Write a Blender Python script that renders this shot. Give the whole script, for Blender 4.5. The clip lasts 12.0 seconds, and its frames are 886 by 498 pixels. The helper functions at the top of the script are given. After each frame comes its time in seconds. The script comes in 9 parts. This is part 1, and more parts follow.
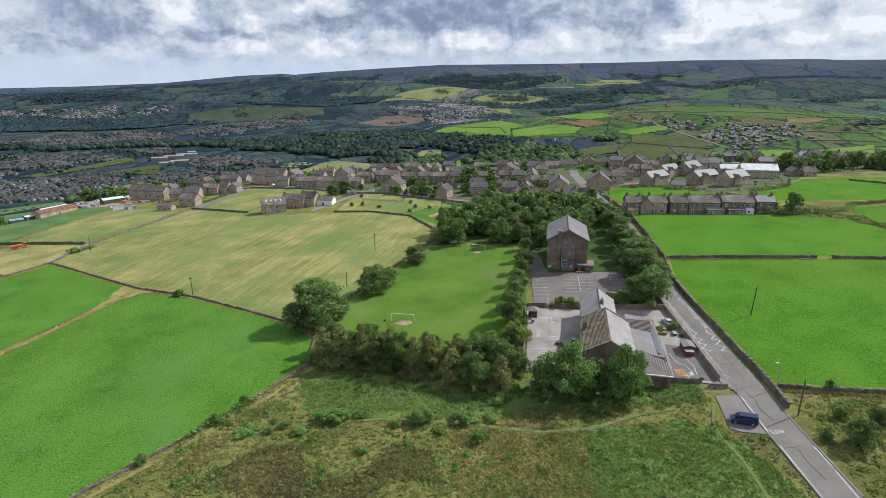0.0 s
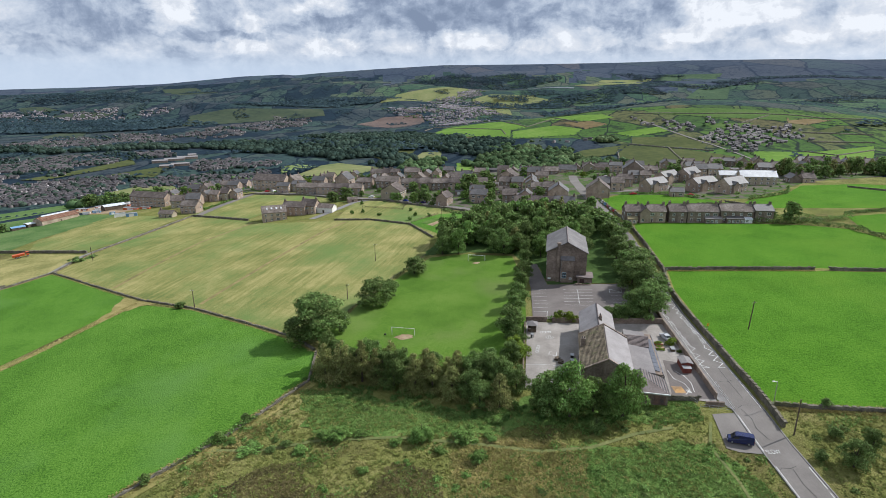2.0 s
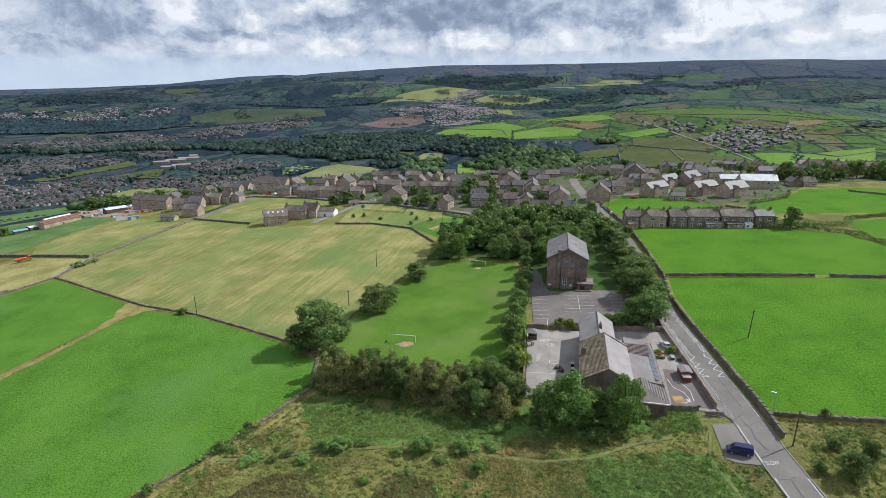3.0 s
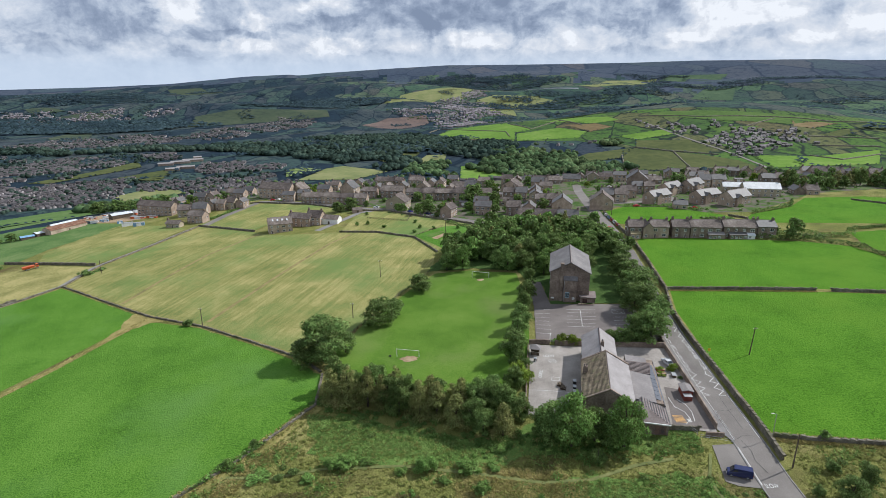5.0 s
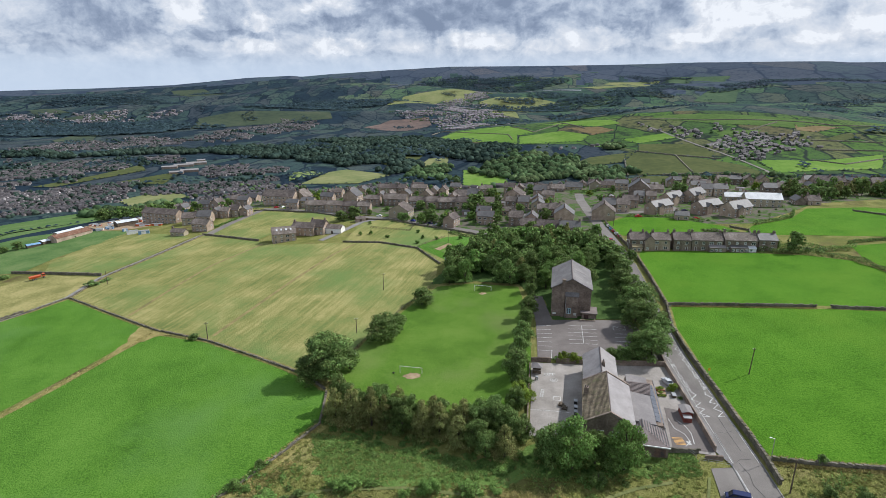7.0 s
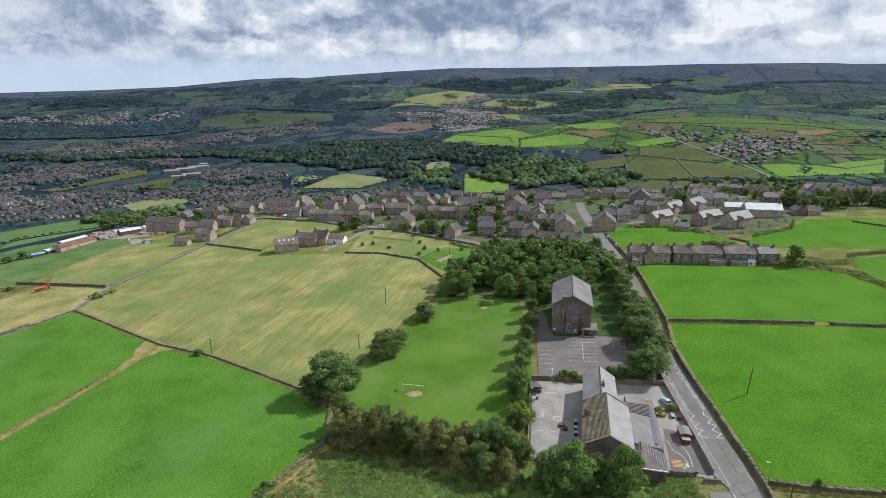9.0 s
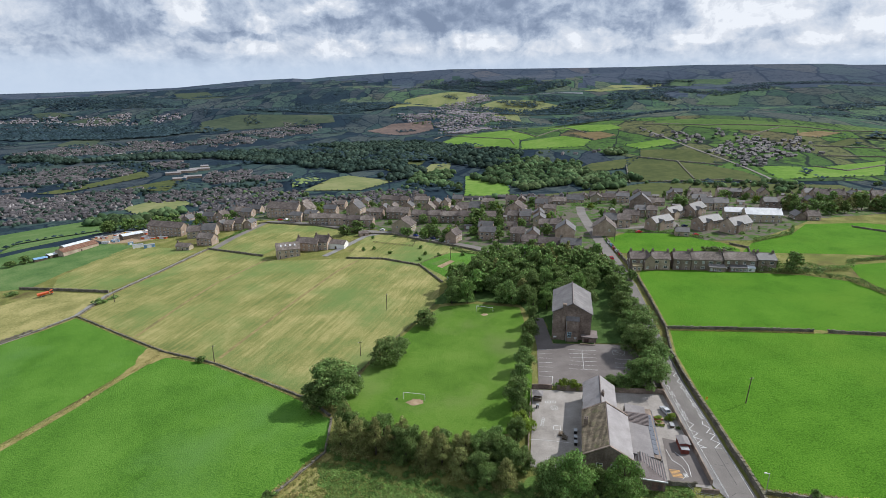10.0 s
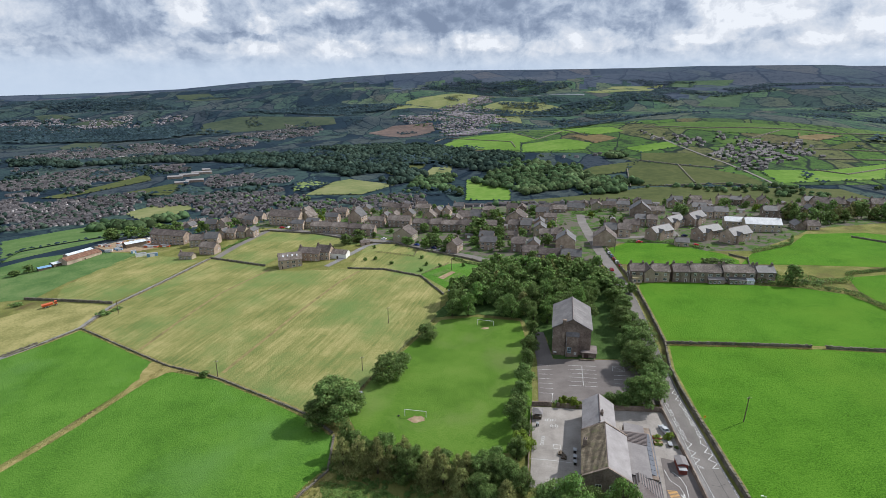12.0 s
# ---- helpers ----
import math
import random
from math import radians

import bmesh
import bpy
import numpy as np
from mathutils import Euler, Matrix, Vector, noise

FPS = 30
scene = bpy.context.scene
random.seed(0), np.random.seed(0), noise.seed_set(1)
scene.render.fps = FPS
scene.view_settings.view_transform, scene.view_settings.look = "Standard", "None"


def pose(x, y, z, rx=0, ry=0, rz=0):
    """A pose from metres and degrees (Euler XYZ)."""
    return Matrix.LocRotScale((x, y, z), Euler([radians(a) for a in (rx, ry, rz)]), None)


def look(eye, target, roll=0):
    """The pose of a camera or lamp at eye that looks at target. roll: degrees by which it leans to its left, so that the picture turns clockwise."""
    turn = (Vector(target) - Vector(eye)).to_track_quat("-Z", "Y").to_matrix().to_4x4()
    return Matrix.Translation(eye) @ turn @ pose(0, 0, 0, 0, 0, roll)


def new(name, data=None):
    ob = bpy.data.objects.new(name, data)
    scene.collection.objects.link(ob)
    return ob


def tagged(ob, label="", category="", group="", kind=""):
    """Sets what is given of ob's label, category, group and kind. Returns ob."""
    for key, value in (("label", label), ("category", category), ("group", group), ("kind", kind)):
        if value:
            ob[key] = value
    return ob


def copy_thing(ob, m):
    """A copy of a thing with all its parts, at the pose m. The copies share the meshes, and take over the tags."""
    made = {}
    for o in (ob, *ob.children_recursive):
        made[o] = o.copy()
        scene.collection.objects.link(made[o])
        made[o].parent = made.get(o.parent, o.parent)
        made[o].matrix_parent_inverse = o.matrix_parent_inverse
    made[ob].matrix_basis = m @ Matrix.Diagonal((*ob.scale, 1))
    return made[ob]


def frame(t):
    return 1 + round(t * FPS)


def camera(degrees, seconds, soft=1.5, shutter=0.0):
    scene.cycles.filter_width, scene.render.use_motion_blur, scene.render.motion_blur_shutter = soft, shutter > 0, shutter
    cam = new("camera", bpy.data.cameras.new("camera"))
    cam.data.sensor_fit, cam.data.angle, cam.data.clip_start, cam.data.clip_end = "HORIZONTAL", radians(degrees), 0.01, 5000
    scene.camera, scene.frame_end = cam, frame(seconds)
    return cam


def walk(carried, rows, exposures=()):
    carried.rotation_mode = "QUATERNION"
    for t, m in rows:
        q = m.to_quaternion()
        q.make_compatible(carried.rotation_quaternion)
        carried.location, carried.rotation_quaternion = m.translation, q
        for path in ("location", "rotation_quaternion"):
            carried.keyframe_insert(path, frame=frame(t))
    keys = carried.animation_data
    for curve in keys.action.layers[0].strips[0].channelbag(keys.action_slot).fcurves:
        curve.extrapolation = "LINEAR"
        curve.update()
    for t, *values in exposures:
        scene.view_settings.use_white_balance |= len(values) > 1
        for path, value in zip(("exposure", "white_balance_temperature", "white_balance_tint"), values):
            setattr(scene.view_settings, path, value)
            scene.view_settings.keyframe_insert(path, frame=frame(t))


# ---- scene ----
cam = camera(78.0, 12.0, soft=0.6)
# seconds, x, y, z, yaw, pitch, roll of a craft that climbs straight up
ROWS = [
    (0.0, 0.00, 0.00, 65.00, 0.00, -16.50, 0.00),
    (0.5, 0.06, 0.15, 66.13, 0.01, -16.53, -0.01),
    (1.0, 0.09, 0.22, 67.33, 0.02, -16.54, -0.04),
    (1.5, 0.10, 0.15, 68.55, 0.01, -16.54, -0.05),
    (2.0, 0.14, 0.05, 69.79, 0.03, -16.52, -0.10),
    (2.5, 0.18, 0.00, 71.03, 0.08, -16.53, -0.12),
    (3.0, 0.16, 0.05, 72.34, 0.14, -16.54, -0.10),
    (5.0, -0.03, -0.03, 77.82, 0.46, -16.61, -0.07),
    (5.5, -0.12, -0.11, 79.21, 0.52, -16.61, -0.04),
    (6.0, -0.16, -0.21, 80.71, 0.62, -16.59, -0.02),
    (6.5, -0.22, -0.32, 82.29, 0.66, -16.57, -0.00),
    (7.0, -0.28, -0.37, 83.92, 0.70, -16.55, 0.02),
    (9.0, -0.40, -0.72, 90.43, 0.85, -16.48, -0.00),
    (9.5, -0.46, -0.91, 92.02, 0.89, -16.46, -0.03),
    (10.0, -0.47, -1.16, 93.57, 0.92, -16.43, -0.02),
    (10.5, -0.50, -1.36, 95.14, 0.96, -16.41, -0.04),
    (11.0, -0.48, -1.44, 96.75, 0.99, -16.38, -0.04),
    (11.5, -0.43, -1.43, 98.37, 1.03, -16.37, -0.03),
    (12.0, -0.41, -1.38, 100.00, 1.05, -16.39, -0.06),
]
walk(cam, [(t, pose(x, y, z, 90 + pitch, 0, yaw) @ pose(0, 0, 0, 0, 0, roll)) for t, x, y, z, yaw, pitch, roll in ROWS], [(0.0, 0.24, 6000, 10), (12.0, 0.2, 6000, 10)])

# world: a bright, broken cloud sheet over blue, with one sun ahead and to the right
SUN_AZ, SUN_EL = radians(68.0), radians(44.0)
world = bpy.data.worlds.new("sky")
scene.world = world
world.use_nodes = True
wn, wl = world.node_tree.nodes, world.node_tree.links
wn.clear()
sky = wn.new("ShaderNodeTexSky")
sky.sky_type, sky.sun_disc = "NISHITA", False
sky.sun_elevation, sky.sun_rotation = SUN_EL, SUN_AZ
sky.air_density, sky.dust_density = 1.0, 1.4
blue = wn.new("ShaderNodeBackground")
blue.inputs["Strength"].default_value = 0.11
wl.new(sky.outputs[0], blue.inputs["Color"])
tc = wn.new("ShaderNodeTexCoord")
sep = wn.new("ShaderNodeSeparateXYZ")
wl.new(tc.outputs["Generated"], sep.inputs[0])


def wmath(op, a, b=None):
    n = wn.new("ShaderNodeMath")
    n.operation = op
    for k, v in enumerate((a, b)):
        if v is None:
            continue
        if isinstance(v, (int, float)):
            n.inputs[k].default_value = v
        else:
            wl.new(v, n.inputs[k])
    return n.outputs[0]


comb = wn.new("ShaderNodeMapping")
comb.inputs["Scale"].default_value = (1.0, 1.0, 1.9)
wl.new(tc.outputs["Generated"], comb.inputs["Vector"])


def wnoise(scale, detail, rough, distortion, w):
    n = wn.new("ShaderNodeTexNoise")
    n.noise_dimensions = "4D"
    for k, v in (("Scale", scale), ("Detail", detail), ("Roughness", rough), ("Distortion", distortion), ("W", w)):
        n.inputs[k].default_value = v
    wl.new(comb.outputs[0], n.inputs["Vector"])
    return n.outputs[0]


def wramp(fac, stops):
    r = wn.new("ShaderNodeValToRGB")
    while len(r.color_ramp.elements) < len(stops):
        r.color_ramp.elements.new(0.5)
    for e, (p, c) in zip(r.color_ramp.elements, stops):
        e.position, e.color = p, (*c, 1)
    wl.new(fac, r.inputs[0])
    return r.outputs[0]


def billow(scale, shift):
    """Heaped, rounded cloud forms."""
    mp = wn.new("ShaderNodeMapping")
    mp.inputs["Scale"].default_value = (1.0, 1.0, 1.2)
    mp.inputs["Location"].default_value = shift
    wl.new(tc.outputs["Generated"], mp.inputs["Vector"])
    warp = wn.new("ShaderNodeTexNoise")
    warp.inputs["Scale"].default_value, warp.inputs["Detail"].default_value = 9.0, 5.0
    wl.new(mp.outputs[0], warp.inputs["Vector"])
    off = wn.new("ShaderNodeVectorMath")
    off.operation = "MULTIPLY_ADD"
    off.inputs[1].default_value = (0.10, 0.10, 0.10)
    wl.new(warp.outputs["Color"], off.inputs[0])
    wl.new(mp.outputs[0], off.inputs[2])
    v = wn.new("ShaderNodeTexVoronoi")
    v.feature = "SMOOTH_F1"
    for k, q in (("Scale", scale), ("Detail", 4.0), ("Roughness", 0.55), ("Lacunarity", 2.3), ("Smoothness", 0.35)):
        v.inputs[k].default_value = q
    wl.new(off.outputs[0], v.inputs["Vector"])
    return wmath("SUBTRACT", 1.0, v.outputs["Distance"])


# cloud forms by bearing and height in degrees: middle, half width, half height, how much lighter or darker
GREY_BANKS = ((-1.4, 8.1, 7.7, 3.9, -0.30), (8.1, 7.9, 3.8, 3.5, -0.22), (16.1, 7.8, 5.5, 3.2, -0.17), (19.5, 5.4, 2.4, 1.9, -0.13), (-10.9, 6.1, 3.1, 1.2, -0.30), (0.0, 6.4, 3.3, 1.3, -0.12), (-30.1, 6.4, 4.4, 2.6, -0.20), (-35.5, 3.2, 4.9, 0.9, -0.18), (-20.5, 4.7, 5.7, 0.5, -0.15), (-20.8, 6.4, 2.1, 1.8, -0.12), (28.0, 4.3, 2.3, 0.6, -0.14), (-24.4, 3.2, 1.5, 0.5, -0.13))
WHITE_HEAPS = ((-37.7, 6.1, 2.6, 1.6, 0.12), (-24.7, 6.8, 2.5, 2.2, 0.32), (-18.0, 6.0, 1.2, 1.1, 0.24), (-11.1, 7.3, 2.9, 1.0, 0.28), (-19.2, 3.6, 2.8, 1.0, 0.26), (-12.4, 3.6, 1.7, 1.0, 0.24), (-9.5, 3.7, 1.9, 0.9, 0.24), (-4.7, 4.4, 2.9, 1.4, 0.23), (1.1, 4.2, 2.7, 1.1, 0.26), (4.7, 4.2, 2.4, 0.9, 0.22), (9.3, 3.9, 2.6, 0.8, 0.20), (14.1, 4.2, 3.1, 1.1, 0.24), (20.6, 3.8, 3.4, 0.9, 0.17), (27.1, 7.3, 5.8, 2.8, 0.38), (23.1, 4.5, 3.0, 1.1, 0.22), (32.9, 3.6, 7.1, 2.0, 0.18), (35.5, 6.0, 2.7, 2.4, 0.24), (-37.0, 2.9, 0.9, 0.6, 0.18), (-28.5, 2.8, 2.3, 0.5, 0.10))
bearing = wmath("DEGREES", wmath("ARCTAN2", sep.outputs[0], sep.outputs[1]))
elevation = wmath("DEGREES", wmath("ARCSINE", sep.outputs[2]))
spot = wn.new("ShaderNodeCombineXYZ")
wl.new(bearing, spot.inputs[0])
wl.new(elevation, spot.inputs[1])


def ruffled(scale, detail, amount, source):
    """The place in the sky, pushed about so that outlines billow."""
    n = wn.new("ShaderNodeTexNoise")
    n.inputs["Scale"].default_value, n.inputs["Detail"].default_value, n.inputs["Roughness"].default_value = scale, detail, 0.62
    wl.new(comb.outputs[0], n.inputs["Vector"])
    mid = wn.new("ShaderNodeVectorMath")
    mid.operation = "SUBTRACT"
    mid.inputs[1].default_value = (0.5, 0.5, 0.5)
    wl.new(n.outputs["Color"], mid.inputs[0])
    out = wn.new("ShaderNodeVectorMath")
    out.operation = "MULTIPLY_ADD"
    out.inputs[1].default_value = (amount * 1.8, amount, 0)
    wl.new(mid.outputs[0], out.inputs[0])
    wl.new(source, out.inputs[2])
    return out.outputs[0]


lumpy = ruffled(75.0, 5.0, 0.8, ruffled(26.0, 3.0, 1.3, ruffled(8.0, 1.0, 1.4, spot.outputs[0])))


def mass(az, el, wide, high, amount, inner, outer):
    mp = wn.new("ShaderNodeMapping")
    mp.vector_type = "TEXTURE"
    mp.inputs["Location"].default_value, mp.inputs["Scale"].default_value = (az, el, 0), (wide, high, 1)
    wl.new(lumpy, mp.inputs["Vector"])
    far = wn.new("ShaderNodeVectorMath")
    far.operation = "LENGTH"
    wl.new(mp.outputs[0], far.inputs[0])
    r = wn.new("ShaderNodeMapRange")
    r.interpolation_type = "SMOOTHSTEP"
    for k, v in zip(("From Min", "From Max", "To Min", "To Max"), (inner, outer, amount, 0.0)):
        r.inputs[k].default_value = v
    wl.new(far.outputs["Value"], r.inputs["Value"])
    return r.outputs[0]


heap = billow(16.0, (0.3, 0.1, 0.0))
heap_lit = billow(16.0, (0.309, 0.1, 0.016))
cover = wramp(wnoise(3.4, 5.0, 0.5, 0.1, 5.3), [(0.06, (0, 0, 0)), (0.12, (1, 1, 1))])
# clouds are lit on top and towards the sun, grey below
relief = wmath("MULTIPLY", wmath("SUBTRACT", heap, heap_lit), 0.42)
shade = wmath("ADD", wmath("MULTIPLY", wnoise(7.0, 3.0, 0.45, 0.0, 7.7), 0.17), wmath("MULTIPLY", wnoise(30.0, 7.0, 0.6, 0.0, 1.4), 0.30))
shade = wmath("ADD", wmath("ADD", shade, 0.395), relief)
for m in GREY_BANKS:
    shade = wmath("ADD", shade, mass(*m, 0.70, 1.18))
for m in WHITE_HEAPS:
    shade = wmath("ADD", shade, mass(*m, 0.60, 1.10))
tone = wramp(shade, [(0.18, (0.235, 0.285, 0.380)), (0.36, (0.325, 0.380, 0.480)), (0.54, (0.480, 0.535, 0.620)), (0.70, (0.610, 0.650, 0.710)), (0.90, (0.760, 0.770, 0.790)), (1.05, (0.900, 0.900, 0.900))])
cloud = wn.new("ShaderNodeBackground")
cloud.inputs["Strength"].default_value = 0.86
wl.new(tone, cloud.inputs["Color"])
pale = wn.new("ShaderNodeBackground")
pale.inputs["Color"].default_value, pale.inputs["Strength"].default_value = (0.60, 0.68, 0.78, 1), 0.86
low = wramp(sep.outputs[2], [(0.0, (0.92, 0.92, 0.92)), (0.03, (0.78, 0.78, 0.78)), (0.06, (0, 0, 0))])
wmix = wn.new("ShaderNodeMixShader")
wl.new(cover, wmix.inputs[0])
wl.new(blue.outputs[0], wmix.inputs[1])
wl.new(cloud.outputs[0], wmix.inputs[2])
wout = wn.new("ShaderNodeOutputWorld")
wlow = wn.new("ShaderNodeMixShader")
wl.new(low, wlow.inputs[0])
wl.new(wmix.outputs[0], wlow.inputs[1])
wl.new(pale.outputs[0], wlow.inputs[2])
wl.new(wlow.outputs[0], wout.inputs[0])

lamp = bpy.data.lights.new("sun", "SUN")
lamp.energy, lamp.angle, lamp.color = 4.4, radians(0.6), (1.0, 0.95, 0.87)
sun = new("sun", lamp)
sun.matrix_world = look((300 * math.sin(SUN_AZ), 300 * math.cos(SUN_AZ), 300 * math.tan(SUN_EL)), (0, 0, 0))


# materials
def surface(name, cols, scale, fine, rough=0.9, bump=0.3, coord="pos", vary=0.0, metal=0.0, gloss=0.3, island=0.0, stripes=None, patch=None, bumpdist=0.1, thin=0.0, spread=0.14, coarse=0.6):
    """A surface with broad stains and fine grain: cols are three colours from dark to light; scale and fine are in 1/m."""
    m = bpy.data.materials.new(name)
    m.use_nodes = True
    nt = m.node_tree
    nn, ln = nt.nodes, nt.links
    bsdf = nn["Principled BSDF"]
    bsdf.inputs["Roughness"].default_value = rough
    bsdf.inputs["Metallic"].default_value = metal
    bsdf.inputs["Specular IOR Level"].default_value = gloss
    if coord == "pos":
        vec = nn.new("ShaderNodeNewGeometry").outputs["Position"]
    else:
        vec = nn.new("ShaderNodeTexCoord").outputs["Object"]

    def noise_tex(s, detail, vector=vec):
        n = nn.new("ShaderNodeTexNoise")
        n.inputs["Scale"].default_value, n.inputs["Detail"].default_value, n.inputs["Roughness"].default_value = s, detail, 0.6
        ln.new(vector, n.inputs["Vector"])
        return n.outputs[0]

    def calc(op, a, b, c=None):
        n = nn.new("ShaderNodeMath")
        n.operation = op
        for k, v in enumerate((a, b, c)):
            if v is None:
                continue
            if isinstance(v, (int, float)):
                n.inputs[k].default_value = v
            else:
                ln.new(v, n.inputs[k])
        return n.outputs[0]

    grain = noise_tex(fine, 4.0)
    fac = calc("ADD", calc("MULTIPLY", noise_tex(scale, 5.0), coarse), calc("MULTIPLY", grain, 1 - coarse))
    if stripes:
        width, angle, amount = stripes
        mp = nn.new("ShaderNodeMapping")
        mp.vector_type = "TEXTURE"
        mp.inputs["Rotation"].default_value[2] = radians(-angle)
        mp.inputs["Scale"].default_value = (width, width * 34, 1)
        ln.new(vec, mp.inputs["Vector"])
        fac = calc("ADD", fac, calc("MULTIPLY", calc("SUBTRACT", noise_tex(1.0, 3.0, mp.outputs[0]), 0.5), amount))
    ramp = nn.new("ShaderNodeValToRGB")
    ramp.color_ramp.elements.new(0.5)
    for e, p, c in zip(ramp.color_ramp.elements, (0.5 - spread, 0.5, 0.5 + spread), cols):
        e.position, e.color = p, (*c, 1)
    ln.new(fac, ramp.inputs[0])
    colour = ramp.outputs[0]
    if patch:
        col, pscale, lo, hi = patch
        r2 = nn.new("ShaderNodeMapRange")
        r2.inputs["From Min"].default_value, r2.inputs["From Max"].default_value = lo, hi
        ln.new(noise_tex(pscale, 6.0), r2.inputs[0])
        mix = nn.new("ShaderNodeMix")
        mix.data_type = "RGBA"
        ln.new(r2.outputs[0], mix.inputs["Factor"])
        ln.new(colour, mix.inputs["A"])
        mix.inputs["B"].default_value = (*col, 1)
        colour = mix.outputs["Result"]
    for amount, kind in ((vary, "object"), (island, "island")):
        if amount:
            src = nn.new("ShaderNodeObjectInfo").outputs["Random"] if kind == "object" else nn.new("ShaderNodeNewGeometry").outputs["Random Per Island"]
            hsv = nn.new("ShaderNodeHueSaturation")
            ln.new(calc("MULTIPLY_ADD", src, 2 * amount, 1 - amount), hsv.inputs["Value"])
            ln.new(calc("MULTIPLY_ADD", src, 0.06 * amount, 0.5 - 0.03 * amount), hsv.inputs["Hue"])
            ln.new(colour, hsv.inputs["Color"])
            colour = hsv.outputs[0]
    ln.new(colour, bsdf.inputs["Base Color"])
    if thin:
        back = nn.new("ShaderNodeBsdfTranslucent")
        ln.new(colour, back.inputs["Color"])
        both = nn.new("ShaderNodeMixShader")
        both.inputs[0].default_value = thin
        ln.new(bsdf.outputs[0], both.inputs[1])
        ln.new(back.outputs[0], both.inputs[2])
        ln.new(both.outputs[0], nn["Material Output"].inputs["Surface"])
    if bump:
        b = nn.new("ShaderNodeBump")
        b.inputs["Strength"].default_value, b.inputs["Distance"].default_value = bump, bumpdist
        ln.new(grain, b.inputs["Height"])
        ln.new(b.outputs[0], bsdf.inputs["Normal"])
    return m


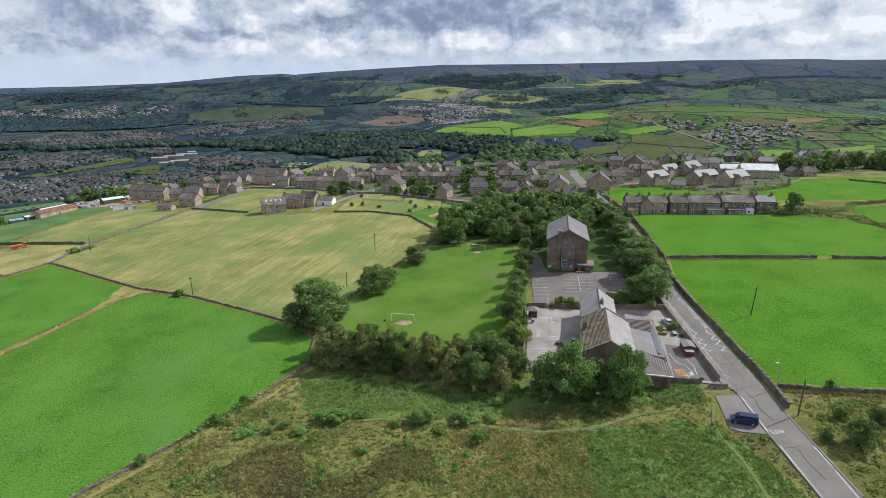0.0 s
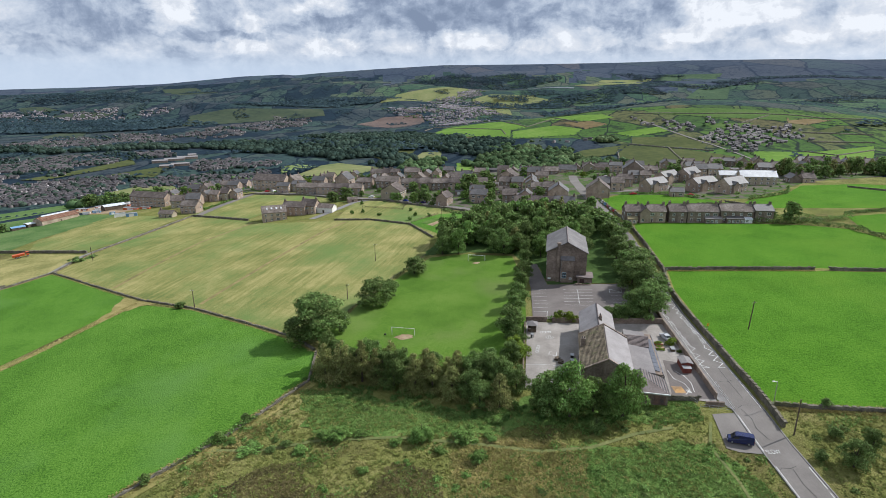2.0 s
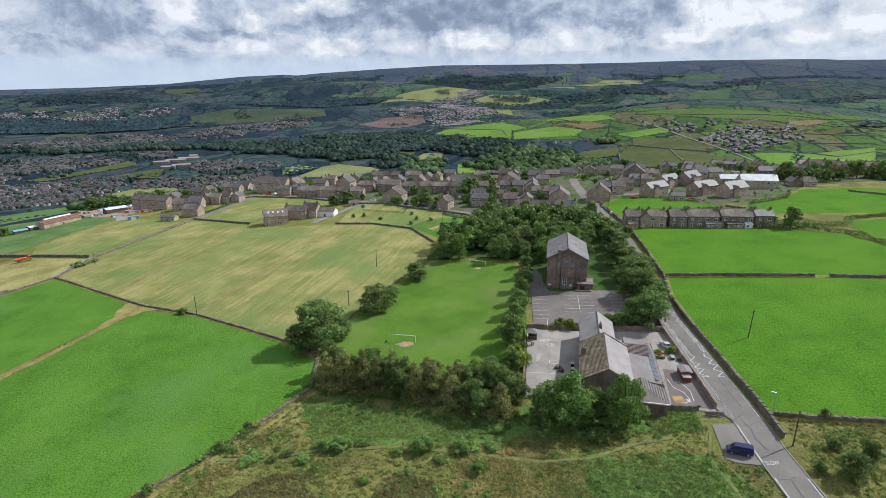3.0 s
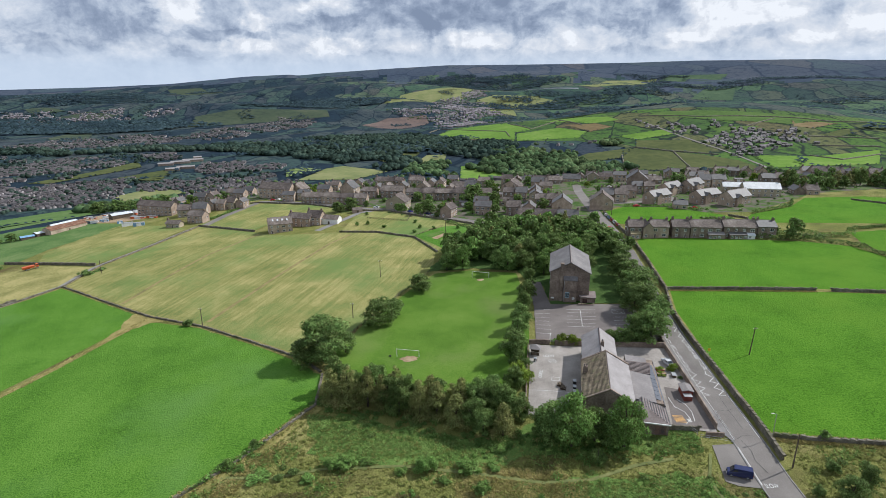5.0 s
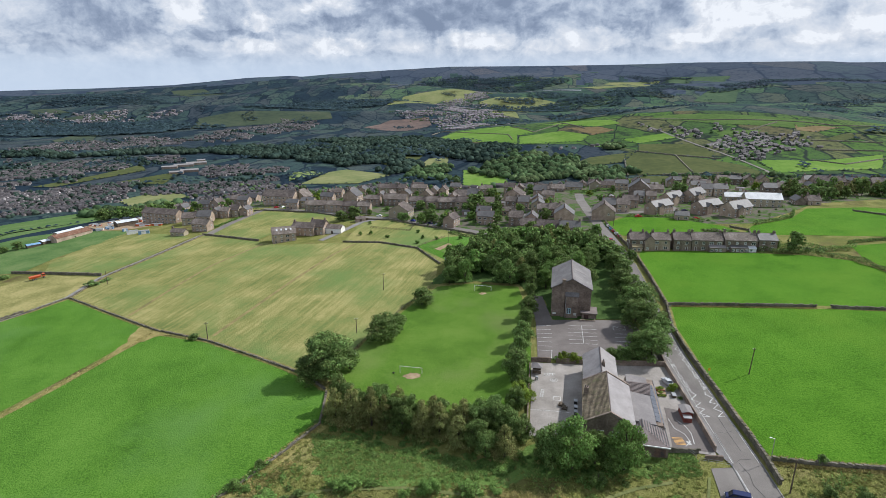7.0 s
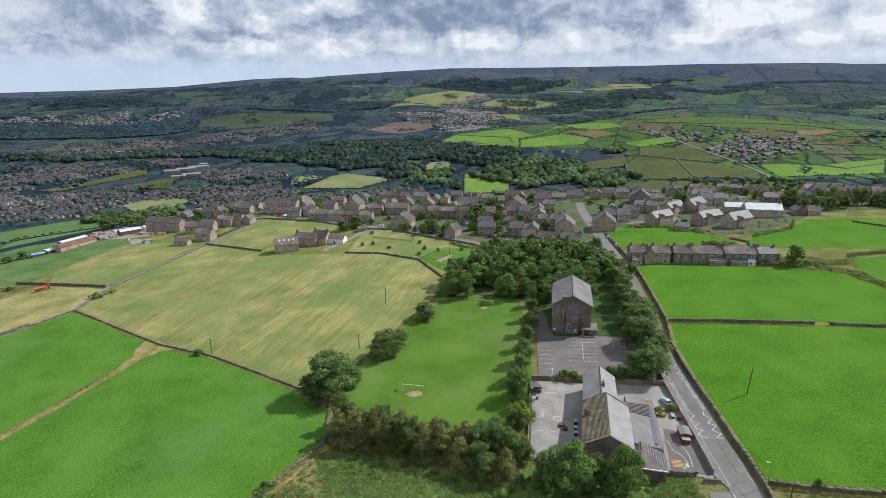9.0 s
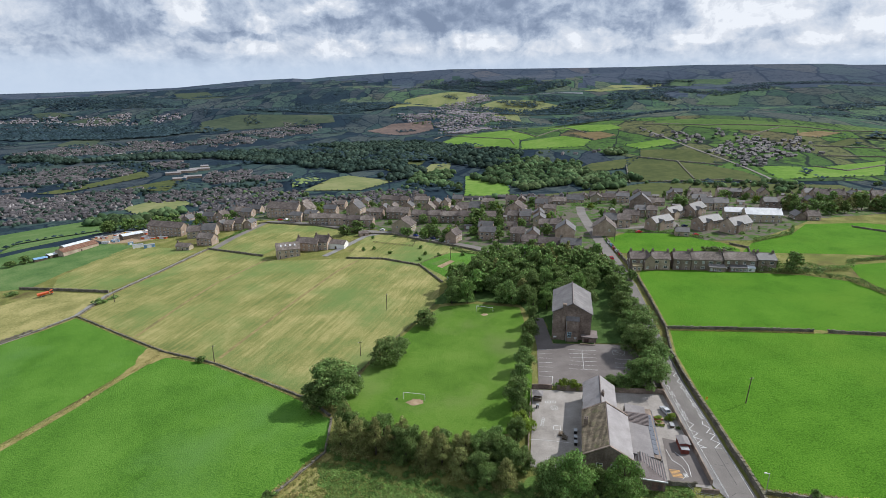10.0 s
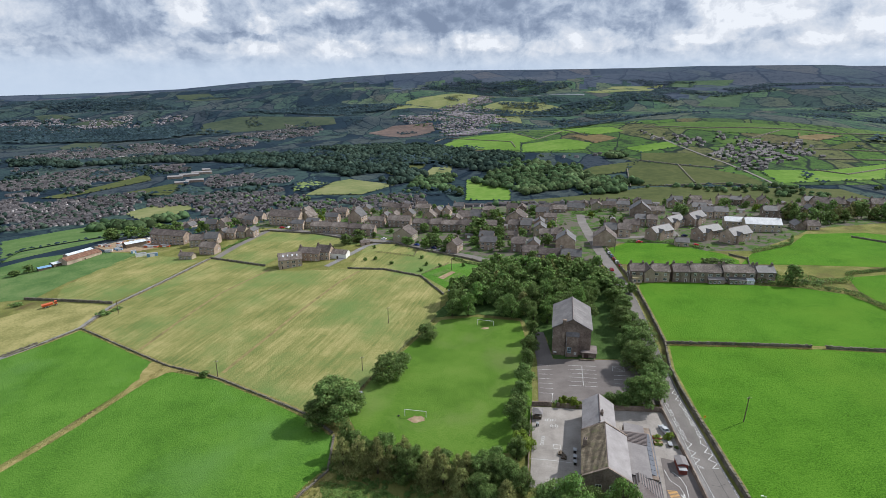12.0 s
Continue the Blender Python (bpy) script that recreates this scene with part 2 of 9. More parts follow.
M = {
    "rough": surface("rough_grass", [(0.105, 0.118, 0.036), (0.165, 0.175, 0.050), (0.260, 0.235, 0.095)], 0.09, 2.6, bump=1.0, bumpdist=0.5, patch=((0.115, 0.095, 0.042), 0.05, 0.54, 0.68), gloss=0.04),
    "bracken": surface("bracken", [(0.070, 0.125, 0.030), (0.105, 0.175, 0.042), (0.150, 0.215, 0.062)], 0.25, 2.5, bump=1.0, bumpdist=0.4, gloss=0.04),
    "lush": surface("lush_pasture", [(0.044, 0.112, 0.014), (0.082, 0.184, 0.022), (0.110, 0.220, 0.034)], 0.06, 2.4, bump=0.9, bumpdist=0.3, spread=0.10, coarse=0.30, patch=((0.098, 0.196, 0.048), 0.025, 0.50, 0.80), gloss=0.04),
    "lush_east": surface("lush_east_pasture", [(0.038, 0.106, 0.008), (0.070, 0.172, 0.013), (0.096, 0.208, 0.020)], 0.06, 2.4, bump=0.9, bumpdist=0.3, spread=0.10, coarse=0.30, patch=((0.098, 0.192, 0.018), 0.025, 0.50, 0.80), gloss=0.04),
    "pasture": surface("pasture", [(0.066, 0.122, 0.038), (0.092, 0.156, 0.050), (0.132, 0.182, 0.068)], 0.05, 0.9, bump=0.9, spread=0.09, bumpdist=0.2, gloss=0.04),
    "hay": surface("hay_meadow", [(0.108, 0.140, 0.042), (0.204, 0.205, 0.070), (0.340, 0.298, 0.128)], 0.05, 2.0, bump=0.8, spread=0.14, bumpdist=0.25, coarse=0.50, stripes=(1.5, 16.0, 0.34), patch=((0.125, 0.185, 0.056), 0.022, 0.46, 0.66), gloss=0.04),
    "paddock": surface("paddock", [(0.170, 0.170, 0.060), (0.240, 0.225, 0.085), (0.320, 0.285, 0.120)], 0.06, 0.9, bump=0.9, spread=0.09, bumpdist=0.2, gloss=0.04),
    "mown": surface("mown_grass", [(0.058, 0.118, 0.016), (0.086, 0.165, 0.022), (0.122, 0.198, 0.036)], 0.05, 2.4, bump=0.6, spread=0.11, coarse=0.50, bumpdist=0.2, patch=((0.140, 0.170, 0.060), 0.03, 0.50, 0.80), gloss=0.04),
    "garden": surface("village_gardens", [(0.036, 0.074, 0.020), (0.064, 0.110, 0.030), (0.104, 0.138, 0.050)], 0.14, 1.2, patch=((0.120, 0.108, 0.088), 0.16, 0.47, 0.53), gloss=0.03, bump=0.8),
    # green grass with the shade of the trees put into its colour
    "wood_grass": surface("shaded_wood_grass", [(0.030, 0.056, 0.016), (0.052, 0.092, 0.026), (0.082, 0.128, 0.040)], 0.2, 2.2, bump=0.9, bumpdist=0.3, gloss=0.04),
    "soil": surface("bare_soil", [(0.19, 0.13, 0.08), (0.28, 0.20, 0.12), (0.38, 0.30, 0.20)], 0.4, 4.0),
    "earth_path": surface("trodden_earth_path", [(0.145, 0.136, 0.046), (0.240, 0.204, 0.078), (0.340, 0.285, 0.125)], 0.3, 2.0, bump=0.8, gloss=0.04),
    "straw": surface("dry_verge_grass", [(0.115, 0.125, 0.036), (0.190, 0.180, 0.060), (0.300, 0.250, 0.100)], 0.35, 2.0, bump=0.8, gloss=0.04),
    "asphalt": surface("asphalt", [(0.124, 0.112, 0.102), (0.160, 0.145, 0.133), (0.204, 0.186, 0.171)], 0.12, 5.0, rough=0.85, bump=0.2),
    "carpark": surface("car_park_asphalt", [(0.104, 0.088, 0.082), (0.136, 0.118, 0.110), (0.182, 0.162, 0.150)], 0.10, 4.0, rough=0.85, bump=0.2),
    "yard": surface("worn_playground", [(0.195, 0.175, 0.156), (0.265, 0.240, 0.217), (0.345, 0.318, 0.290)], 0.18, 3.0, rough=0.85, bump=0.2),
    "paving": surface("paving", [(0.15, 0.145, 0.14), (0.20, 0.19, 0.185), (0.26, 0.25, 0.24)], 0.3, 4.0, rough=0.8),
    "paint": surface("road_paint", [(0.34, 0.34, 0.33), (0.52, 0.52, 0.50), (0.68, 0.68, 0.66)], 0.8, 3.0, rough=0.7, bump=0.1),
    "ochre": surface("ochre_paint", [(0.40, 0.22, 0.07), (0.50, 0.29, 0.10), (0.58, 0.36, 0.15)], 0.8, 6.0, rough=0.7, bump=0.1),
    "drystone": surface("dry_stone", [(0.072, 0.066, 0.050), (0.145, 0.130, 0.098), (0.245, 0.220, 0.170)], 0.5, 3.5, bump=1.0, bumpdist=0.3, patch=((0.09, 0.10, 0.04), 0.15, 0.55, 0.7)),
    "stone": surface("gritstone", [(0.225, 0.168, 0.128), (0.345, 0.265, 0.205), (0.470, 0.375, 0.300)], 0.35, 3.2, coord="obj", vary=0.18, bump=0.6),
    "stone_dark": surface("sooty_gritstone", [(0.108, 0.082, 0.066), (0.205, 0.158, 0.126), (0.325, 0.260, 0.210)], 0.30, 2.2, coord="obj", vary=0.10, bump=0.7),
    "stone_pale": surface("pale_new_stone", [(0.26, 0.22, 0.155), (0.34, 0.29, 0.21), (0.42, 0.36, 0.27)], 0.3, 3.0, coord="obj", vary=0.12),
    "render": surface("white_render", [(0.62, 0.60, 0.56), (0.72, 0.70, 0.66), (0.80, 0.78, 0.74)], 0.3, 2.0, coord="obj", bump=0.1),
    "roof": surface("stone_slate", [(0.066, 0.052, 0.045), (0.118, 0.096, 0.084), (0.195, 0.166, 0.150)], 0.4, 1.6, coord="obj", vary=0.35, rough=0.85, bump=0.5),
    "roof_brown": surface("mossy_stone_slate", [(0.058, 0.044, 0.030), (0.120, 0.096, 0.064), (0.215, 0.180, 0.125)], 0.8, 2.8, coord="obj", rough=0.85, bump=0.8, patch=((0.11, 0.11, 0.05), 0.5, 0.55, 0.7)),
    "roof_grey": surface("blue_slate", [(0.105, 0.096, 0.094), (0.150, 0.140, 0.138), (0.215, 0.202, 0.198)], 0.22, 2.4, coord="obj", rough=0.7, bump=0.35, gloss=0.3),
    "roof_pale": surface("pale_lilac_slate", [(0.185, 0.168, 0.166), (0.235, 0.216, 0.214), (0.290, 0.270, 0.266)], 0.3, 2.6, coord="obj", rough=0.65, bump=0.15, gloss=0.35),
    "faint_path": surface("worn_grass_path", [(0.080, 0.098, 0.030), (0.118, 0.136, 0.042), (0.180, 0.180, 0.066)], 0.3, 1.5, bump=0.8),
    "ditch": surface("dry_ditch", [(0.120, 0.108, 0.040), (0.205, 0.162, 0.062), (0.310, 0.240, 0.100)], 0.3, 1.5, bump=0.8),
    "wood_mid": surface("valley_woodland", [(0.057, 0.096, 0.045), (0.104, 0.159, 0.070), (0.176, 0.234, 0.105)], 0.012, 0.1, island=0.5, bump=0.0, thin=0.4, gloss=0.03),
    "roof_dark": surface("dark_slate", [(0.050, 0.048, 0.049), (0.082, 0.078, 0.078), (0.125, 0.118, 0.116)], 0.4, 3.0, coord="obj", vary=0.2, rough=0.6, bump=0.3, gloss=0.5),
    # smooth slate whose near-white base colour holds the glint of the sun
    "roof_glint": surface("sun_glint_slate", [(0.50, 0.50, 0.50), (0.62, 0.62, 0.62), (0.72, 0.72, 0.72)], 0.3, 2.0, coord="obj", rough=0.35, bump=0.05, gloss=0.6),
    "felt": surface("roofing_felt", [(0.150, 0.135, 0.135), (0.190, 0.175, 0.172), (0.240, 0.222, 0.215)], 0.2, 2.0, coord="obj", rough=0.8, bump=0.2),
    "tile": surface("concrete_tile", [(0.125, 0.100, 0.095), (0.170, 0.140, 0.132), (0.220, 0.190, 0.178)], 0.5, 3.0, coord="obj", rough=0.8, bump=0.4),
    "frame": surface("white_frames", [(0.66, 0.66, 0.64), (0.75, 0.75, 0.73), (0.82, 0.82, 0.80)], 1.0, 5.0, rough=0.5, bump=0.05),
    "glass": surface("dark_window_glass", [(0.016, 0.019, 0.023), (0.022, 0.026, 0.031), (0.032, 0.036, 0.042)], 0.8, 2.0, rough=0.06, bump=0.0, gloss=0.6),
    "door": surface("painted_door", [(0.05, 0.045, 0.05), (0.10, 0.06, 0.055), (0.16, 0.09, 0.07)], 0.8, 3.0, rough=0.5, vary=0.5),
    "bluewin": surface("pale_blue_frames", [(0.30, 0.48, 0.56), (0.38, 0.58, 0.66), (0.46, 0.64, 0.72)], 1.0, 4.0, rough=0.5),
    "wood": surface("weathered_wood", [(0.060, 0.045, 0.032), (0.105, 0.080, 0.056), (0.170, 0.135, 0.100)], 1.2, 6.0, coord="obj", bump=0.4),
    "shed_red": surface("red_brown_boards", [(0.11, 0.030, 0.024), (0.17, 0.048, 0.036), (0.24, 0.080, 0.058)], 1.0, 5.0, coord="obj", bump=0.3),
    "metal": surface("galvanised_steel", [(0.30, 0.31, 0.32), (0.40, 0.41, 0.42), (0.52, 0.53, 0.54)], 1.0, 6.0, rough=0.45, metal=0.7, bump=0.05),
    "rust": surface("rusty_sheet", [(0.100, 0.050, 0.032), (0.175, 0.090, 0.058), (0.260, 0.160, 0.110)], 0.4, 2.0, coord="obj", rough=0.85),
    "panel": surface("solar_panel", [(0.055, 0.060, 0.078), (0.075, 0.082, 0.102), (0.100, 0.108, 0.130)], 0.8, 3.0, coord="obj", rough=0.4, bump=0.0, gloss=0.5),
    "bark": surface("bark", [(0.040, 0.032, 0.024), (0.070, 0.056, 0.042), (0.110, 0.090, 0.070)], 0.8, 6.0, coord="obj", bump=0.8),
    "rubber": surface("rubber", [(0.012, 0.012, 0.012), (0.02, 0.02, 0.02), (0.03, 0.03, 0.03)], 1.0, 8.0, rough=0.8),
    "leaf_dark": surface("dark_leaves", [(0.074, 0.122, 0.035), (0.138, 0.205, 0.058), (0.215, 0.290, 0.092)], 0.35, 1.6, coord="obj", vary=0.22, island=0.55, rough=0.65, bump=0.0, thin=0.36, gloss=0.12),
    "leaf_green": surface("green_leaves", [(0.088, 0.155, 0.036), (0.148, 0.240, 0.058), (0.215, 0.315, 0.092)], 0.35, 1.6, coord="obj", vary=0.15, island=0.55, rough=0.6, bump=0.0, thin=0.36, gloss=0.12),
    "leaf_larch": surface("larch_needles", [(0.125, 0.148, 0.048), (0.205, 0.222, 0.076), (0.320, 0.290, 0.115)], 0.35, 1.6, coord="obj", vary=0.20, island=0.55, rough=0.7, bump=0.0, thin=0.36, gloss=0.12),
    "leaf_yellow": surface("yellow_green_leaves", [(0.120, 0.175, 0.020), (0.170, 0.235, 0.030), (0.225, 0.285, 0.050)], 0.35, 1.6, coord="obj", vary=0.15, island=0.55, rough=0.6, bump=0.0, thin=0.36, gloss=0.12),
    # blue haze and cloud shade of the distance are mixed into this leaf colour
    "wood_far": surface("hazed_far_woodland", [(0.014, 0.024, 0.032), (0.024, 0.041, 0.049), (0.041, 0.065, 0.068)], 0.01, 0.09, island=0.45, bump=0.6, bumpdist=2.0, gloss=0.03),
}


M["ochre_felt"] = surface("faded_ochre_felt", [(0.19, 0.16, 0.09), (0.25, 0.21, 0.12), (0.31, 0.27, 0.17)], 0.5, 3.0, coord="obj")
M["pale_glaze"] = surface("pale_glazing", [(0.45, 0.48, 0.50), (0.56, 0.58, 0.60), (0.66, 0.68, 0.70)], 0.5, 3.0, coord="obj", rough=0.25)


def land(name, tones, rough_tone, scrub=(0.022, 0.032, 0.026), cell=(0.0125, 0.0068)):
    """Distant farmland: fields of many tones parted by dark hedges, with broad changes over the hills."""
    m = bpy.data.materials.new(name)
    m.use_nodes = True
    nn, ln = m.node_tree.nodes, m.node_tree.links
    bsdf = nn["Principled BSDF"]
    bsdf.inputs["Roughness"].default_value, bsdf.inputs["Specular IOR Level"].default_value = 0.95, 0.02
    geo = nn.new("ShaderNodeNewGeometry")
    mp = nn.new("ShaderNodeMapping")
    mp.inputs["Scale"].default_value = (*cell, 0.0)
    mp.inputs["Rotation"].default_value[2] = 0.35
    ln.new(geo.outputs["Position"], mp.inputs["Vector"])
    warp = nn.new("ShaderNodeTexNoise")
    warp.inputs["Scale"].default_value, warp.inputs["Detail"].default_value = 1.3, 2.0
    ln.new(mp.outputs[0], warp.inputs["Vector"])
    off = nn.new("ShaderNodeVectorMath")
    off.operation = "MULTIPLY_ADD"
    off.inputs[1].default_value = (0.5, 0.5, 0)
    ln.new(warp.outputs["Color"], off.inputs[0])
    ln.new(mp.outputs[0], off.inputs[2])
    cells = nn.new("ShaderNodeTexVoronoi")
    cells.inputs["Scale"].default_value = 1.0
    ln.new(off.outputs[0], cells.inputs["Vector"])
    edge = nn.new("ShaderNodeTexVoronoi")
    edge.feature, edge.inputs["Scale"].default_value = "DISTANCE_TO_EDGE", 1.0
    ln.new(off.outputs[0], edge.inputs["Vector"])
    ramp = nn.new("ShaderNodeValToRGB")
    stops = tones
    while len(ramp.color_ramp.elements) < len(stops):
        ramp.color_ramp.elements.new(0.5)
    for e, (p, c) in zip(ramp.color_ramp.elements, stops):
        e.position, e.color = p, (*c, 1)
    sepc = nn.new("ShaderNodeSeparateColor")
    ln.new(cells.outputs["Color"], sepc.inputs[0])
    ln.new(sepc.outputs[0], ramp.inputs[0])
    broad = nn.new("ShaderNodeTexNoise")
    broad.inputs["Scale"].default_value, broad.inputs["Detail"].default_value = 0.0016, 6.0
    ln.new(geo.outputs["Position"], broad.inputs["Vector"])
    moor = nn.new("ShaderNodeValToRGB")
    moor.color_ramp.elements[0].position, moor.color_ramp.elements[1].position = 0.53, 0.66
    ln.new(broad.outputs[0], moor.inputs[0])
    mix = nn.new("ShaderNodeMix")
    mix.data_type = "RGBA"
    ln.new(moor.outputs[0], mix.inputs["Factor"])
    ln.new(ramp.outputs[0], mix.inputs["A"])
    mix.inputs["B"].default_value = (*rough_tone, 1)
    hedge = nn.new("ShaderNodeMapRange")
    hedge.inputs["From Min"].default_value, hedge.inputs["From Max"].default_value = 0.012, 0.034
    ln.new(edge.outputs["Distance"], hedge.inputs[0])
    mix2 = nn.new("ShaderNodeMix")
    mix2.data_type = "RGBA"
    ln.new(hedge.outputs[0], mix2.inputs["Factor"])
    mix2.inputs["A"].default_value = (*scrub, 1)
    ln.new(mix.outputs["Result"], mix2.inputs["B"])
    colour = mix2.outputs["Result"]
    # gorse, bracken and rushes: ragged dark specks over the fields, thicker in some places than in others
    for size, lo, hi, amount in ((0.03, 0.52, 0.60, 0.75), (0.11, 0.50, 0.62, 0.6)):
        fine = nn.new("ShaderNodeTexNoise")
        fine.inputs["Scale"].default_value, fine.inputs["Detail"].default_value, fine.inputs["Roughness"].default_value = size, 6.0, 0.68
        ln.new(geo.outputs["Position"], fine.inputs["Vector"])
        r = nn.new("ShaderNodeMapRange")
        for k, v in zip(("From Min", "From Max", "To Max"), (lo, hi, amount)):
            r.inputs[k].default_value = v
        ln.new(fine.outputs[0], r.inputs[0])
        m3 = nn.new("ShaderNodeMix")
        m3.data_type = "RGBA"
        ln.new(r.outputs[0], m3.inputs["Factor"])
        ln.new(colour, m3.inputs["A"])
        m3.inputs["B"].default_value = (*scrub, 1)
        colour = m3.outputs["Result"]
    ln.new(colour, bsdf.inputs["Base Color"])
    return m


# cloud shade over the west valley is mixed into these dark blue tones
M["land"] = land("cloud_shaded_valley_farmland", [(0.0, (0.017, 0.029, 0.043)), (0.22, (0.024, 0.041, 0.052)), (0.42, (0.036, 0.060, 0.061)), (0.60, (0.053, 0.083, 0.070)), (0.78, (0.062, 0.075, 0.075)), (1.0, (0.038, 0.050, 0.064))], (0.019, 0.033, 0.049), (0.012, 0.021, 0.032), (0.014, 0.0055))
# blue haze of the distance is mixed into the upland and moor tones
M["land_hills"] = land("hazed_upland_farmland", [(0.0, (0.031, 0.055, 0.055)), (0.22, (0.046, 0.082, 0.060)), (0.42, (0.060, 0.108, 0.062)), (0.60, (0.082, 0.127, 0.073)), (0.80, (0.091, 0.108, 0.078)), (1.0, (0.074, 0.077, 0.075))], (0.050, 0.074, 0.070), (0.022, 0.036, 0.042), (0.0105, 0.0058))
M["moor"] = land("hazed_heather_moor", [(0.0, (0.044, 0.060, 0.086)), (0.3, (0.060, 0.074, 0.100)), (0.6, (0.076, 0.086, 0.105)), (0.8, (0.053, 0.082, 0.095)), (1.0, (0.085, 0.086, 0.100))], (0.051, 0.067, 0.095), (0.032, 0.046, 0.070), (0.0040, 0.0022))
M["land_green"] = land("hill_farmland", [(0.0, (0.050, 0.086, 0.036)), (0.22, (0.062, 0.115, 0.034)), (0.42, (0.074, 0.135, 0.034)), (0.60, (0.090, 0.148, 0.042)), (0.80, (0.108, 0.125, 0.054)), (1.0, (0.110, 0.095, 0.054))], (0.064, 0.102, 0.038))


# ---- the lie of the land ----
def smooth(a, b, v):
    t = np.clip((v - a) / (b - a), 0, 1)
    return t * t * (3 - 2 * t)


def bump2(x, y, cx, cy, sx, sy):
    return np.exp(-(((x - cx) / sx) ** 2) - ((y - cy) / sy) ** 2)


CREST_AZ = (-180, -60, -39, -32, -26, -19.5, -15.4, -14.6, -12, -6, 0, 9, 12, 18, 23, 30, 33, 34.5, 40, 60, 180)
CREST_Z = (60, 50, 53, 70, 93, 148, 166, 158, 178, 212, 240, 244, 246, 250, 258, 254, 250, 240, 234, 220, 60)


def waves(x, y, step):
    return np.sin(x / step + 1.3 * np.sin(y / step * 0.7)) * np.cos(y / step * 0.9 + 0.8 * np.sin(x / step * 0.6))


def height(x, y):
    """Height of the ground: a shelf on a hillside, a deep valley behind it, a green hill and the moors."""
    x, y = np.asarray(x, float), np.asarray(y, float)
    u, v = x / 100, y / 100
    shelf = -8.5 + 7.68 * u + 4.28 * v - 0.59 * u * u - 0.51 * u * v - 0.65 * v * v
    shelf = shelf - 1.9 * bump2(x, y, -4, 190, 32, 52) + 1.2 * bump2(x, y, -180, 255, 60, 50) + 1.3 * bump2(x, y, 88, 262, 30, 40) + 1.2 * bump2(x, y, 26, 150, 10, 28)
    shelf = np.maximum(shelf, -75)
    r = np.hypot(x, y)
    az = np.arctan2(x, y)
    crest = np.interp(np.degrees(az), CREST_AZ, CREST_Z)
    s = np.clip((r - 2350) / 2350, 0, 1)
    folds = np.abs(np.sin(r / 255 + 0.9 * np.sin(az * 5.0 + 0.6) + 0.5 * np.sin(az * 11.0)))
    spurs = np.sin(az * 16 + r / 900) * np.sin(r / 520 + 1.0)
    rise = (0.62 * s + 0.38 * s * s) * (crest + 74)
    far = -74 + rise + (34 * (folds - 0.5) + 16 * spurs) * smooth(0.04, 0.3, s) * (1 - smooth(0.8, 1.0, s)) + 5 * waves(x, y, 150) * smooth(600, 900, r) * (1 - s)
    far = far + 108 * bump2(x, y, 850, 1650, 620, 520) + 42 * bump2(x, y, -900, 2550, 900, 170)
    edge = np.interp(np.degrees(np.arctan2(x, y)), (-180, -40, -20, 0, 20, 32, 45, 180), (500, 500, 470, 445, 460, 500, 525, 500))
    w = smooth(0, 350, r - edge)
    return shelf * (1 - w) + far * w


def drop(x, y):
    return float(height(x, y))


def mesh_object(name, verts, faces, material, parent=None, label="", flat=True):
    me = bpy.data.meshes.new(name)
    me.from_pydata([tuple(v) for v in verts], [], [tuple(f) for f in faces])
    me.update()
    for m in material if isinstance(material, (list, tuple)) else [material]:
        me.materials.append(m)
    ob = new(name, me)
    if parent:
        ob.parent = parent
    if label:
        tagged(ob, label)
    return ob


def part(name, bm, material, parent=None, label=""):
    """Links a bmesh as one mesh object under a thing or a part."""
    me = bpy.data.meshes.new(name)
    bm.to_mesh(me)
    bm.free()
    for m in material if isinstance(material, (list, tuple)) else [material]:
        me.materials.append(m)
    ob = new(name, me)
    ob.parent = parent
    if label:
        tagged(ob, label)
    return ob


def share(name, me, parent, m=None, label=""):
    """One more object on a mesh that is already there."""
    ob = new(name, me)
    ob.parent = parent
    if m is not None:
        ob.matrix_local = m
    if label:
        tagged(ob, label)
    return ob


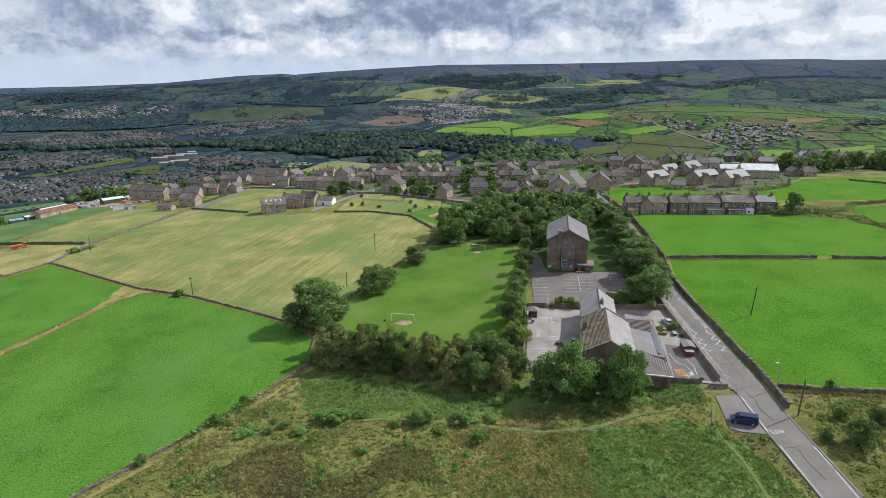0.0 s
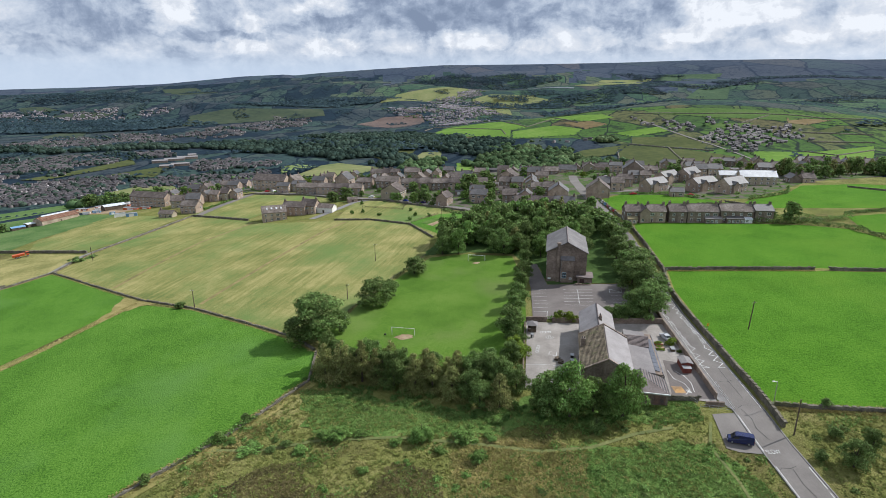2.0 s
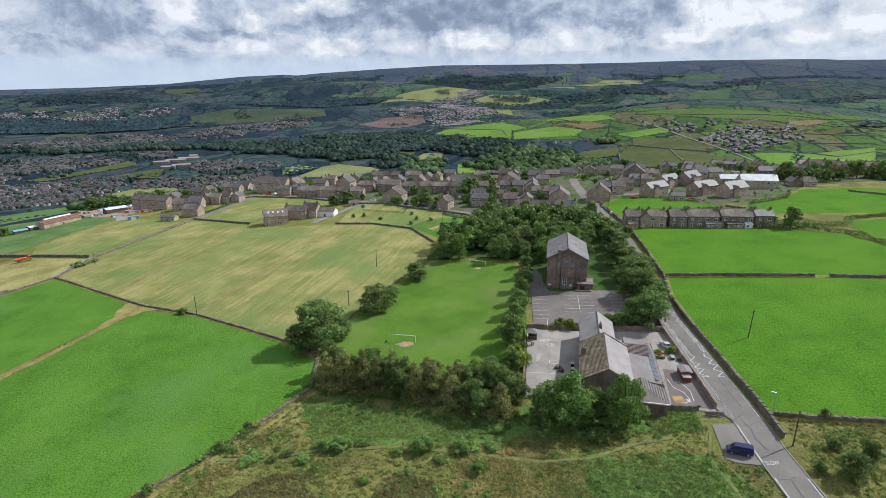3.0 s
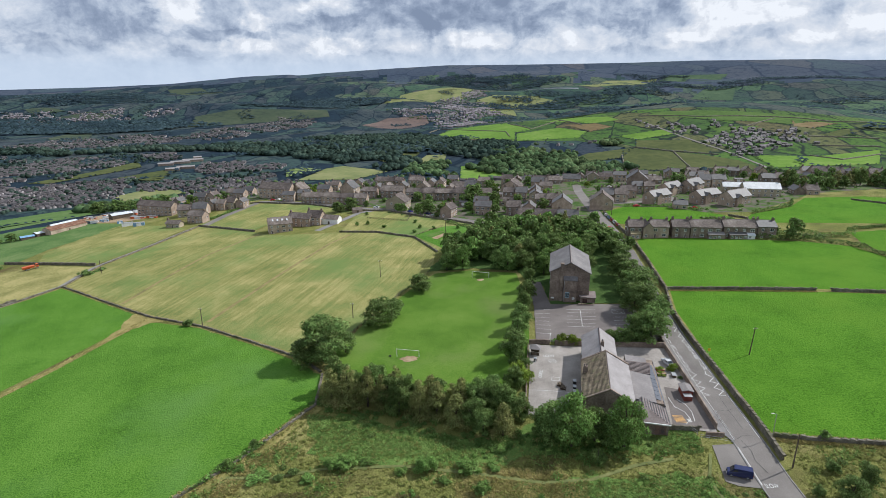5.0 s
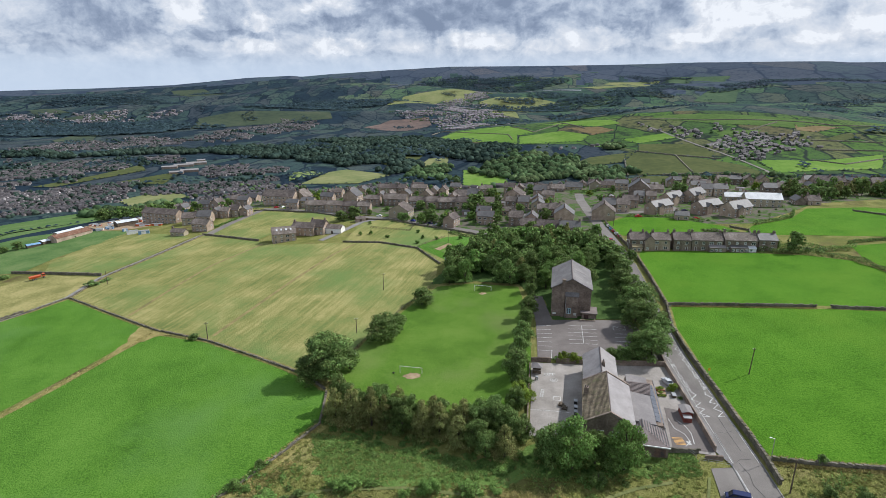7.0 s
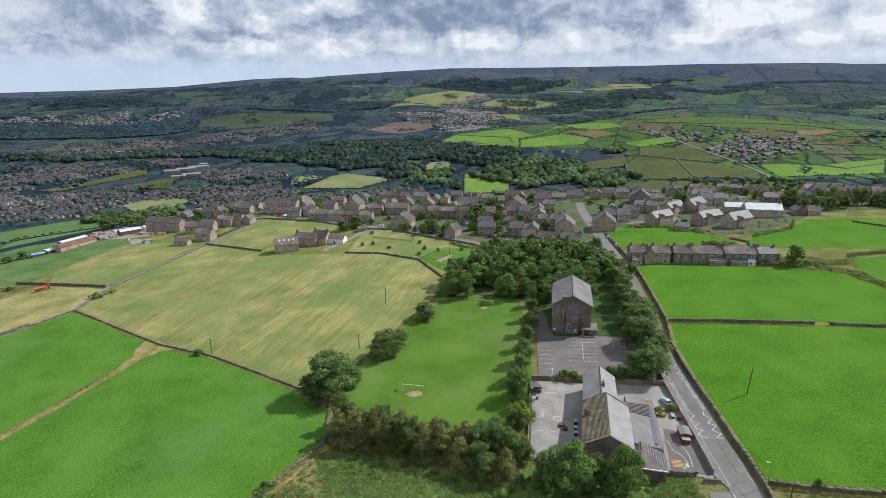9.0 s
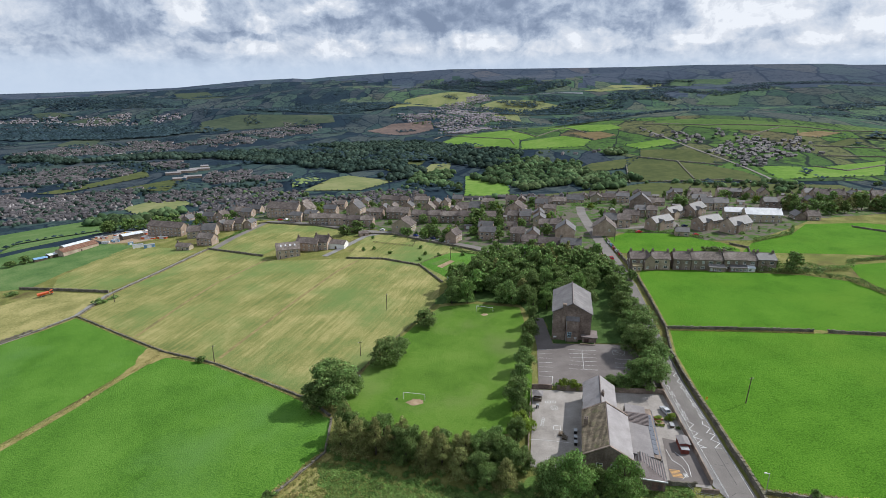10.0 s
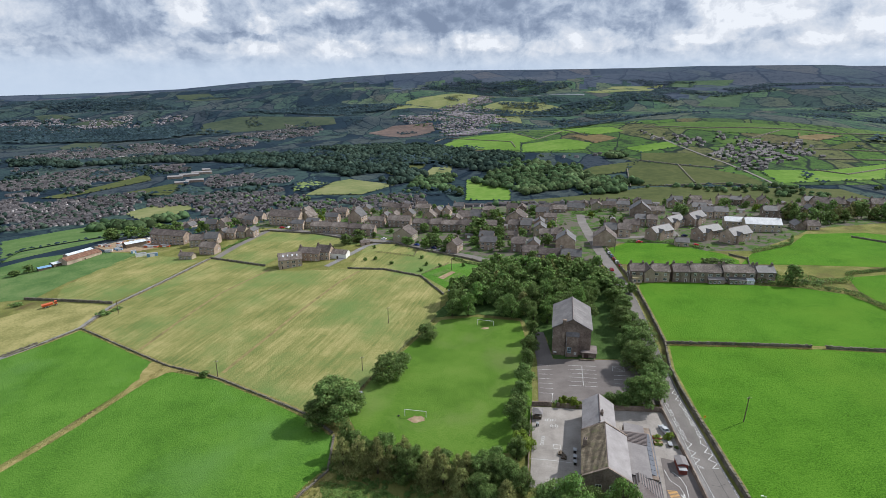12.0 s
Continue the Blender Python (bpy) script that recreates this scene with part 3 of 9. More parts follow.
# one sheet of ground, in rings round the place where the craft climbs
def build_ground():
    rings = [0.0]
    r = 12.0
    while r < 4780:
        rings.append(r)
        r *= 1.022 if r < 900 else 1.016
    rings.append(4790.0)
    az = list(np.arange(-48, 48.01, 0.4)) + list(np.arange(52, 309, 4.0))
    n = len(az)
    a = np.radians(np.array(az))
    verts = [(0, 0, drop(0, 0))]
    for r in rings[1:]:
        x, y = r * np.sin(a), r * np.cos(a)
        z = height(x, y)
        verts += list(zip(x.tolist(), y.tolist(), z.tolist()))
    faces = [(0, 1 + (k + 1) % n, 1 + k) for k in range(n)]
    for q in range(1, len(rings) - 1):
        o, p = 1 + (q - 1) * n, 1 + q * n
        for k in range(n):
            j = (k + 1) % n
            faces.append((o + k, o + j, p + j, p + k))
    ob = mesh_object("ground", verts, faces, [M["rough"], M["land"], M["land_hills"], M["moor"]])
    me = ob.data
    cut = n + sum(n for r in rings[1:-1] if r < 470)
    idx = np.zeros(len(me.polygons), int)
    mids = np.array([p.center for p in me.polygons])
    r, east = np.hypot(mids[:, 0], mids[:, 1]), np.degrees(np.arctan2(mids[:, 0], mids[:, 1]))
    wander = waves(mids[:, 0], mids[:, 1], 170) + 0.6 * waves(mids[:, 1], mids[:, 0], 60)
    # slot 1 covers the valley under cloud shade; the shade is in its colour
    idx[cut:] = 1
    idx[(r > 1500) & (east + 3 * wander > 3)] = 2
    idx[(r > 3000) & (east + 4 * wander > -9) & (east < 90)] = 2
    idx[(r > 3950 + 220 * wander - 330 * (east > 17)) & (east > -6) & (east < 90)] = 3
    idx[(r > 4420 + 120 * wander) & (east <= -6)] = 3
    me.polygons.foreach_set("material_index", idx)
    me.polygons.foreach_set("use_smooth", [True] * len(me.polygons))
    tagged(ob, "hillside ground of rough grass falling to a wide valley and moors", "ground", kind="structure")


build_ground()


def clip_cell(poly, x0, y0, x1, y1):
    """The part of a polygon that lies in one cell of a grid."""
    for axis, bound, sign in ((0, x0, 1), (0, x1, -1), (1, y0, 1), (1, y1, -1)):
        out = []
        for i, p in enumerate(poly):
            q = poly[i - 1]
            a, b = sign * (p[axis] - bound), sign * (q[axis] - bound)
            if (a >= 0) != (b >= 0):
                t = b / (b - a)
                out.append((q[0] + t * (p[0] - q[0]), q[1] + t * (p[1] - q[1])))
            if a >= 0:
                out.append(p)
        poly = out
        if len(poly) < 3:
            return []
    return poly


def draped(name, outline, material, lift, step=8.0, parent=None):
    """A sheet laid over the ground within an outline."""
    xs, ys = [p[0] for p in outline], [p[1] for p in outline]
    verts, faces, seen = [], [], {}

    def vert(p):
        key = (round(p[0], 3), round(p[1], 3))
        if key not in seen:
            seen[key] = len(verts)
            verts.append((p[0], p[1], drop(p[0], p[1]) + lift))
        return seen[key]

    for i in range(int(min(xs) // step), int(max(xs) // step) + 1):
        for j in range(int(min(ys) // step), int(max(ys) // step) + 1):
            cell = clip_cell(list(outline), i * step, j * step, (i + 1) * step, (j + 1) * step)
            ids = []
            for p in cell:
                k = vert(p)
                if k not in ids:
                    ids.append(k)
            if len(ids) > 2:
                faces.append(ids)
    ob = mesh_object(name, verts, faces, material, parent)
    bm = bmesh.new()
    bm.from_mesh(ob.data)
    bmesh.ops.triangulate(bm, faces=[f for f in bm.faces if len(f.verts) > 4])
    bmesh.ops.recalc_face_normals(bm, faces=bm.faces)
    if sum(f.normal.z for f in bm.faces) < 0:
        bmesh.ops.reverse_faces(bm, faces=bm.faces)
    bm.to_mesh(ob.data)
    bm.free()
    return ob


def fine_line(points, step):
    """A polyline with a point about every step metres."""
    out = []
    for (x0, y0), (x1, y1) in zip(points, points[1:]):
        n = max(1, int(math.hypot(x1 - x0, y1 - y0) / step))
        out += [(x0 + (x1 - x0) * k / n, y0 + (y1 - y0) * k / n) for k in range(n)]
    return out + [points[-1]]


def sides(points):
    """For each point of a line, the unit vector to its right."""
    out = []
    for k in range(len(points)):
        a, b = points[max(k - 1, 0)], points[min(k + 1, len(points) - 1)]
        dx, dy = b[0] - a[0], b[1] - a[1]
        n = math.hypot(dx, dy) or 1
        out.append((dy / n, -dx / n))
    return out


def strip(name, points, left, right, material, lift, step=5.0, parent=None):
    """A band along a line, from left to right metres beside it, laid on the ground."""
    pts = fine_line(points, step)
    verts, faces = [], []
    for (x, y), (sx, sy) in zip(pts, sides(pts)):
        for o in np.linspace(-left, right, 4):
            verts.append((x + sx * o, y + sy * o, drop(x + sx * o, y + sy * o) + lift))
    for k in range(len(pts) - 1):
        for j in range(3):
            faces.append((4 * k + j, 4 * k + j + 1, 4 * k + j + 5, 4 * k + j + 4))
    ob = mesh_object(name, verts, faces, material, parent)
    return ob


FIELDS = {
    "pasture_near": ([(-119.5, 198), (-126.5, 178), (-134, 158), (-143, 139), (-165, 92), (-150, 20), (-75, 20), (-72, 86), (-64.5, 94), (-51.5, 109), (-44, 120), (-37, 131), (-38, 148), (-49, 158), (-68, 172), (-92, 187.5)], "lush", "bright green lush pasture grazed short inside dry-stone walls"),
    "pasture_far": ([(-121.5, 202), (-150, 221), (-184, 243), (-206, 218), (-240, 180), (-260, 120), (-168, 93), (-146, 139), (-137, 159), (-129, 180)], "lush", "bright green lush pasture beside a farm lane"),
    "hay_meadow": ([(-184, 246), (-150, 223), (-120, 203), (-92, 190), (-68, 174), (-47, 161), (-36, 172), (-31, 186), (-25.5, 197), (-17, 217), (-7, 235), (-6, 262), (-19, 291), (-41.5, 307), (-64, 313), (-104, 317), (-120.5, 328), (-168, 356), (-178, 311), (-184, 275)], "hay", "pale yellow-green hay meadow with faint mowing lines"),
    "hay_meadow_upper": ([(-169.4, 359.8), (-121.4, 333.2), (-117.9, 345.7), (-110.7, 368.1), (-84.2, 366.4), (-64.7, 369.4), (-98, 400.8), (-152.8, 427.4), (-159.1, 425.4), (-164.1, 385.2)], "hay", "yellow-green meadow below the village street"),
    "smallholding": ([(-63.8, 316.2), (-59.9, 364), (-48.6, 368.9), (-23.5, 349.6), (-0.8, 329.9), (22.6, 305.3), (-4, 264), (-18.4, 293.8), (-41.4, 309.9)], "hay", "dry yellow grass plot with young trees"),
    "paddock": ([(-247.7, 270.4), (-228.8, 288.5), (-186.6, 274.1), (-185.2, 247.1), (-196.7, 233.7), (-207.3, 221.1), (-262, 222)], "paddock", "pale straw-coloured paddock"),
    "meadow_west": ([(-233.7, 295.4), (-189.8, 281), (-180.3, 317.3), (-174.4, 353.3), (-203.1, 369.3), (-234.8, 381.4), (-243.3, 347.7), (-244.8, 316.1)], "hay", "yellow-green meadow with tractor marks"),
    "pasture_west": ([(-336.6, 378.7), (-324.5, 397.1), (-293.5, 404.5), (-232.6, 385.1), (-238, 358.4), (-248.7, 327), (-250, 298.7), (-270.9, 298.7)], "pasture", "green pasture below the sheds"),
    "pasture_slope": ([(-391.6, 445.5), (-378.6, 468.3), (-375.2, 508.7), (-330.3, 528.1), (-298.4, 492.7), (-316.8, 439.1), (-336, 412.2), (-349.5, 394.3)], "pasture", "green sloping pasture above the town"),
    "pasture_east_near": ([(75.4, 110.2), (75.4, 123), (76.2, 140), (77.2, 155), (79.8, 178), (84.5, 196), (109, 192.5), (135.5, 188.5), (160, 183), (215, 172), (200, 95), (96, 105.5), (82.5, 108)], "lush_east", "vivid green lush pasture behind a roadside wall"),
    "pasture_east_mid": ([(85, 199.5), (88, 226), (92.5, 256), (95, 262), (120, 261.5), (148, 255.5), (169, 249), (183, 239), (187, 219), (212, 180), (160, 186), (136, 191), (109, 195.5)], "lush_east", "vivid green lush pasture below a terrace of houses"),
    "croft": ([(92.7, 324.1), (111.9, 339.5), (134.8, 333.4), (158, 307.8), (160.4, 294.3), (154.8, 281.7), (95.1, 294.4)], "lush_east", "vivid green croft between the terrace and the estate"),
    "pasture_east_far": ([(158.6, 288.2), (173.3, 306), (205, 321.7), (228, 345.6), (265.1, 344.8), (285, 330), (290, 275), (226.7, 275.1), (191.2, 282.5)], "lush_east", "vivid green pasture under a clump of trees"),
    "pasture_corner": ([(197.9, 261.6), (240, 266), (240, 200), (189.8, 225.3), (190.6, 243.2)], "lush_east", "vivid green pasture corner behind a hedge"),
}
tagged(draped("village_ground", [(-177, 440), (-165, 500), (-60, 520), (60, 490), (150, 480), (345, 480), (335, 400), (298, 371), (242, 360), (208, 333), (176, 311), (135, 317), (108, 340), (95, 330), (91, 300), (72, 283), (44, 299), (25, 312), (-40, 374), (-66, 388), (-107, 418), (-150, 440)], M["garden"], 0.06, 10.0), "gardens, lawns and yards between the village houses", "gardens", kind="structure")
for name, (outline, kind, label) in FIELDS.items():
    tagged(draped(name, outline, M[kind], 0.10), label, "field", kind="structure")

tagged(draped("playing_field", [(-33, 175), (-30.5, 184), (-25, 195), (-16, 215), (-5.5, 233), (10, 234), (30, 226), (30.5, 193), (25.5, 153), (21.5, 137), (13.5, 136), (-5.4, 134), (-18, 138), (-31, 150), (-37, 163)], M["mown"], 0.12, 6.0), "mown green school playing field with worn patches", "playing field", kind="structure")
def ragged(outline, amount):
    """The same outline with an uneven edge."""
    pts = fine_line(outline + [outline[0]], 1.4)[:-1]
    return [(x + amount * noise.noise((x * 0.35, y * 0.35, 1.0)), y + amount * noise.noise((x * 0.35, y * 0.35, 7.0))) for x, y in pts]


tagged(draped("bracken_slope", ragged([(-38, 128), (-31, 110), (-14, 106.5), (14, 103.5), (26, 106), (46, 106), (58, 109), (58, 114), (47, 115.5), (22, 119), (12, 112), (-6, 117), (-24, 126)], 4.0), M["bracken"], 0.10, 6.0), "dark green bracken and nettles under the trees", "undergrowth", kind="structure")
tagged(draped("bracken_corner", ragged([(26, 99), (38, 98), (50, 99), (57, 93), (58, 76), (45, 60), (22, 62), (20, 80)], 4.0), M["bracken"], 0.10, 6.0), "dense green bracken beside the road", "undergrowth", kind="structure")
tagged(strip("field_path", [(-119, 200), (-126, 180), (-133, 160), (-142, 140), (-166, 93)], 1.15, 1.15, M["earth_path"], 0.16), "trodden straw-coloured field path", "path", kind="structure")


tagged(draped("field_gateway", ragged([(-128, 206.5), (-119.5, 201.0), (-110, 196.6), (-117, 195.4), (-121.2, 190), (-124.5, 183), (-127.0, 183), (-126, 192), (-128, 200)], 1.2), M["earth_path"], 0.165, 4.0), "trodden straw-coloured gateway where two pastures meet the meadow wall", "path", kind="structure")


# ---- roads, yards and walls ----
ROAD = [(65.6, 40), (66.2, 60), (66.8, 76), (67.6, 96), (68.6, 107), (69.1, 116), (69.6, 126), (70.3, 136.5), (71.1, 148.5), (71.7, 158), (74.0, 178), (76.9, 198), (80.4, 221), (83.4, 245), (85.2, 262), (87.4, 287), (89.4, 312), (92, 350), (96.5, 399), (101, 425)]
tagged(strip("road", ROAD, 3.2, 3.2, M["asphalt"], 0.16, 4.0), "grey asphalt country road running to the village", "road", kind="structure")
STREET = [(-164, 357), (-161, 385), (-156, 408), (-150, 433), (-130, 424), (-107, 412), (-86, 396), (-66, 381), (-40, 368), (-16, 346), (10, 325), (27, 307), (40, 297)]
tagged(strip("village_street", STREET, 3.0, 3.0, M["asphalt"], 0.17, 5.0), "grey asphalt village street", "road", kind="structure")
tagged(strip("farm_lane", [(-262, 160), (-205.5, 218.5), (-195, 231), (-186, 246), (-187, 274), (-178, 312), (-169, 355), (-164, 357)], 1.5, 1.5, M["paving"], 0.17, 5.0), "narrow pale farm lane between walls", "lane", kind="structure")
tagged(strip("side_street", [(92, 350), (128, 352), (148, 352), (150, 375)], 2.6, 2.6, M["asphalt"], 0.18, 5.0), "grey estate road", "road", kind="structure")
tagged(draped("pavement_south", [(63.8, 112), (65.4, 107), (65.8, 116), (66.3, 126), (67.0, 136.5), (67.8, 148.5), (68.4, 158), (70.4, 176), (69.4, 176), (66.7, 152.4), (65.6, 136), (64.9, 124)], M["paving"], 0.24, 4.0), "paved footway beside the school wall", "pavement", kind="structure")
tagged(draped("lay_by", [(60.2, 106.8), (65.8, 106.8), (64.6, 92.8), (59.7, 94.0), (57.8, 95.4), (59.2, 101.9)], M["asphalt"], 0.15, 4.0), "asphalt lay-by in front of the school gate", "lay-by", kind="structure")
tagged(draped("car_park", [(28.5, 160), (32.2, 188.3), (33.5, 215), (38.5, 213), (38.5, 190), (66, 185.5), (69, 156), (57, 158), (42, 159)], M["carpark"], 0.16, 5.0), "dark asphalt car park with white bay lines", "car park", kind="structure")
tagged(draped("playground", [(26, 157.5), (41, 156), (66.2, 152), (64.8, 130), (63.9, 116), (63.4, 111), (58.6, 112.4), (47, 114.6), (20.5, 121.6), (23.6, 140)], M["yard"], 0.18, 5.0), "worn pale asphalt school playground", "playground", kind="structure")
tagged(draped("infant_yard", [(54.2, 113.8), (63.5, 112.2), (64.6, 128), (58.4, 131), (56.8, 124)], M["carpark"], 0.22, 4.0), "dark tarmac play yard with painted tracks", "playground", kind="structure")


def kerb(name, offset):
    pts = fine_line(ROAD[2:14], 5.0)
    verts, faces = [], []
    for (x, y), (sx, sy) in zip(pts, sides(pts)):
        for o, h in ((offset, 0.0), (offset, 0.27), (offset + math.copysign(0.25, offset), 0.27), (offset + math.copysign(0.25, offset), 0.0)):
            px, py = x + sx * o, y + sy * o
            verts.append((px, py, drop(px, py) + h))
    for k in range(len(pts) - 1):
        for j in range(3):
            faces.append((4 * k + j, 4 * k + j + 1, 4 * k + j + 5, 4 * k + j + 4))
    tagged(mesh_object(name, verts, faces, M["paving"]), "pale stone kerb along the road", "kerb", kind="structure")


kerb("kerb_west", -3.22)
kerb("kerb_east", 3.22)


def wall_line(name, points, high, thick, material, label, rag=0.12, cope=True, kind="structure", category="wall"):
    """A stone wall that follows the ground, battered, with an uneven top."""
    rng = random.Random(name)
    pts = fine_line(points, 1.6)
    prof = ((-thick / 2, -0.3), (-thick * 0.36, 1.0), (thick * 0.36, 1.0), (thick / 2, -0.3))
    verts, faces = [], []
    for (x, y), (sx, sy) in zip(pts, sides(pts)):
        top = high + rng.uniform(-rag, rag)
        wob = rng.uniform(-0.06, 0.06)
        for o, h in prof:
            px, py = x + sx * (o + wob), y + sy * (o + wob)
            verts.append((px, py, drop(px, py) + (top if h > 0 else h)))
    n = len(pts)
    for k in range(n - 1):
        for j in range(3):
            faces.append((4 * k + j, 4 * k + j + 1, 4 * k + j + 5, 4 * k + j + 4))
    faces += [(3, 2, 1, 0), (4 * n - 4, 4 * n - 3, 4 * n - 2, 4 * n - 1)]
    if cope:
        # upright coping stones along the top
        for (x, y), (sx, sy) in zip(pts[::1], sides(pts)):
            if rng.random() < 0.8:
                tx, ty, w, d = -sy, sx, rng.uniform(0.3, 0.6), thick * 0.42
                z0 = drop(x, y) + high - 0.15
                z1 = z0 + rng.uniform(0.25, 0.45)
                b = len(verts)
                for z in (z0, z1):
                    for a, c in ((-w, -d), (w, -d), (w, d), (-w, d)):
                        verts.append((x + tx * a + sx * c, y + ty * a + sy * c, z))
                faces += [(b + 4, b + 5, b + 6, b + 7), (b, b + 1, b + 5, b + 4), (b + 1, b + 2, b + 6, b + 5), (b + 2, b + 3, b + 7, b + 6), (b + 3, b, b + 4, b + 7)]
    return tagged(mesh_object(name, verts, faces, material), label, category, kind=kind)


DRY = "tumbled grey-brown dry-stone field wall"
wall_line("wall_hay_meadow", [(-184, 244.5), (-150.4, 222), (-120, 202), (-92.3, 188.7), (-68.1, 173), (-48, 159.5), (-39, 150)], 0.65, 0.7, M["drystone"], DRY, 0.3)
wall_line("wall_foreground", [(-95, 55), (-70.9, 87), (-64, 94.5), (-51, 109), (-43.9, 119.7), (-36.4, 132), (-38, 148)], 0.6, 0.7, M["drystone"], DRY, 0.3)
wall_line("wall_lane_north", [(-204, 220), (-193, 231.5), (-184, 245.5), (-185, 274), (-176, 312), (-167, 356)], 0.7, 0.6, M["drystone"], DRY)
wall_line("wall_lane_south", [(-262, 164), (-208, 219), (-197.5, 232)], 0.7, 0.6, M["drystone"], DRY)
wall_line("wall_paddock", [(-256, 299), (-232, 292), (-189, 278)], 1.3, 0.8, M["drystone"], DRY)
wall_line("wall_meadow_top", [(-168, 357), (-120.5, 330)], 1.1, 0.7, M["drystone"], DRY)
wall_line("wall_smallholding", [(-64, 314), (-41, 308), (-18.3, 292), (-5, 263)], 0.9, 0.7, M["drystone"], DRY)
wall_line("wall_street", [(-62, 371), (-40, 363.5), (-18, 342), (8, 320.5), (26, 302.5)], 1.1, 0.6, M["drystone"], DRY)
wall_line("wall_street_west", [(-157, 427), (-151, 428), (-107, 407.5), (-70, 378)], 0.9, 0.6, M["drystone"], DRY)
wall_line("wall_road_east", [(72.6, 101), (73.6, 109), (74.2, 117), (74.4, 123.5), (75.0, 132.6), (75.5, 141), (76.0, 152), (76.7, 163.6), (78.6, 178), (83.6, 197), (87.2, 225), (90.4, 256), (92.4, 285), (94.8, 325)], 1.5, 0.8, M["drystone"], "tall dark roadside dry-stone wall", 0.08)
wall_line("wall_east_field", [(83.8, 197.5), (109.2, 193.9), (135.7, 189.7)], 1.2, 0.7, M["drystone"], DRY)
wall_line("wall_east_field_end", [(140.5, 188.4), (159.4, 184.4), (225, 171)], 1.2, 0.7, M["drystone"], DRY)
wall_line("wall_east_south", [(73.8, 109), (82.5, 106.8), (95.1, 104.4), (130, 99)], 0.9, 0.7, M["drystone"], DRY)
wall_line("wall_east_corner", [(250, 335), (262, 318), (290, 300)], 1.0, 0.7, M["drystone"], DRY)
wall_line("wall_croft", [(160, 305), (166, 296), (161, 284)], 1.0, 0.6, M["drystone"], DRY)
wall_line("wall_yard_north", [(26, 158.4), (32.4, 157.6)], 1.7, 0.5, M["stone_dark"], "school yard wall of dark gritstone", 0.02, False)
wall_line("wall_yard_north_east", [(34, 157.4), (41, 156.7), (50, 155), (66.4, 152.6)], 1.7, 0.5, M["stone_dark"], "school yard wall of dark gritstone", 0.02, False)
wall_line("wall_school_road", [(66.4, 152.4), (66.2, 147.4), (65.8, 142.5), (65.2, 134), (64.8, 126.2), (64.0, 116.4), (63.7, 112.4)], 1.7, 0.45, M["stone_dark"], "school boundary wall of dark gritstone", 0.02, False)
wall_line("wall_school_gate", [(64.2, 109.6), (60.3, 110.2)], 1.1, 0.6, M["stone_dark"], "low gritstone wall by the school gate", 0.02, False)
wall_line("wall_school_south", [(59.6, 112.2), (52, 113.3), (46.5, 114.0), (33, 116.8)], 1.2, 0.6, M["drystone"], "mossy dry-stone wall behind the school")
wall_line("wall_yard_west", [(19.8, 121), (22.8, 140), (25.6, 157)], 0.9, 0.4, M["stone_dark"], "low wall along the playground", 0.02, False)
wall_line("wall_car_park_east", [(66.8, 153.4), (70.2, 180), (75.6, 215), (81, 258)], 1.3, 0.5, M["stone_dark"], "mossy roadside wall under the trees", 0.05)

for name, line, left, right in (("meadow_margin", [(-184, 244.5), (-150.4, 222), (-120, 202), (-92.3, 188.7), (-68.1, 173), (-48, 159.5), (-39, 150)], 1.6, 1.2), ("foreground_margin", [(-95, 55), (-70.9, 87), (-64, 94.5), (-51, 109), (-43.9, 119.7), (-36.4, 132)], 0.8, 3.0), ("lane_margin", [(-204, 220), (-193, 231.5), (-184, 245.5), (-185, 274), (-176, 312), (-167, 356)], 1.0, 1.6), ("road_margin", [(74.2, 117), (75.0, 132.6), (76.0, 152), (78.6, 178), (83.6, 197), (87.2, 225), (90.4, 256)], 0.2, 1.6), ("east_margin", [(83.8, 197.5), (109.2, 193.9), (135.7, 189.7), (159.4, 184.4), (225, 171)], 1.6, 1.2)):
    tagged(strip(name, line, left, right, M["straw"], 0.14, 3.0), "strip of dry straw-coloured grass along a field wall", "verge", kind="structure")


# ---- buildings ----
def box(bm, x0, x1, y0, y1, z0, z1, slot=0):
    v = [bm.verts.new((x, y, z)) for z in (z0, z1) for x, y in ((x0, y0), (x1, y0), (x1, y1), (x0, y1))]
    for f in ((3, 2, 1, 0), (4, 5, 6, 7), (0, 1, 5, 4), (1, 2, 6, 5), (2, 3, 7, 6), (3, 0, 4, 7)):
        bm.faces.new([v[k] for k in f]).material_index = slot


def prism(bm, section, x0, x1, slot=0):
    """A section in y and z, drawn out along x."""
    a = [bm.verts.new((x0, y, z)) for y, z in section]
    b = [bm.verts.new((x1, y, z)) for y, z in section]
    n = len(section)
    bm.faces.new(a[::-1]).material_index = slot
    bm.faces.new(b).material_index = slot
    for k in range(n):
        bm.faces.new((a[k], a[(k + 1) % n], b[(k + 1) % n], b[k])).material_index = slot


def finish(bm, bevel=0.0):
    bmesh.ops.recalc_face_normals(bm, faces=bm.faces)
    if bevel:
        bmesh.ops.bevel(bm, geom=list(bm.edges), offset=bevel, segments=1, affect="EDGES", profile=0.5)
    return bm


def block(x0, x1, y0, y1, z0, z1, bevel=0.0):
    bm = bmesh.new()
    box(bm, x0, x1, y0, y1, z0, z1)
    return finish(bm, bevel)


def gable_walls(length, depth, eave, ridge, foot=-2.0):
    bm = bmesh.new()
    d = depth / 2
    prism(bm, [(-d, foot), (d, foot), (d, eave), (0, ridge), (-d, eave)], -length / 2, length / 2)
    return finish(bm)


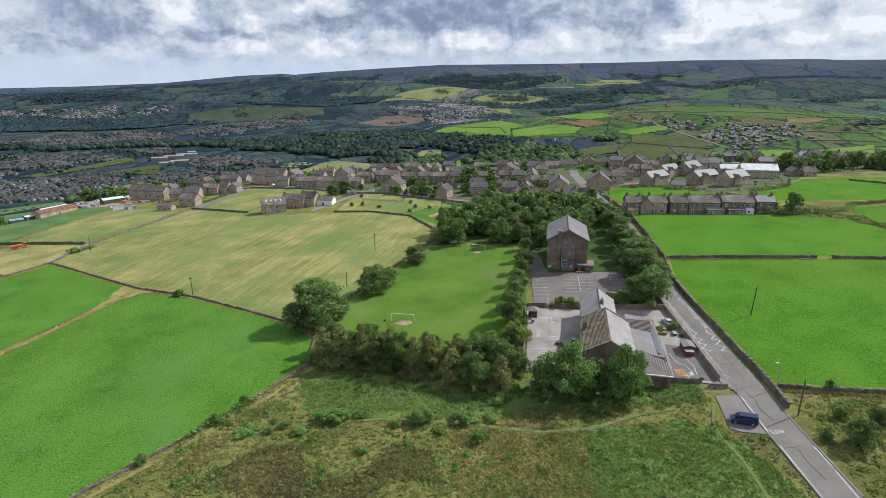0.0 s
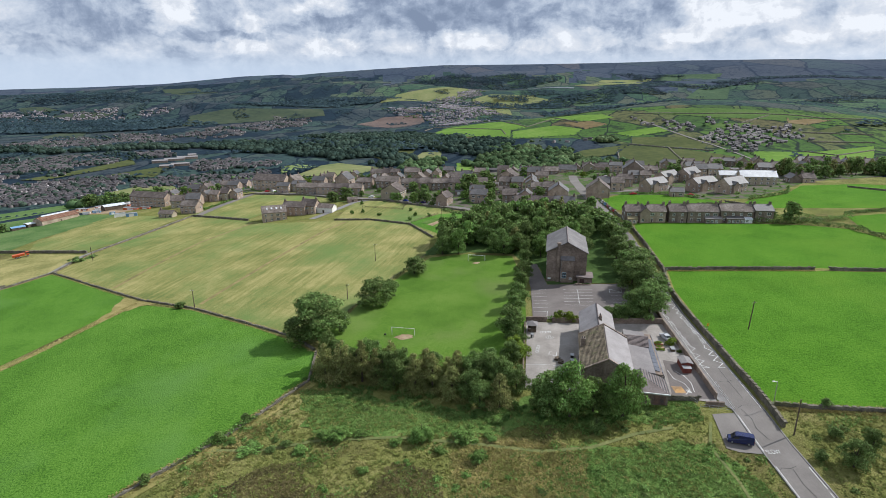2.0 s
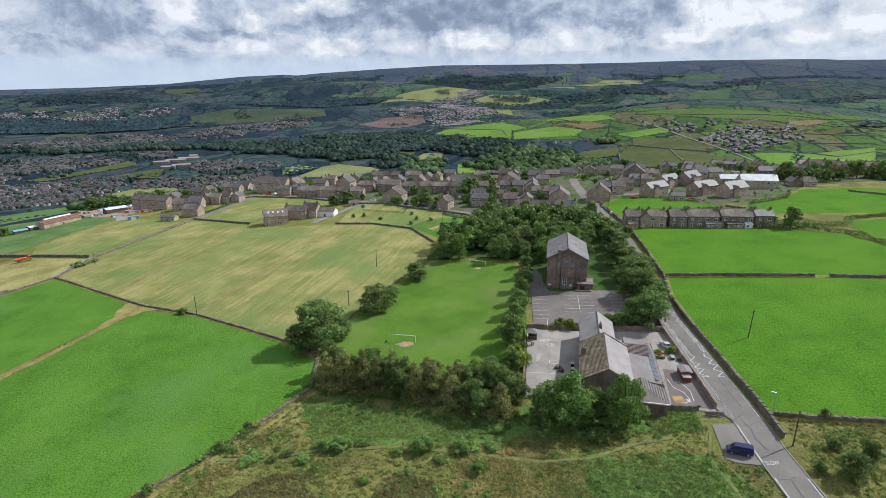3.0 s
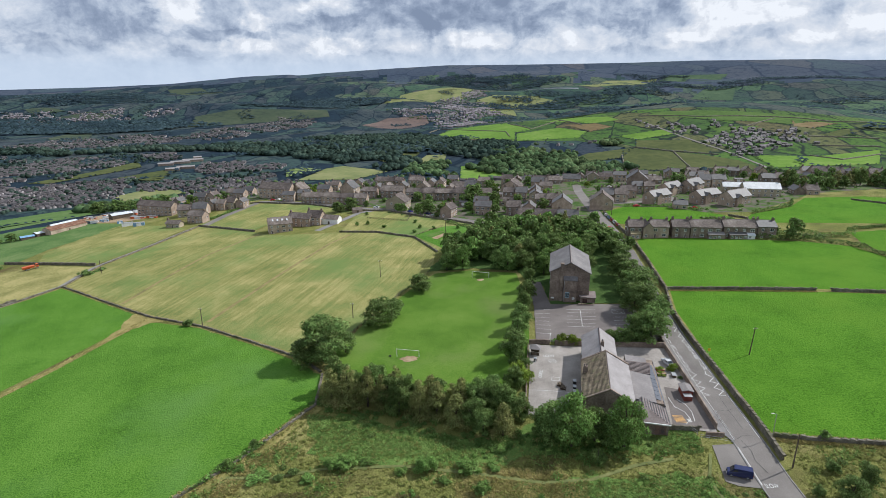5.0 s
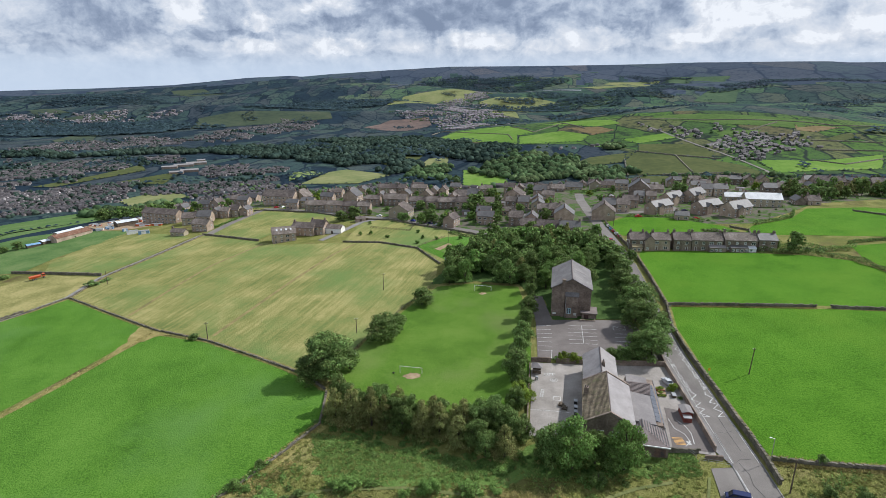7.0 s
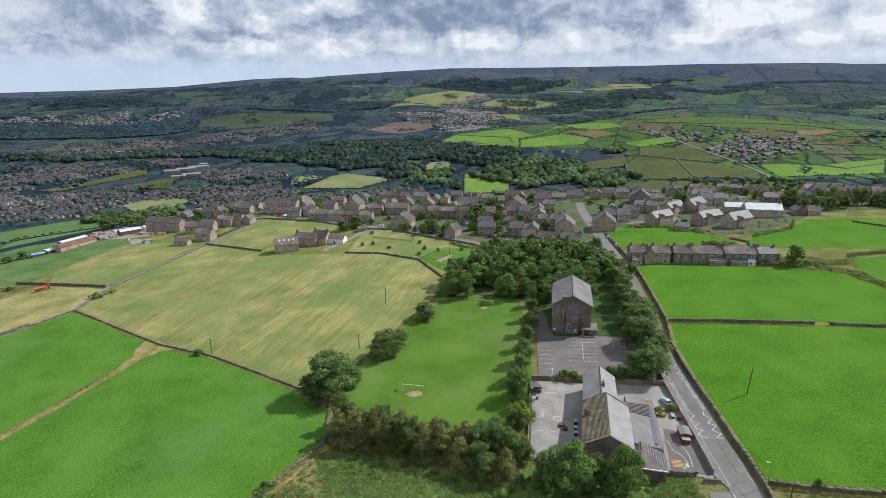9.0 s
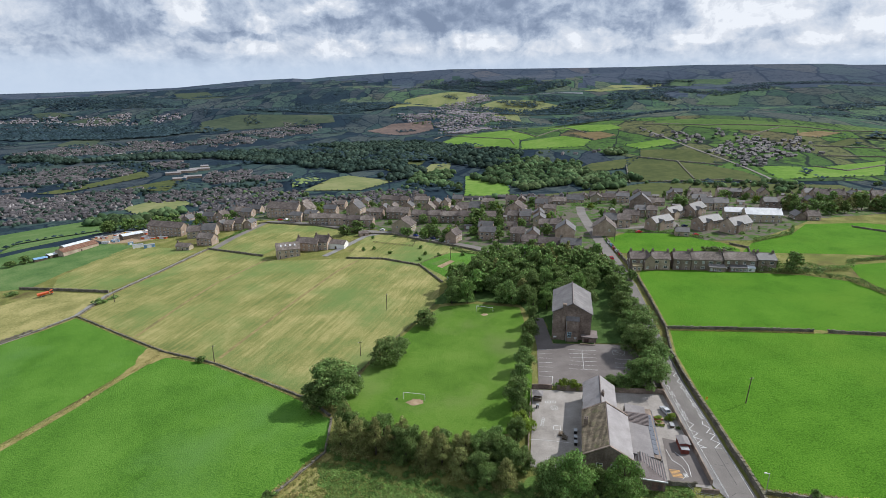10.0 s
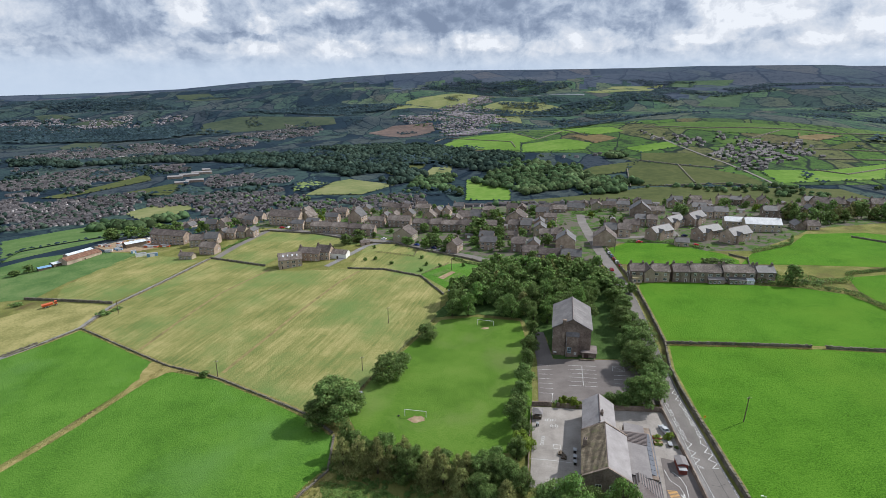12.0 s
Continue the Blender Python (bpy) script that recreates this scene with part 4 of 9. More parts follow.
def gable_roof(length, depth, eave, ridge, thick=0.22, over=0.35, ends=0.3, side=0):
    """A slab over each slope, with a ridge; side -1 or 1 for one slope alone."""
    bm = bmesh.new()
    d = depth / 2
    fall = (ridge - eave) / d
    for s in (-1, 1):
        if side and s != side:
            continue
        low = (s * (d + over), eave - fall * over + 0.04)
        top = (0, ridge + 0.04)
        prism(bm, [low, top, (0, top[1] + thick), (low[0], low[1] + thick)][::s], -length / 2 - ends, length / 2 + ends)
    return finish(bm)


def lattice(xs, zs, holes, y0, y1):
    """A frame in one piece: a sheet of bars with holes, given thickness."""
    bm = bmesh.new()
    v = [[bm.verts.new((x, y0, z)) for z in zs] for x in xs]
    for i in range(len(xs) - 1):
        for j in range(len(zs) - 1):
            if (i, j) not in holes:
                bm.faces.new((v[i][j], v[i + 1][j], v[i + 1][j + 1], v[i][j + 1]))
    bmesh.ops.delete(bm, geom=[q for q in bm.verts if not q.link_faces], context="VERTS")
    r = bmesh.ops.extrude_face_region(bm, geom=list(bm.faces))
    bmesh.ops.translate(bm, verts=[e for e in r["geom"] if isinstance(e, bmesh.types.BMVert)], vec=(0, y1 - y0, 0))
    return finish(bm)


def to_mesh(name, bm, *materials):
    me = bpy.data.meshes.new(name)
    bm.to_mesh(me)
    bm.free()
    for m in materials:
        me.materials.append(m)
    return me


def window_mesh(w, h):
    """A window's frame with a mullion, and its pane, set back."""
    t = 0.12
    bars = lattice((-w / 2, -w / 2 + t, -0.06, 0.06, w / 2 - t, w / 2), (-h / 2, -h / 2 + t, h / 2 - t, h / 2), {(1, 1), (3, 1)}, -0.06, 0.06)
    return to_mesh("window", bars, M["frame"]), to_mesh("pane", block(-w / 2 + t * 0.5, w / 2 - t * 0.5, -0.02, 0.03, -h / 2 + t * 0.5, h / 2 - t * 0.5), M["glass"])


def door_mesh(w, h):
    t = 0.12
    bars = lattice((-w / 2, -w / 2 + t, w / 2 - t, w / 2), (0, h - t, h), {(1, 0)}, -0.07, 0.06)
    return to_mesh("door", bars, M["frame"]), to_mesh("door_leaf", block(-w / 2 + t * 0.5, w / 2 - t * 0.5, -0.02, 0.04, 0.02, h - t * 0.5), M["door"])


def opening(name, inner, meshes, parent, m):
    ob = share(name, meshes[0], parent, m)
    share(inner, meshes[1], ob)


def chimney_mesh():
    bm = block(-0.55, 0.55, -0.4, 0.4, -1.2, 1.3)
    pot = bmesh.new()
    bmesh.ops.create_cone(pot, cap_ends=True, segments=8, radius1=0.17, radius2=0.13, depth=0.6)
    return to_mesh("chimney", bm, M["stone_dark"]), to_mesh("chimney_pot", pot, M["tile"])


WIN, WIN_WIDE, DOOR, CHIMNEY = window_mesh(1.15, 1.35), window_mesh(1.9, 1.3), door_mesh(1.0, 2.1), chimney_mesh()


def stack(parent, m):
    ob = share("chimney", CHIMNEY[0], parent, m)
    for x in (-0.28, 0.28):
        share("chimney_pot", CHIMNEY[1], ob, pose(x, 0, 1.58))


def footing(x, y, yaw, length, depth):
    c, s = math.cos(radians(yaw)), math.sin(radians(yaw))
    zs = [drop(x + c * a - s * b, y + s * a + c * b) for a in (-length / 2, length / 2) for b in (-depth / 2, depth / 2)]
    return 0.65 * min(zs) + 0.35 * max(zs)


def house(name, x, y, yaw, length, depth, storeys, wall, roof, label, category="house", chimneys=1, pitch=0.68, group="", bay=3.2, roof_side=None, front_gable=False):
    z = footing(x, y, yaw, length, depth)
    top = new(name)
    top.matrix_world = pose(x, y, z, 0, 0, yaw)
    tagged(top, label, category, group)
    eave = 2.6 * storeys + 0.35
    ridge = eave + depth / 2 * pitch
    part("wall", gable_walls(length, depth, eave, ridge), M[wall], top)
    if roof_side:
        part("roof_slope", gable_roof(length, depth, eave, ridge, side=-1), M[roof_side], top, "smooth bright slate slope")
        part("roof_slope", gable_roof(length, depth, eave, ridge, side=1), M[roof], top)
    else:
        part("roof", gable_roof(length, depth, eave, ridge), M[roof], top)
    bm = bmesh.new()
    prism(bm, [(-0.22, ridge + 0.10), (0.22, ridge + 0.10), (0, ridge + 0.40)], -length / 2 - 0.3, length / 2 + 0.3)
    part("ridge_tiles", finish(bm), M["tile"], top)
    if front_gable:
        w = min(4.4, length * 0.4)
        g = gable_walls(depth * 0.75, w, eave, eave + w / 2 * 0.8)
        part("front_gable", g, M[wall], top).matrix_local = pose(-length * 0.22, -depth * 0.28, 0, 0, 0, 90)
        g = gable_roof(depth * 0.75, w, eave, eave + w / 2 * 0.8)
        part("gable_roof", g, M[roof], top).matrix_local = pose(-length * 0.22, -depth * 0.28, 0, 0, 0, 90)
    for k in range(chimneys):
        cx = (-1 if k % 2 == 0 else 1) * (length / 2 - 0.6)
        stack(top, pose(cx, 0, ridge))
    n = max(1, int(length / bay))
    rng = random.Random(int(x * 7 + y * 3))
    doors = rng.randrange(n)
    for side, turn in ((-1, 0), (1, 180)):
        for k in range(n):
            wx = (k + 0.5) * length / n - length / 2
            for lev in range(storeys):
                if lev == 0 and k == doors:
                    opening("door", "door_leaf", DOOR, top, pose(wx, side * depth / 2, 0.05, 0, 0, turn))
                else:
                    opening("window", "pane", WIN if rng.random() < 0.65 else WIN_WIDE, top, pose(wx, side * depth / 2, 1.45 + 2.6 * lev, 0, 0, turn))
    for side, turn in ((-1, -90), (1, 90)):
        for lev in range(storeys):
            if rng.random() < 0.7:
                opening("window", "pane", WIN, top, pose(side * length / 2, rng.choice((-0.22, 0.2)) * depth, 1.45 + 2.6 * lev, 0, 0, turn))
    return top


# the tall hall with its steep slate roof
def pane_window(parent, m, w, h, frame_mat):
    t = 0.12
    bm = lattice((-w / 2, -w / 2 + t, -0.06, 0.06, w / 2 - t, w / 2), (-h / 2, -h / 2 + t, -0.06, 0.06, h / 2 - t, h / 2), {(1, 1), (3, 1), (1, 3), (3, 3)}, -0.06, 0.08)
    win = part("window", bm, frame_mat, parent)
    win.matrix_local = m
    part("pane", block(-w / 2 + t * 0.5, w / 2 - t * 0.5, -0.01, 0.05, -h / 2 + t * 0.5, h / 2 - t * 0.5), M["glass"], win)
    return win


def build_hall():
    top = new("hall")
    top.matrix_world = pose(47.9, 203.6, -0.2, 0, 0, 78.8)
    tagged(top, "tall soot-stained gritstone hall with a pale slate gable roof", "hall")
    L, W, eave, ridge = 23.2, 14.4, 11.6, 15.4
    part("wall", gable_walls(L, W, eave, ridge), M["stone_dark"], top)
    part("roof", gable_roof(L, W, eave, ridge, 0.25, 0.5, 0.5), M["roof_grey"], top, "pale weathered slate roof with mended patches")
    bm = bmesh.new()
    prism(bm, [(-0.3, ridge + 0.2), (0.3, ridge + 0.2), (0, ridge + 0.55)], -L / 2 - 0.5, L / 2 + 0.5)
    part("ridge_tiles", finish(bm), M["tile"], top)
    # slate patches let into the roof
    fall = (ridge - eave) / (W / 2)
    for x0, x1, s, y0, y1 in ((-7, -5.4, -1, 0.3, 4.2), (1, 2.6, -1, 0.3, 5.6), (5, 8.4, 1, 5.4, 6.6)):
        bm = bmesh.new()
        prism(bm, [(s * y0, ridge - fall * y0 + 0.27), (s * y1, ridge - fall * y1 + 0.27), (s * y1, ridge - fall * y1 + 0.33), (s * y0, ridge - fall * y0 + 0.33)], x0, x1)
        part("roof_patch", finish(bm), M["felt"], top, "lighter mended slates")
    f = -L / 2
    # front: local -y lies to the right of the gable
    part("chimney_stack", block(f - 0.55, f + 0.5, 2.4, 3.6, -2, 14.8, 0.03), M["stone_dark"], top)
    part("chimney_cap", block(f - 0.7, f + 0.65, 2.25, 3.75, 14.8, 15.1, 0.03), M["stone_dark"], top)
    part("stair_tower", block(f - 1.5, f + 0.2, -2.6, 2.1, -2, 9.0), M["stone_dark"], top)
    bm = bmesh.new()
    v = [bm.verts.new(p) for p in ((f - 1.75, -2.8, 8.9), (f - 1.75, 2.3, 8.9), (f + 0.15, 2.3, 10.1), (f + 0.15, -2.8, 10.1))]
    face = bm.faces.new(v)
    r = bmesh.ops.extrude_face_region(bm, geom=[face])
    bmesh.ops.translate(bm, verts=[e for e in r["geom"] if isinstance(e, bmesh.types.BMVert)], vec=(0, 0, 0.18))
    part("tower_roof", finish(bm), M["roof_grey"], top)
    pane_window(top, pose(f - 1.5, 0.7, 3.2, 0, 0, -90), 1.5, 2.2, M["bluewin"])
    pane_window(top, pose(f - 1.5, -1.6, 2.0, 0, 0, -90), 0.9, 0.9, M["frame"])
    part("down_pipe", block(f - 1.62, f - 1.5, 1.9, 2.02, 0, 9), M["metal"], top)
    part("notice_board", block(f - 0.1, f - 0.02, 5.4, 6.6, 0.9, 1.5), M["frame"], top)
    # low porch on the road side
    part("porch_wall", block(f - 1.9, f + 4.2, -9.4, -4.2, -2, 2.9), M["stone_dark"], top)
    part("porch_roof", block(f - 2.3, f + 4.6, -9.8, -3.6, 2.9, 3.15, 0.04), M["tile"], top)
    part("porch_door", block(f - 1.98, f - 1.88, -6.6, -5.0, 0, 2.3), M["door"], top)
    part("ramp_wall", block(f - 4.2, f - 3.9, -8.6, -3.4, -1, 1.2), M["stone_dark"], top)
    part("ramp_wall", block(f - 4.2, f - 2.0, -8.9, -8.6, -1, 1.2), M["stone_dark"], top)
    for x in (-7, -2, 3, 8):
        for s, turn in ((-1, 0), (1, 180)):
            pane_window(top, pose(x, s * W / 2, 7.0, 0, 0, turn), 1.6, 3.4, M["frame"])


build_hall()


def ribbed_slope(top, name, p, along, ribs, material, label=""):
    """A tiled slope of parallel courses: p is its lower edge's start, along the edge, and the way up."""
    a, e, up = (Vector(q) for q in p)
    n = (e.cross(up)).normalized()
    if n.z < 0:
        n = -n
    for k in range(ribs):
        o = a + up * (k / ribs)
        q = up / ribs
        pts = [o, o + e, o + e + q, o + q]
        low = [v + n * (0.02) for v in pts]
        high = [pts[0] + n * 0.24, pts[1] + n * 0.24, pts[2] + n * 0.12, pts[3] + n * 0.12]
        bm = bmesh.new()
        v = [bm.verts.new(c) for c in low + high]
        for f in ((3, 2, 1, 0), (4, 5, 6, 7), (0, 1, 5, 4), (1, 2, 6, 5), (2, 3, 7, 6), (3, 0, 4, 7)):
            bm.faces.new([v[i] for i in f])
        part(name, finish(bm), material, top, label)


def build_school():
    top = new("school")
    base = -0.9
    top.matrix_world = pose(41.0, 125.2, base, 0, 0, 77.6)
    tagged(top, "stone village school with slate roofs and low modern wings", "school")
    # main range
    L, W, eave, ridge = 20.0, 12.0, 5.9, 9.2
    part("main_wall", gable_walls(L, W, eave, ridge), M["stone_dark"], top)
    part("main_roof_west", gable_roof(L, W, eave, ridge, 0.25, 0.35, 0.3, side=1), M["roof_brown"], top, "mossy brown stone-slate slope")
    part("main_roof_east", gable_roof(L, W, eave, ridge, 0.25, 0.2, 0.3, side=-1), M["roof_pale"], top, "smooth pale grey slate slope")
    d, fall = W / 2, (ridge - eave) / (W / 2)
    ribbed_slope(top, "slate_course", ((-L / 2 - 0.3, d + 0.3, eave - fall * 0.3 + 0.2), (L + 0.6, 0, 0), (0, -d - 0.3, (ridge - eave) + fall * 0.3 + 0.05)), 0, 22, M["roof_brown"])
    for s in (-1, 1):
        bm = bmesh.new()
        prism(bm, [(-d - 0.3, eave - fall * 0.3 + 0.25), (-d - 0.3, eave - fall * 0.3 + 0.55), (0, ridge + 0.55), (d + 0.4, eave - fall * 0.4 + 0.55), (d + 0.4, eave - fall * 0.4 + 0.25), (0, ridge + 0.25)], s * (L / 2 + 0.1) - 0.25, s * (L / 2 + 0.1) + 0.25)
        part("gable_coping", finish(bm), M["stone_dark"], top)
    bm = bmesh.new()
    prism(bm, [(-0.22, ridge + 0.2), (0.22, ridge + 0.2), (0, ridge + 0.5)], -L / 2, L / 2)
    part("ridge_tiles", finish(bm), M["tile"], top)
    stack(top, pose(2.2, 5.4, eave + 1.4, 0, 0, 90))
    for k in range(4):
        pane_window(top, pose(-7.2 + 4.8 * k, d, 2.6, 0, 0, 180), 1.5, 2.2, M["frame"])
    pane_window(top, pose(-L / 2, -1.5, 3.0, 0, 0, -90), 1.6, 2.4, M["frame"])
    pane_window(top, pose(-L / 2, 2.0, 3.0, 0, 0, -90), 1.6, 2.4, M["frame"])
    # north range
    L2, W2, e2, r2 = 15.0, 9.0, 5.9, 8.9
    c = (18.4, 1.2)
    part("north_wall", gable_walls(L2, W2, e2, r2), M["stone_dark"], top).matrix_local = pose(*c, 0)
    part("north_roof", gable_roof(L2, W2, e2, r2, 0.25, 0.3, 0.3), M["roof_pale"], top).matrix_local = pose(*c, 0)
    bm = bmesh.new()
    prism(bm, [(-0.22, r2 + 0.2), (0.22, r2 + 0.2), (0, r2 + 0.5)], -L2 / 2, L2 / 2)
    part("ridge_tiles", finish(bm), M["tile"], top).matrix_local = pose(*c, 0)
    stack(top, pose(15.0, 0.6, r2 - 0.2, 0, 0, 0))
    for k in range(3):
        pane_window(top, pose(14.0 + 4.4 * k, c[1] + W2 / 2, 2.6, 0, 0, 180), 1.5, 2.2, M["frame"])
    # cross roof between the ranges
    part("cross_wall", gable_walls(8.0, 5.4, 4.3, 6.0), M["stone_dark"], top).matrix_local = pose(12.2, -7.6, 0, 0, 0, -90)
    part("cross_roof", gable_roof(8.0, 5.4, 4.3, 6.0, 0.2, 0.3, 0.3), M["tile"], top).matrix_local = pose(12.2, -7.6, 0, 0, 0, -90)
    ribbed_slope(top, "tile_course", ((9.3, -11.8, 4.3), (0, 8.4, 0), (2.9, 0, 1.85)), 0, 9, M["tile"])
    # low modern wing with a felt roof and a glazed strip
    part("wing_wall", block(-4.4, 18.6, -13.4, -5.9, -2, 3.9), M["stone_dark"], top)
    bm = bmesh.new()
    prism(bm, [(-6.0, 4.5), (-6.0, 4.75), (-11.7, 4.2), (-11.7, 3.95)], -4.7, 18.9)
    part("wing_roof", finish(bm), M["felt"], top, "grey felt roof with pale scuffs")
    for k in range(9):
        x = -2.9 + 2.05 * k
        bm = bmesh.new()
        prism(bm, [(-11.75, 4.1), (-11.75, 4.24), (-13.7, 3.75), (-13.7, 3.6)], x, x + 1.95)
        part("roof_panel", finish(bm), M["panel"], top, "blue-grey glazed roof panel")
    part("wing_fascia", block(-4.8, 18.9, -13.8, -13.6, 3.3, 3.75), M["felt"], top)
    # hipped front wing
    x0, x1, y0, y1, e3, r3 = -12.0, -3.9, -13.9, -5.4, 3.0, 4.9
    part("front_wing_wall", block(x0 + 0.3, x1, y0 + 0.3, y1, -2, e3), M["stone_dark"], top)
    bm = bmesh.new()
    ym = (y0 + y1) / 2
    v = [bm.verts.new(p) for p in ((x0, y0, e3), (x1, y0, e3), (x1, y1, e3), (x0, y1, e3), (x0 + 4.6, ym + 1.5, r3), (x1, ym + 1.5, r3))]
    for f in ((0, 1, 5, 4), (4, 5, 2, 3), (0, 4, 3), (3, 2, 1, 0), (1, 2, 5)):
        bm.faces.new([v[k] for k in f])
    part("front_wing_roof", finish(bm), M["tile"], top, "ribbed grey-brown tile roof")
    for k in range(13):
        y = y0 + 0.1 + k * 0.62
        t = min(1.0, (y - y0) / (ym + 1.5 - y0)) if y < ym + 1.5 else max(0.0, (y1 - y) / (y1 - ym - 1.5))
        bm = bmesh.new()
        zl = e3 + (r3 - e3) * t
        box(bm, x0 + 4.6 * t + 0.05, x1, y - 0.10, y + 0.10, zl + 0.0, zl + 0.13)
        part("tile_rib", finish(bm), M["roof_dark"], top)
    part("garage_door", block(x0 + 0.2, x0 + 0.32, y0 + 0.8, y0 + 3.4, 0.2, 2.3), M["door"], top)
    part("roof_edge", block(x0 - 0.1, x0 + 0.08, y0 - 0.1, y1, e3 - 0.2, e3 + 0.05), M["frame"], top)


build_school()


# ---- the village ----
LEFT_CLOSE = [
    (-222, 411, -14, 31.0, 9.0, 3),
    (-189, 398, 8, 21.6, 9.0, 2),
    (-174, 371, -20, 12.8, 7.0, 2),
    (-186, 361, -10, 10.4, 5.0, 1),
    (-177, 413, -12, 16.3, 8.0, 2),
    (-162, 414, -10, 16.2, 8.0, 2),
    (-142, 452, -12, 28.4, 11.0, 3),
    (-188, 479, -12, 13.5, 8.0, 2),
    (-185, 512, -12, 19.9, 9.0, 1),
    (-261, 538, -12, 17.5, 8.0, 2),
    (-184, 558, -10, 17.9, 8.0, 2),
    (-147, 516, -12, 21.1, 10.0, 2),
    (-124, 455, 60, 11.0, 11.5, 2),
    (-203, 455, -10, 21.7, 8.0, 2),
    (-250, 492, -14, 18.4, 8.0, 1),
]
FARM = [
    (-93, 338, -12, 15.0, 8.0, 2),
    (-84, 340, -12, 9.7, 9.0, 2),
]
TERRACE_LEFT = [
    (-103, 413, -8, 16.0, 8.0, 2),
    (-87, 406, -8, 14.8, 8.0, 2),
    (-72, 399, -8, 14.6, 8.0, 2),
    (-63, 395, -8, 9.3, 8.0, 2),
]
MID = [
    (-34, 374, 75, 11.0, 15.1, 2),
    (1, 338, 70, 10.0, 7.9, 2),
    (-80, 443, 70, 11.0, 12.2, 2),
    (-100, 469, -12, 15.2, 8.0, 2),
    (-52, 439, -12, 16.1, 9.0, 2),
    (-85, 497, -12, 19.2, 9.0, 1),
    (-45, 475, -12, 15.3, 8.0, 2),
    (-37, 452, 78, 8.0, 8.6, 1),
    (-26, 465, -12, 13.0, 8.0, 2),
    (-19, 441, 78, 9.0, 10.2, 1),
    (-9, 447, -12, 16.4, 8.0, 2),
    (14, 431, -12, 20.3, 12.0, 1),
    (-58, 494, -12, 13.8, 8.0, 2),
    (-11, 397, -8, 12.7, 8.0, 2),
]
TERRACE_MID = [
    (-1, 393, -8, 15.1, 8.0, 2),
    (12, 390, -8, 15.0, 8.0, 2),
    (25, 388, -8, 13.3, 8.0, 2),
    (-60, 421, -8, 11.7, 8.0, 2),
    (-42, 416, -8, 17.8, 8.0, 2),
    (-24, 403, -8, 12.9, 8.0, 2),
]
CENTRE = [
    (49, 410, 70, 12.0, 14.6, 2),
    (48, 382, -12, 16.5, 8.0, 2),
    (40, 363, -12, 8.7, 6.0, 1),
    (46, 333, -12, 18.9, 8.0, 2),
    (65, 354, -12, 15.4, 8.0, 2),
    (72, 338, 75, 12.0, 11.4, 2),
    (49, 322, -12, 12.7, 8.0, 1),
    (56, 308, -12, 13.5, 8.0, 2),
    (68, 302, -12, 11.3, 8.0, 2),
    (74, 286, -25, 14.9, 8.0, 1),
    (63, 452, -12, 19.3, 9.0, 1),
    (82, 443, -12, 23.7, 9.0, 1),
    (102, 449, -12, 14.4, 9.0, 1),
    (118, 466, -12, 17.8, 9.0, 1),
    (54, 401, -12, 10.4, 7.0, 1),
]
EAST = [
    (97, 338, 75, 12.0, 14.3, 2),
    (110, 359, -12, 17.8, 9.0, 2),
    (123, 368, -12, 10.3, 8.0, 2),
    (143, 469, -12, 19.9, 9.0, 1),
    (132, 455, -12, 14.5, 8.0, 1),
    (145, 418, 78, 12.0, 14.8, 2),
    (158, 423, -12, 16.2, 9.0, 1),
    (138, 383, -12, 15.6, 9.0, 2),
    (231, 455, -12, 19.3, 8.0, 2),
    (248, 445, -12, 18.9, 8.0, 2),
    (238, 399, -12, 19.5, 9.0, 2),
    (260, 403, -12, 16.2, 9.0, 2),
    (292, 424, -12, 22.4, 10.0, 2),
    (236, 360, -12, 16.9, 9.0, 1),
    (316, 436, -12, 16.6, 9.0, 2),
    (340, 445, -12, 20.6, 9.0, 2),
]
ESTATE = [
    (154, 374, 40, 17.4, 9.0, 2),
    (172, 382, 40, 18.8, 9.0, 2),
    (135, 349, 30, 17.8, 9.0, 2),
    (164, 345, 30, 19.3, 9.0, 2),
    (178, 335, 30, 18.7, 9.0, 2),
    (193, 401, -12, 21.4, 9.0, 2),
    (142, 329, -12, 7.9, 6.0, 1),
    (193, 366, -12, 14.1, 8.0, 2),
    (206, 357, -12, 22.2, 9.0, 2),
    (203, 446, -12, 18.9, 8.0, 1),
]


def village(rows, walls, roofs, label, group, split=True, **more):
    """A long row is built as neighbours with roofs of uneven height."""
    rng = random.Random(group)
    count = 0
    for x, y, yaw, length, depth, storeys in rows:
        n = 2 if split and length > 15 and storeys < 3 else 1
        for k in range(n):
            off = (k - (n - 1) / 2) * length / n
            turn = yaw + rng.uniform(-4, 4)
            ln = length / n - (0.8 if n > 1 else 0)
            dp = depth + rng.uniform(-0.8, 0.6)
            if n > 1 and rng.random() < 0.3:
                turn, ln, dp = turn + 90, dp + 1, ln * 0.85
            c, s = math.cos(radians(yaw)), math.sin(radians(yaw))
            house("house" if storeys > 1 else "bungalow", x + off * c, y + off * s + rng.uniform(-1.5, 1.5), turn, ln, dp, storeys, walls[count % len(walls)], roofs[count % len(roofs)], label, "house" if storeys > 1 else "bungalow", chimneys=1 + count % 2, group=group, pitch=rng.uniform(0.6, 0.8), **more)
            count += 1


village(LEFT_CLOSE, ["stone", "stone_pale", "stone"], ["roof", "roof", "roof_dark"], "stone house with a stone-slate roof at the west end", "west village houses")
village(FARM, ["stone"], ["roof"], "old stone farmhouse above the hay meadow", "farm buildings")
village(TERRACE_LEFT, ["stone_dark", "stone"], ["roof"], "dark stone terraced house on the village street", "street terrace", split=False)
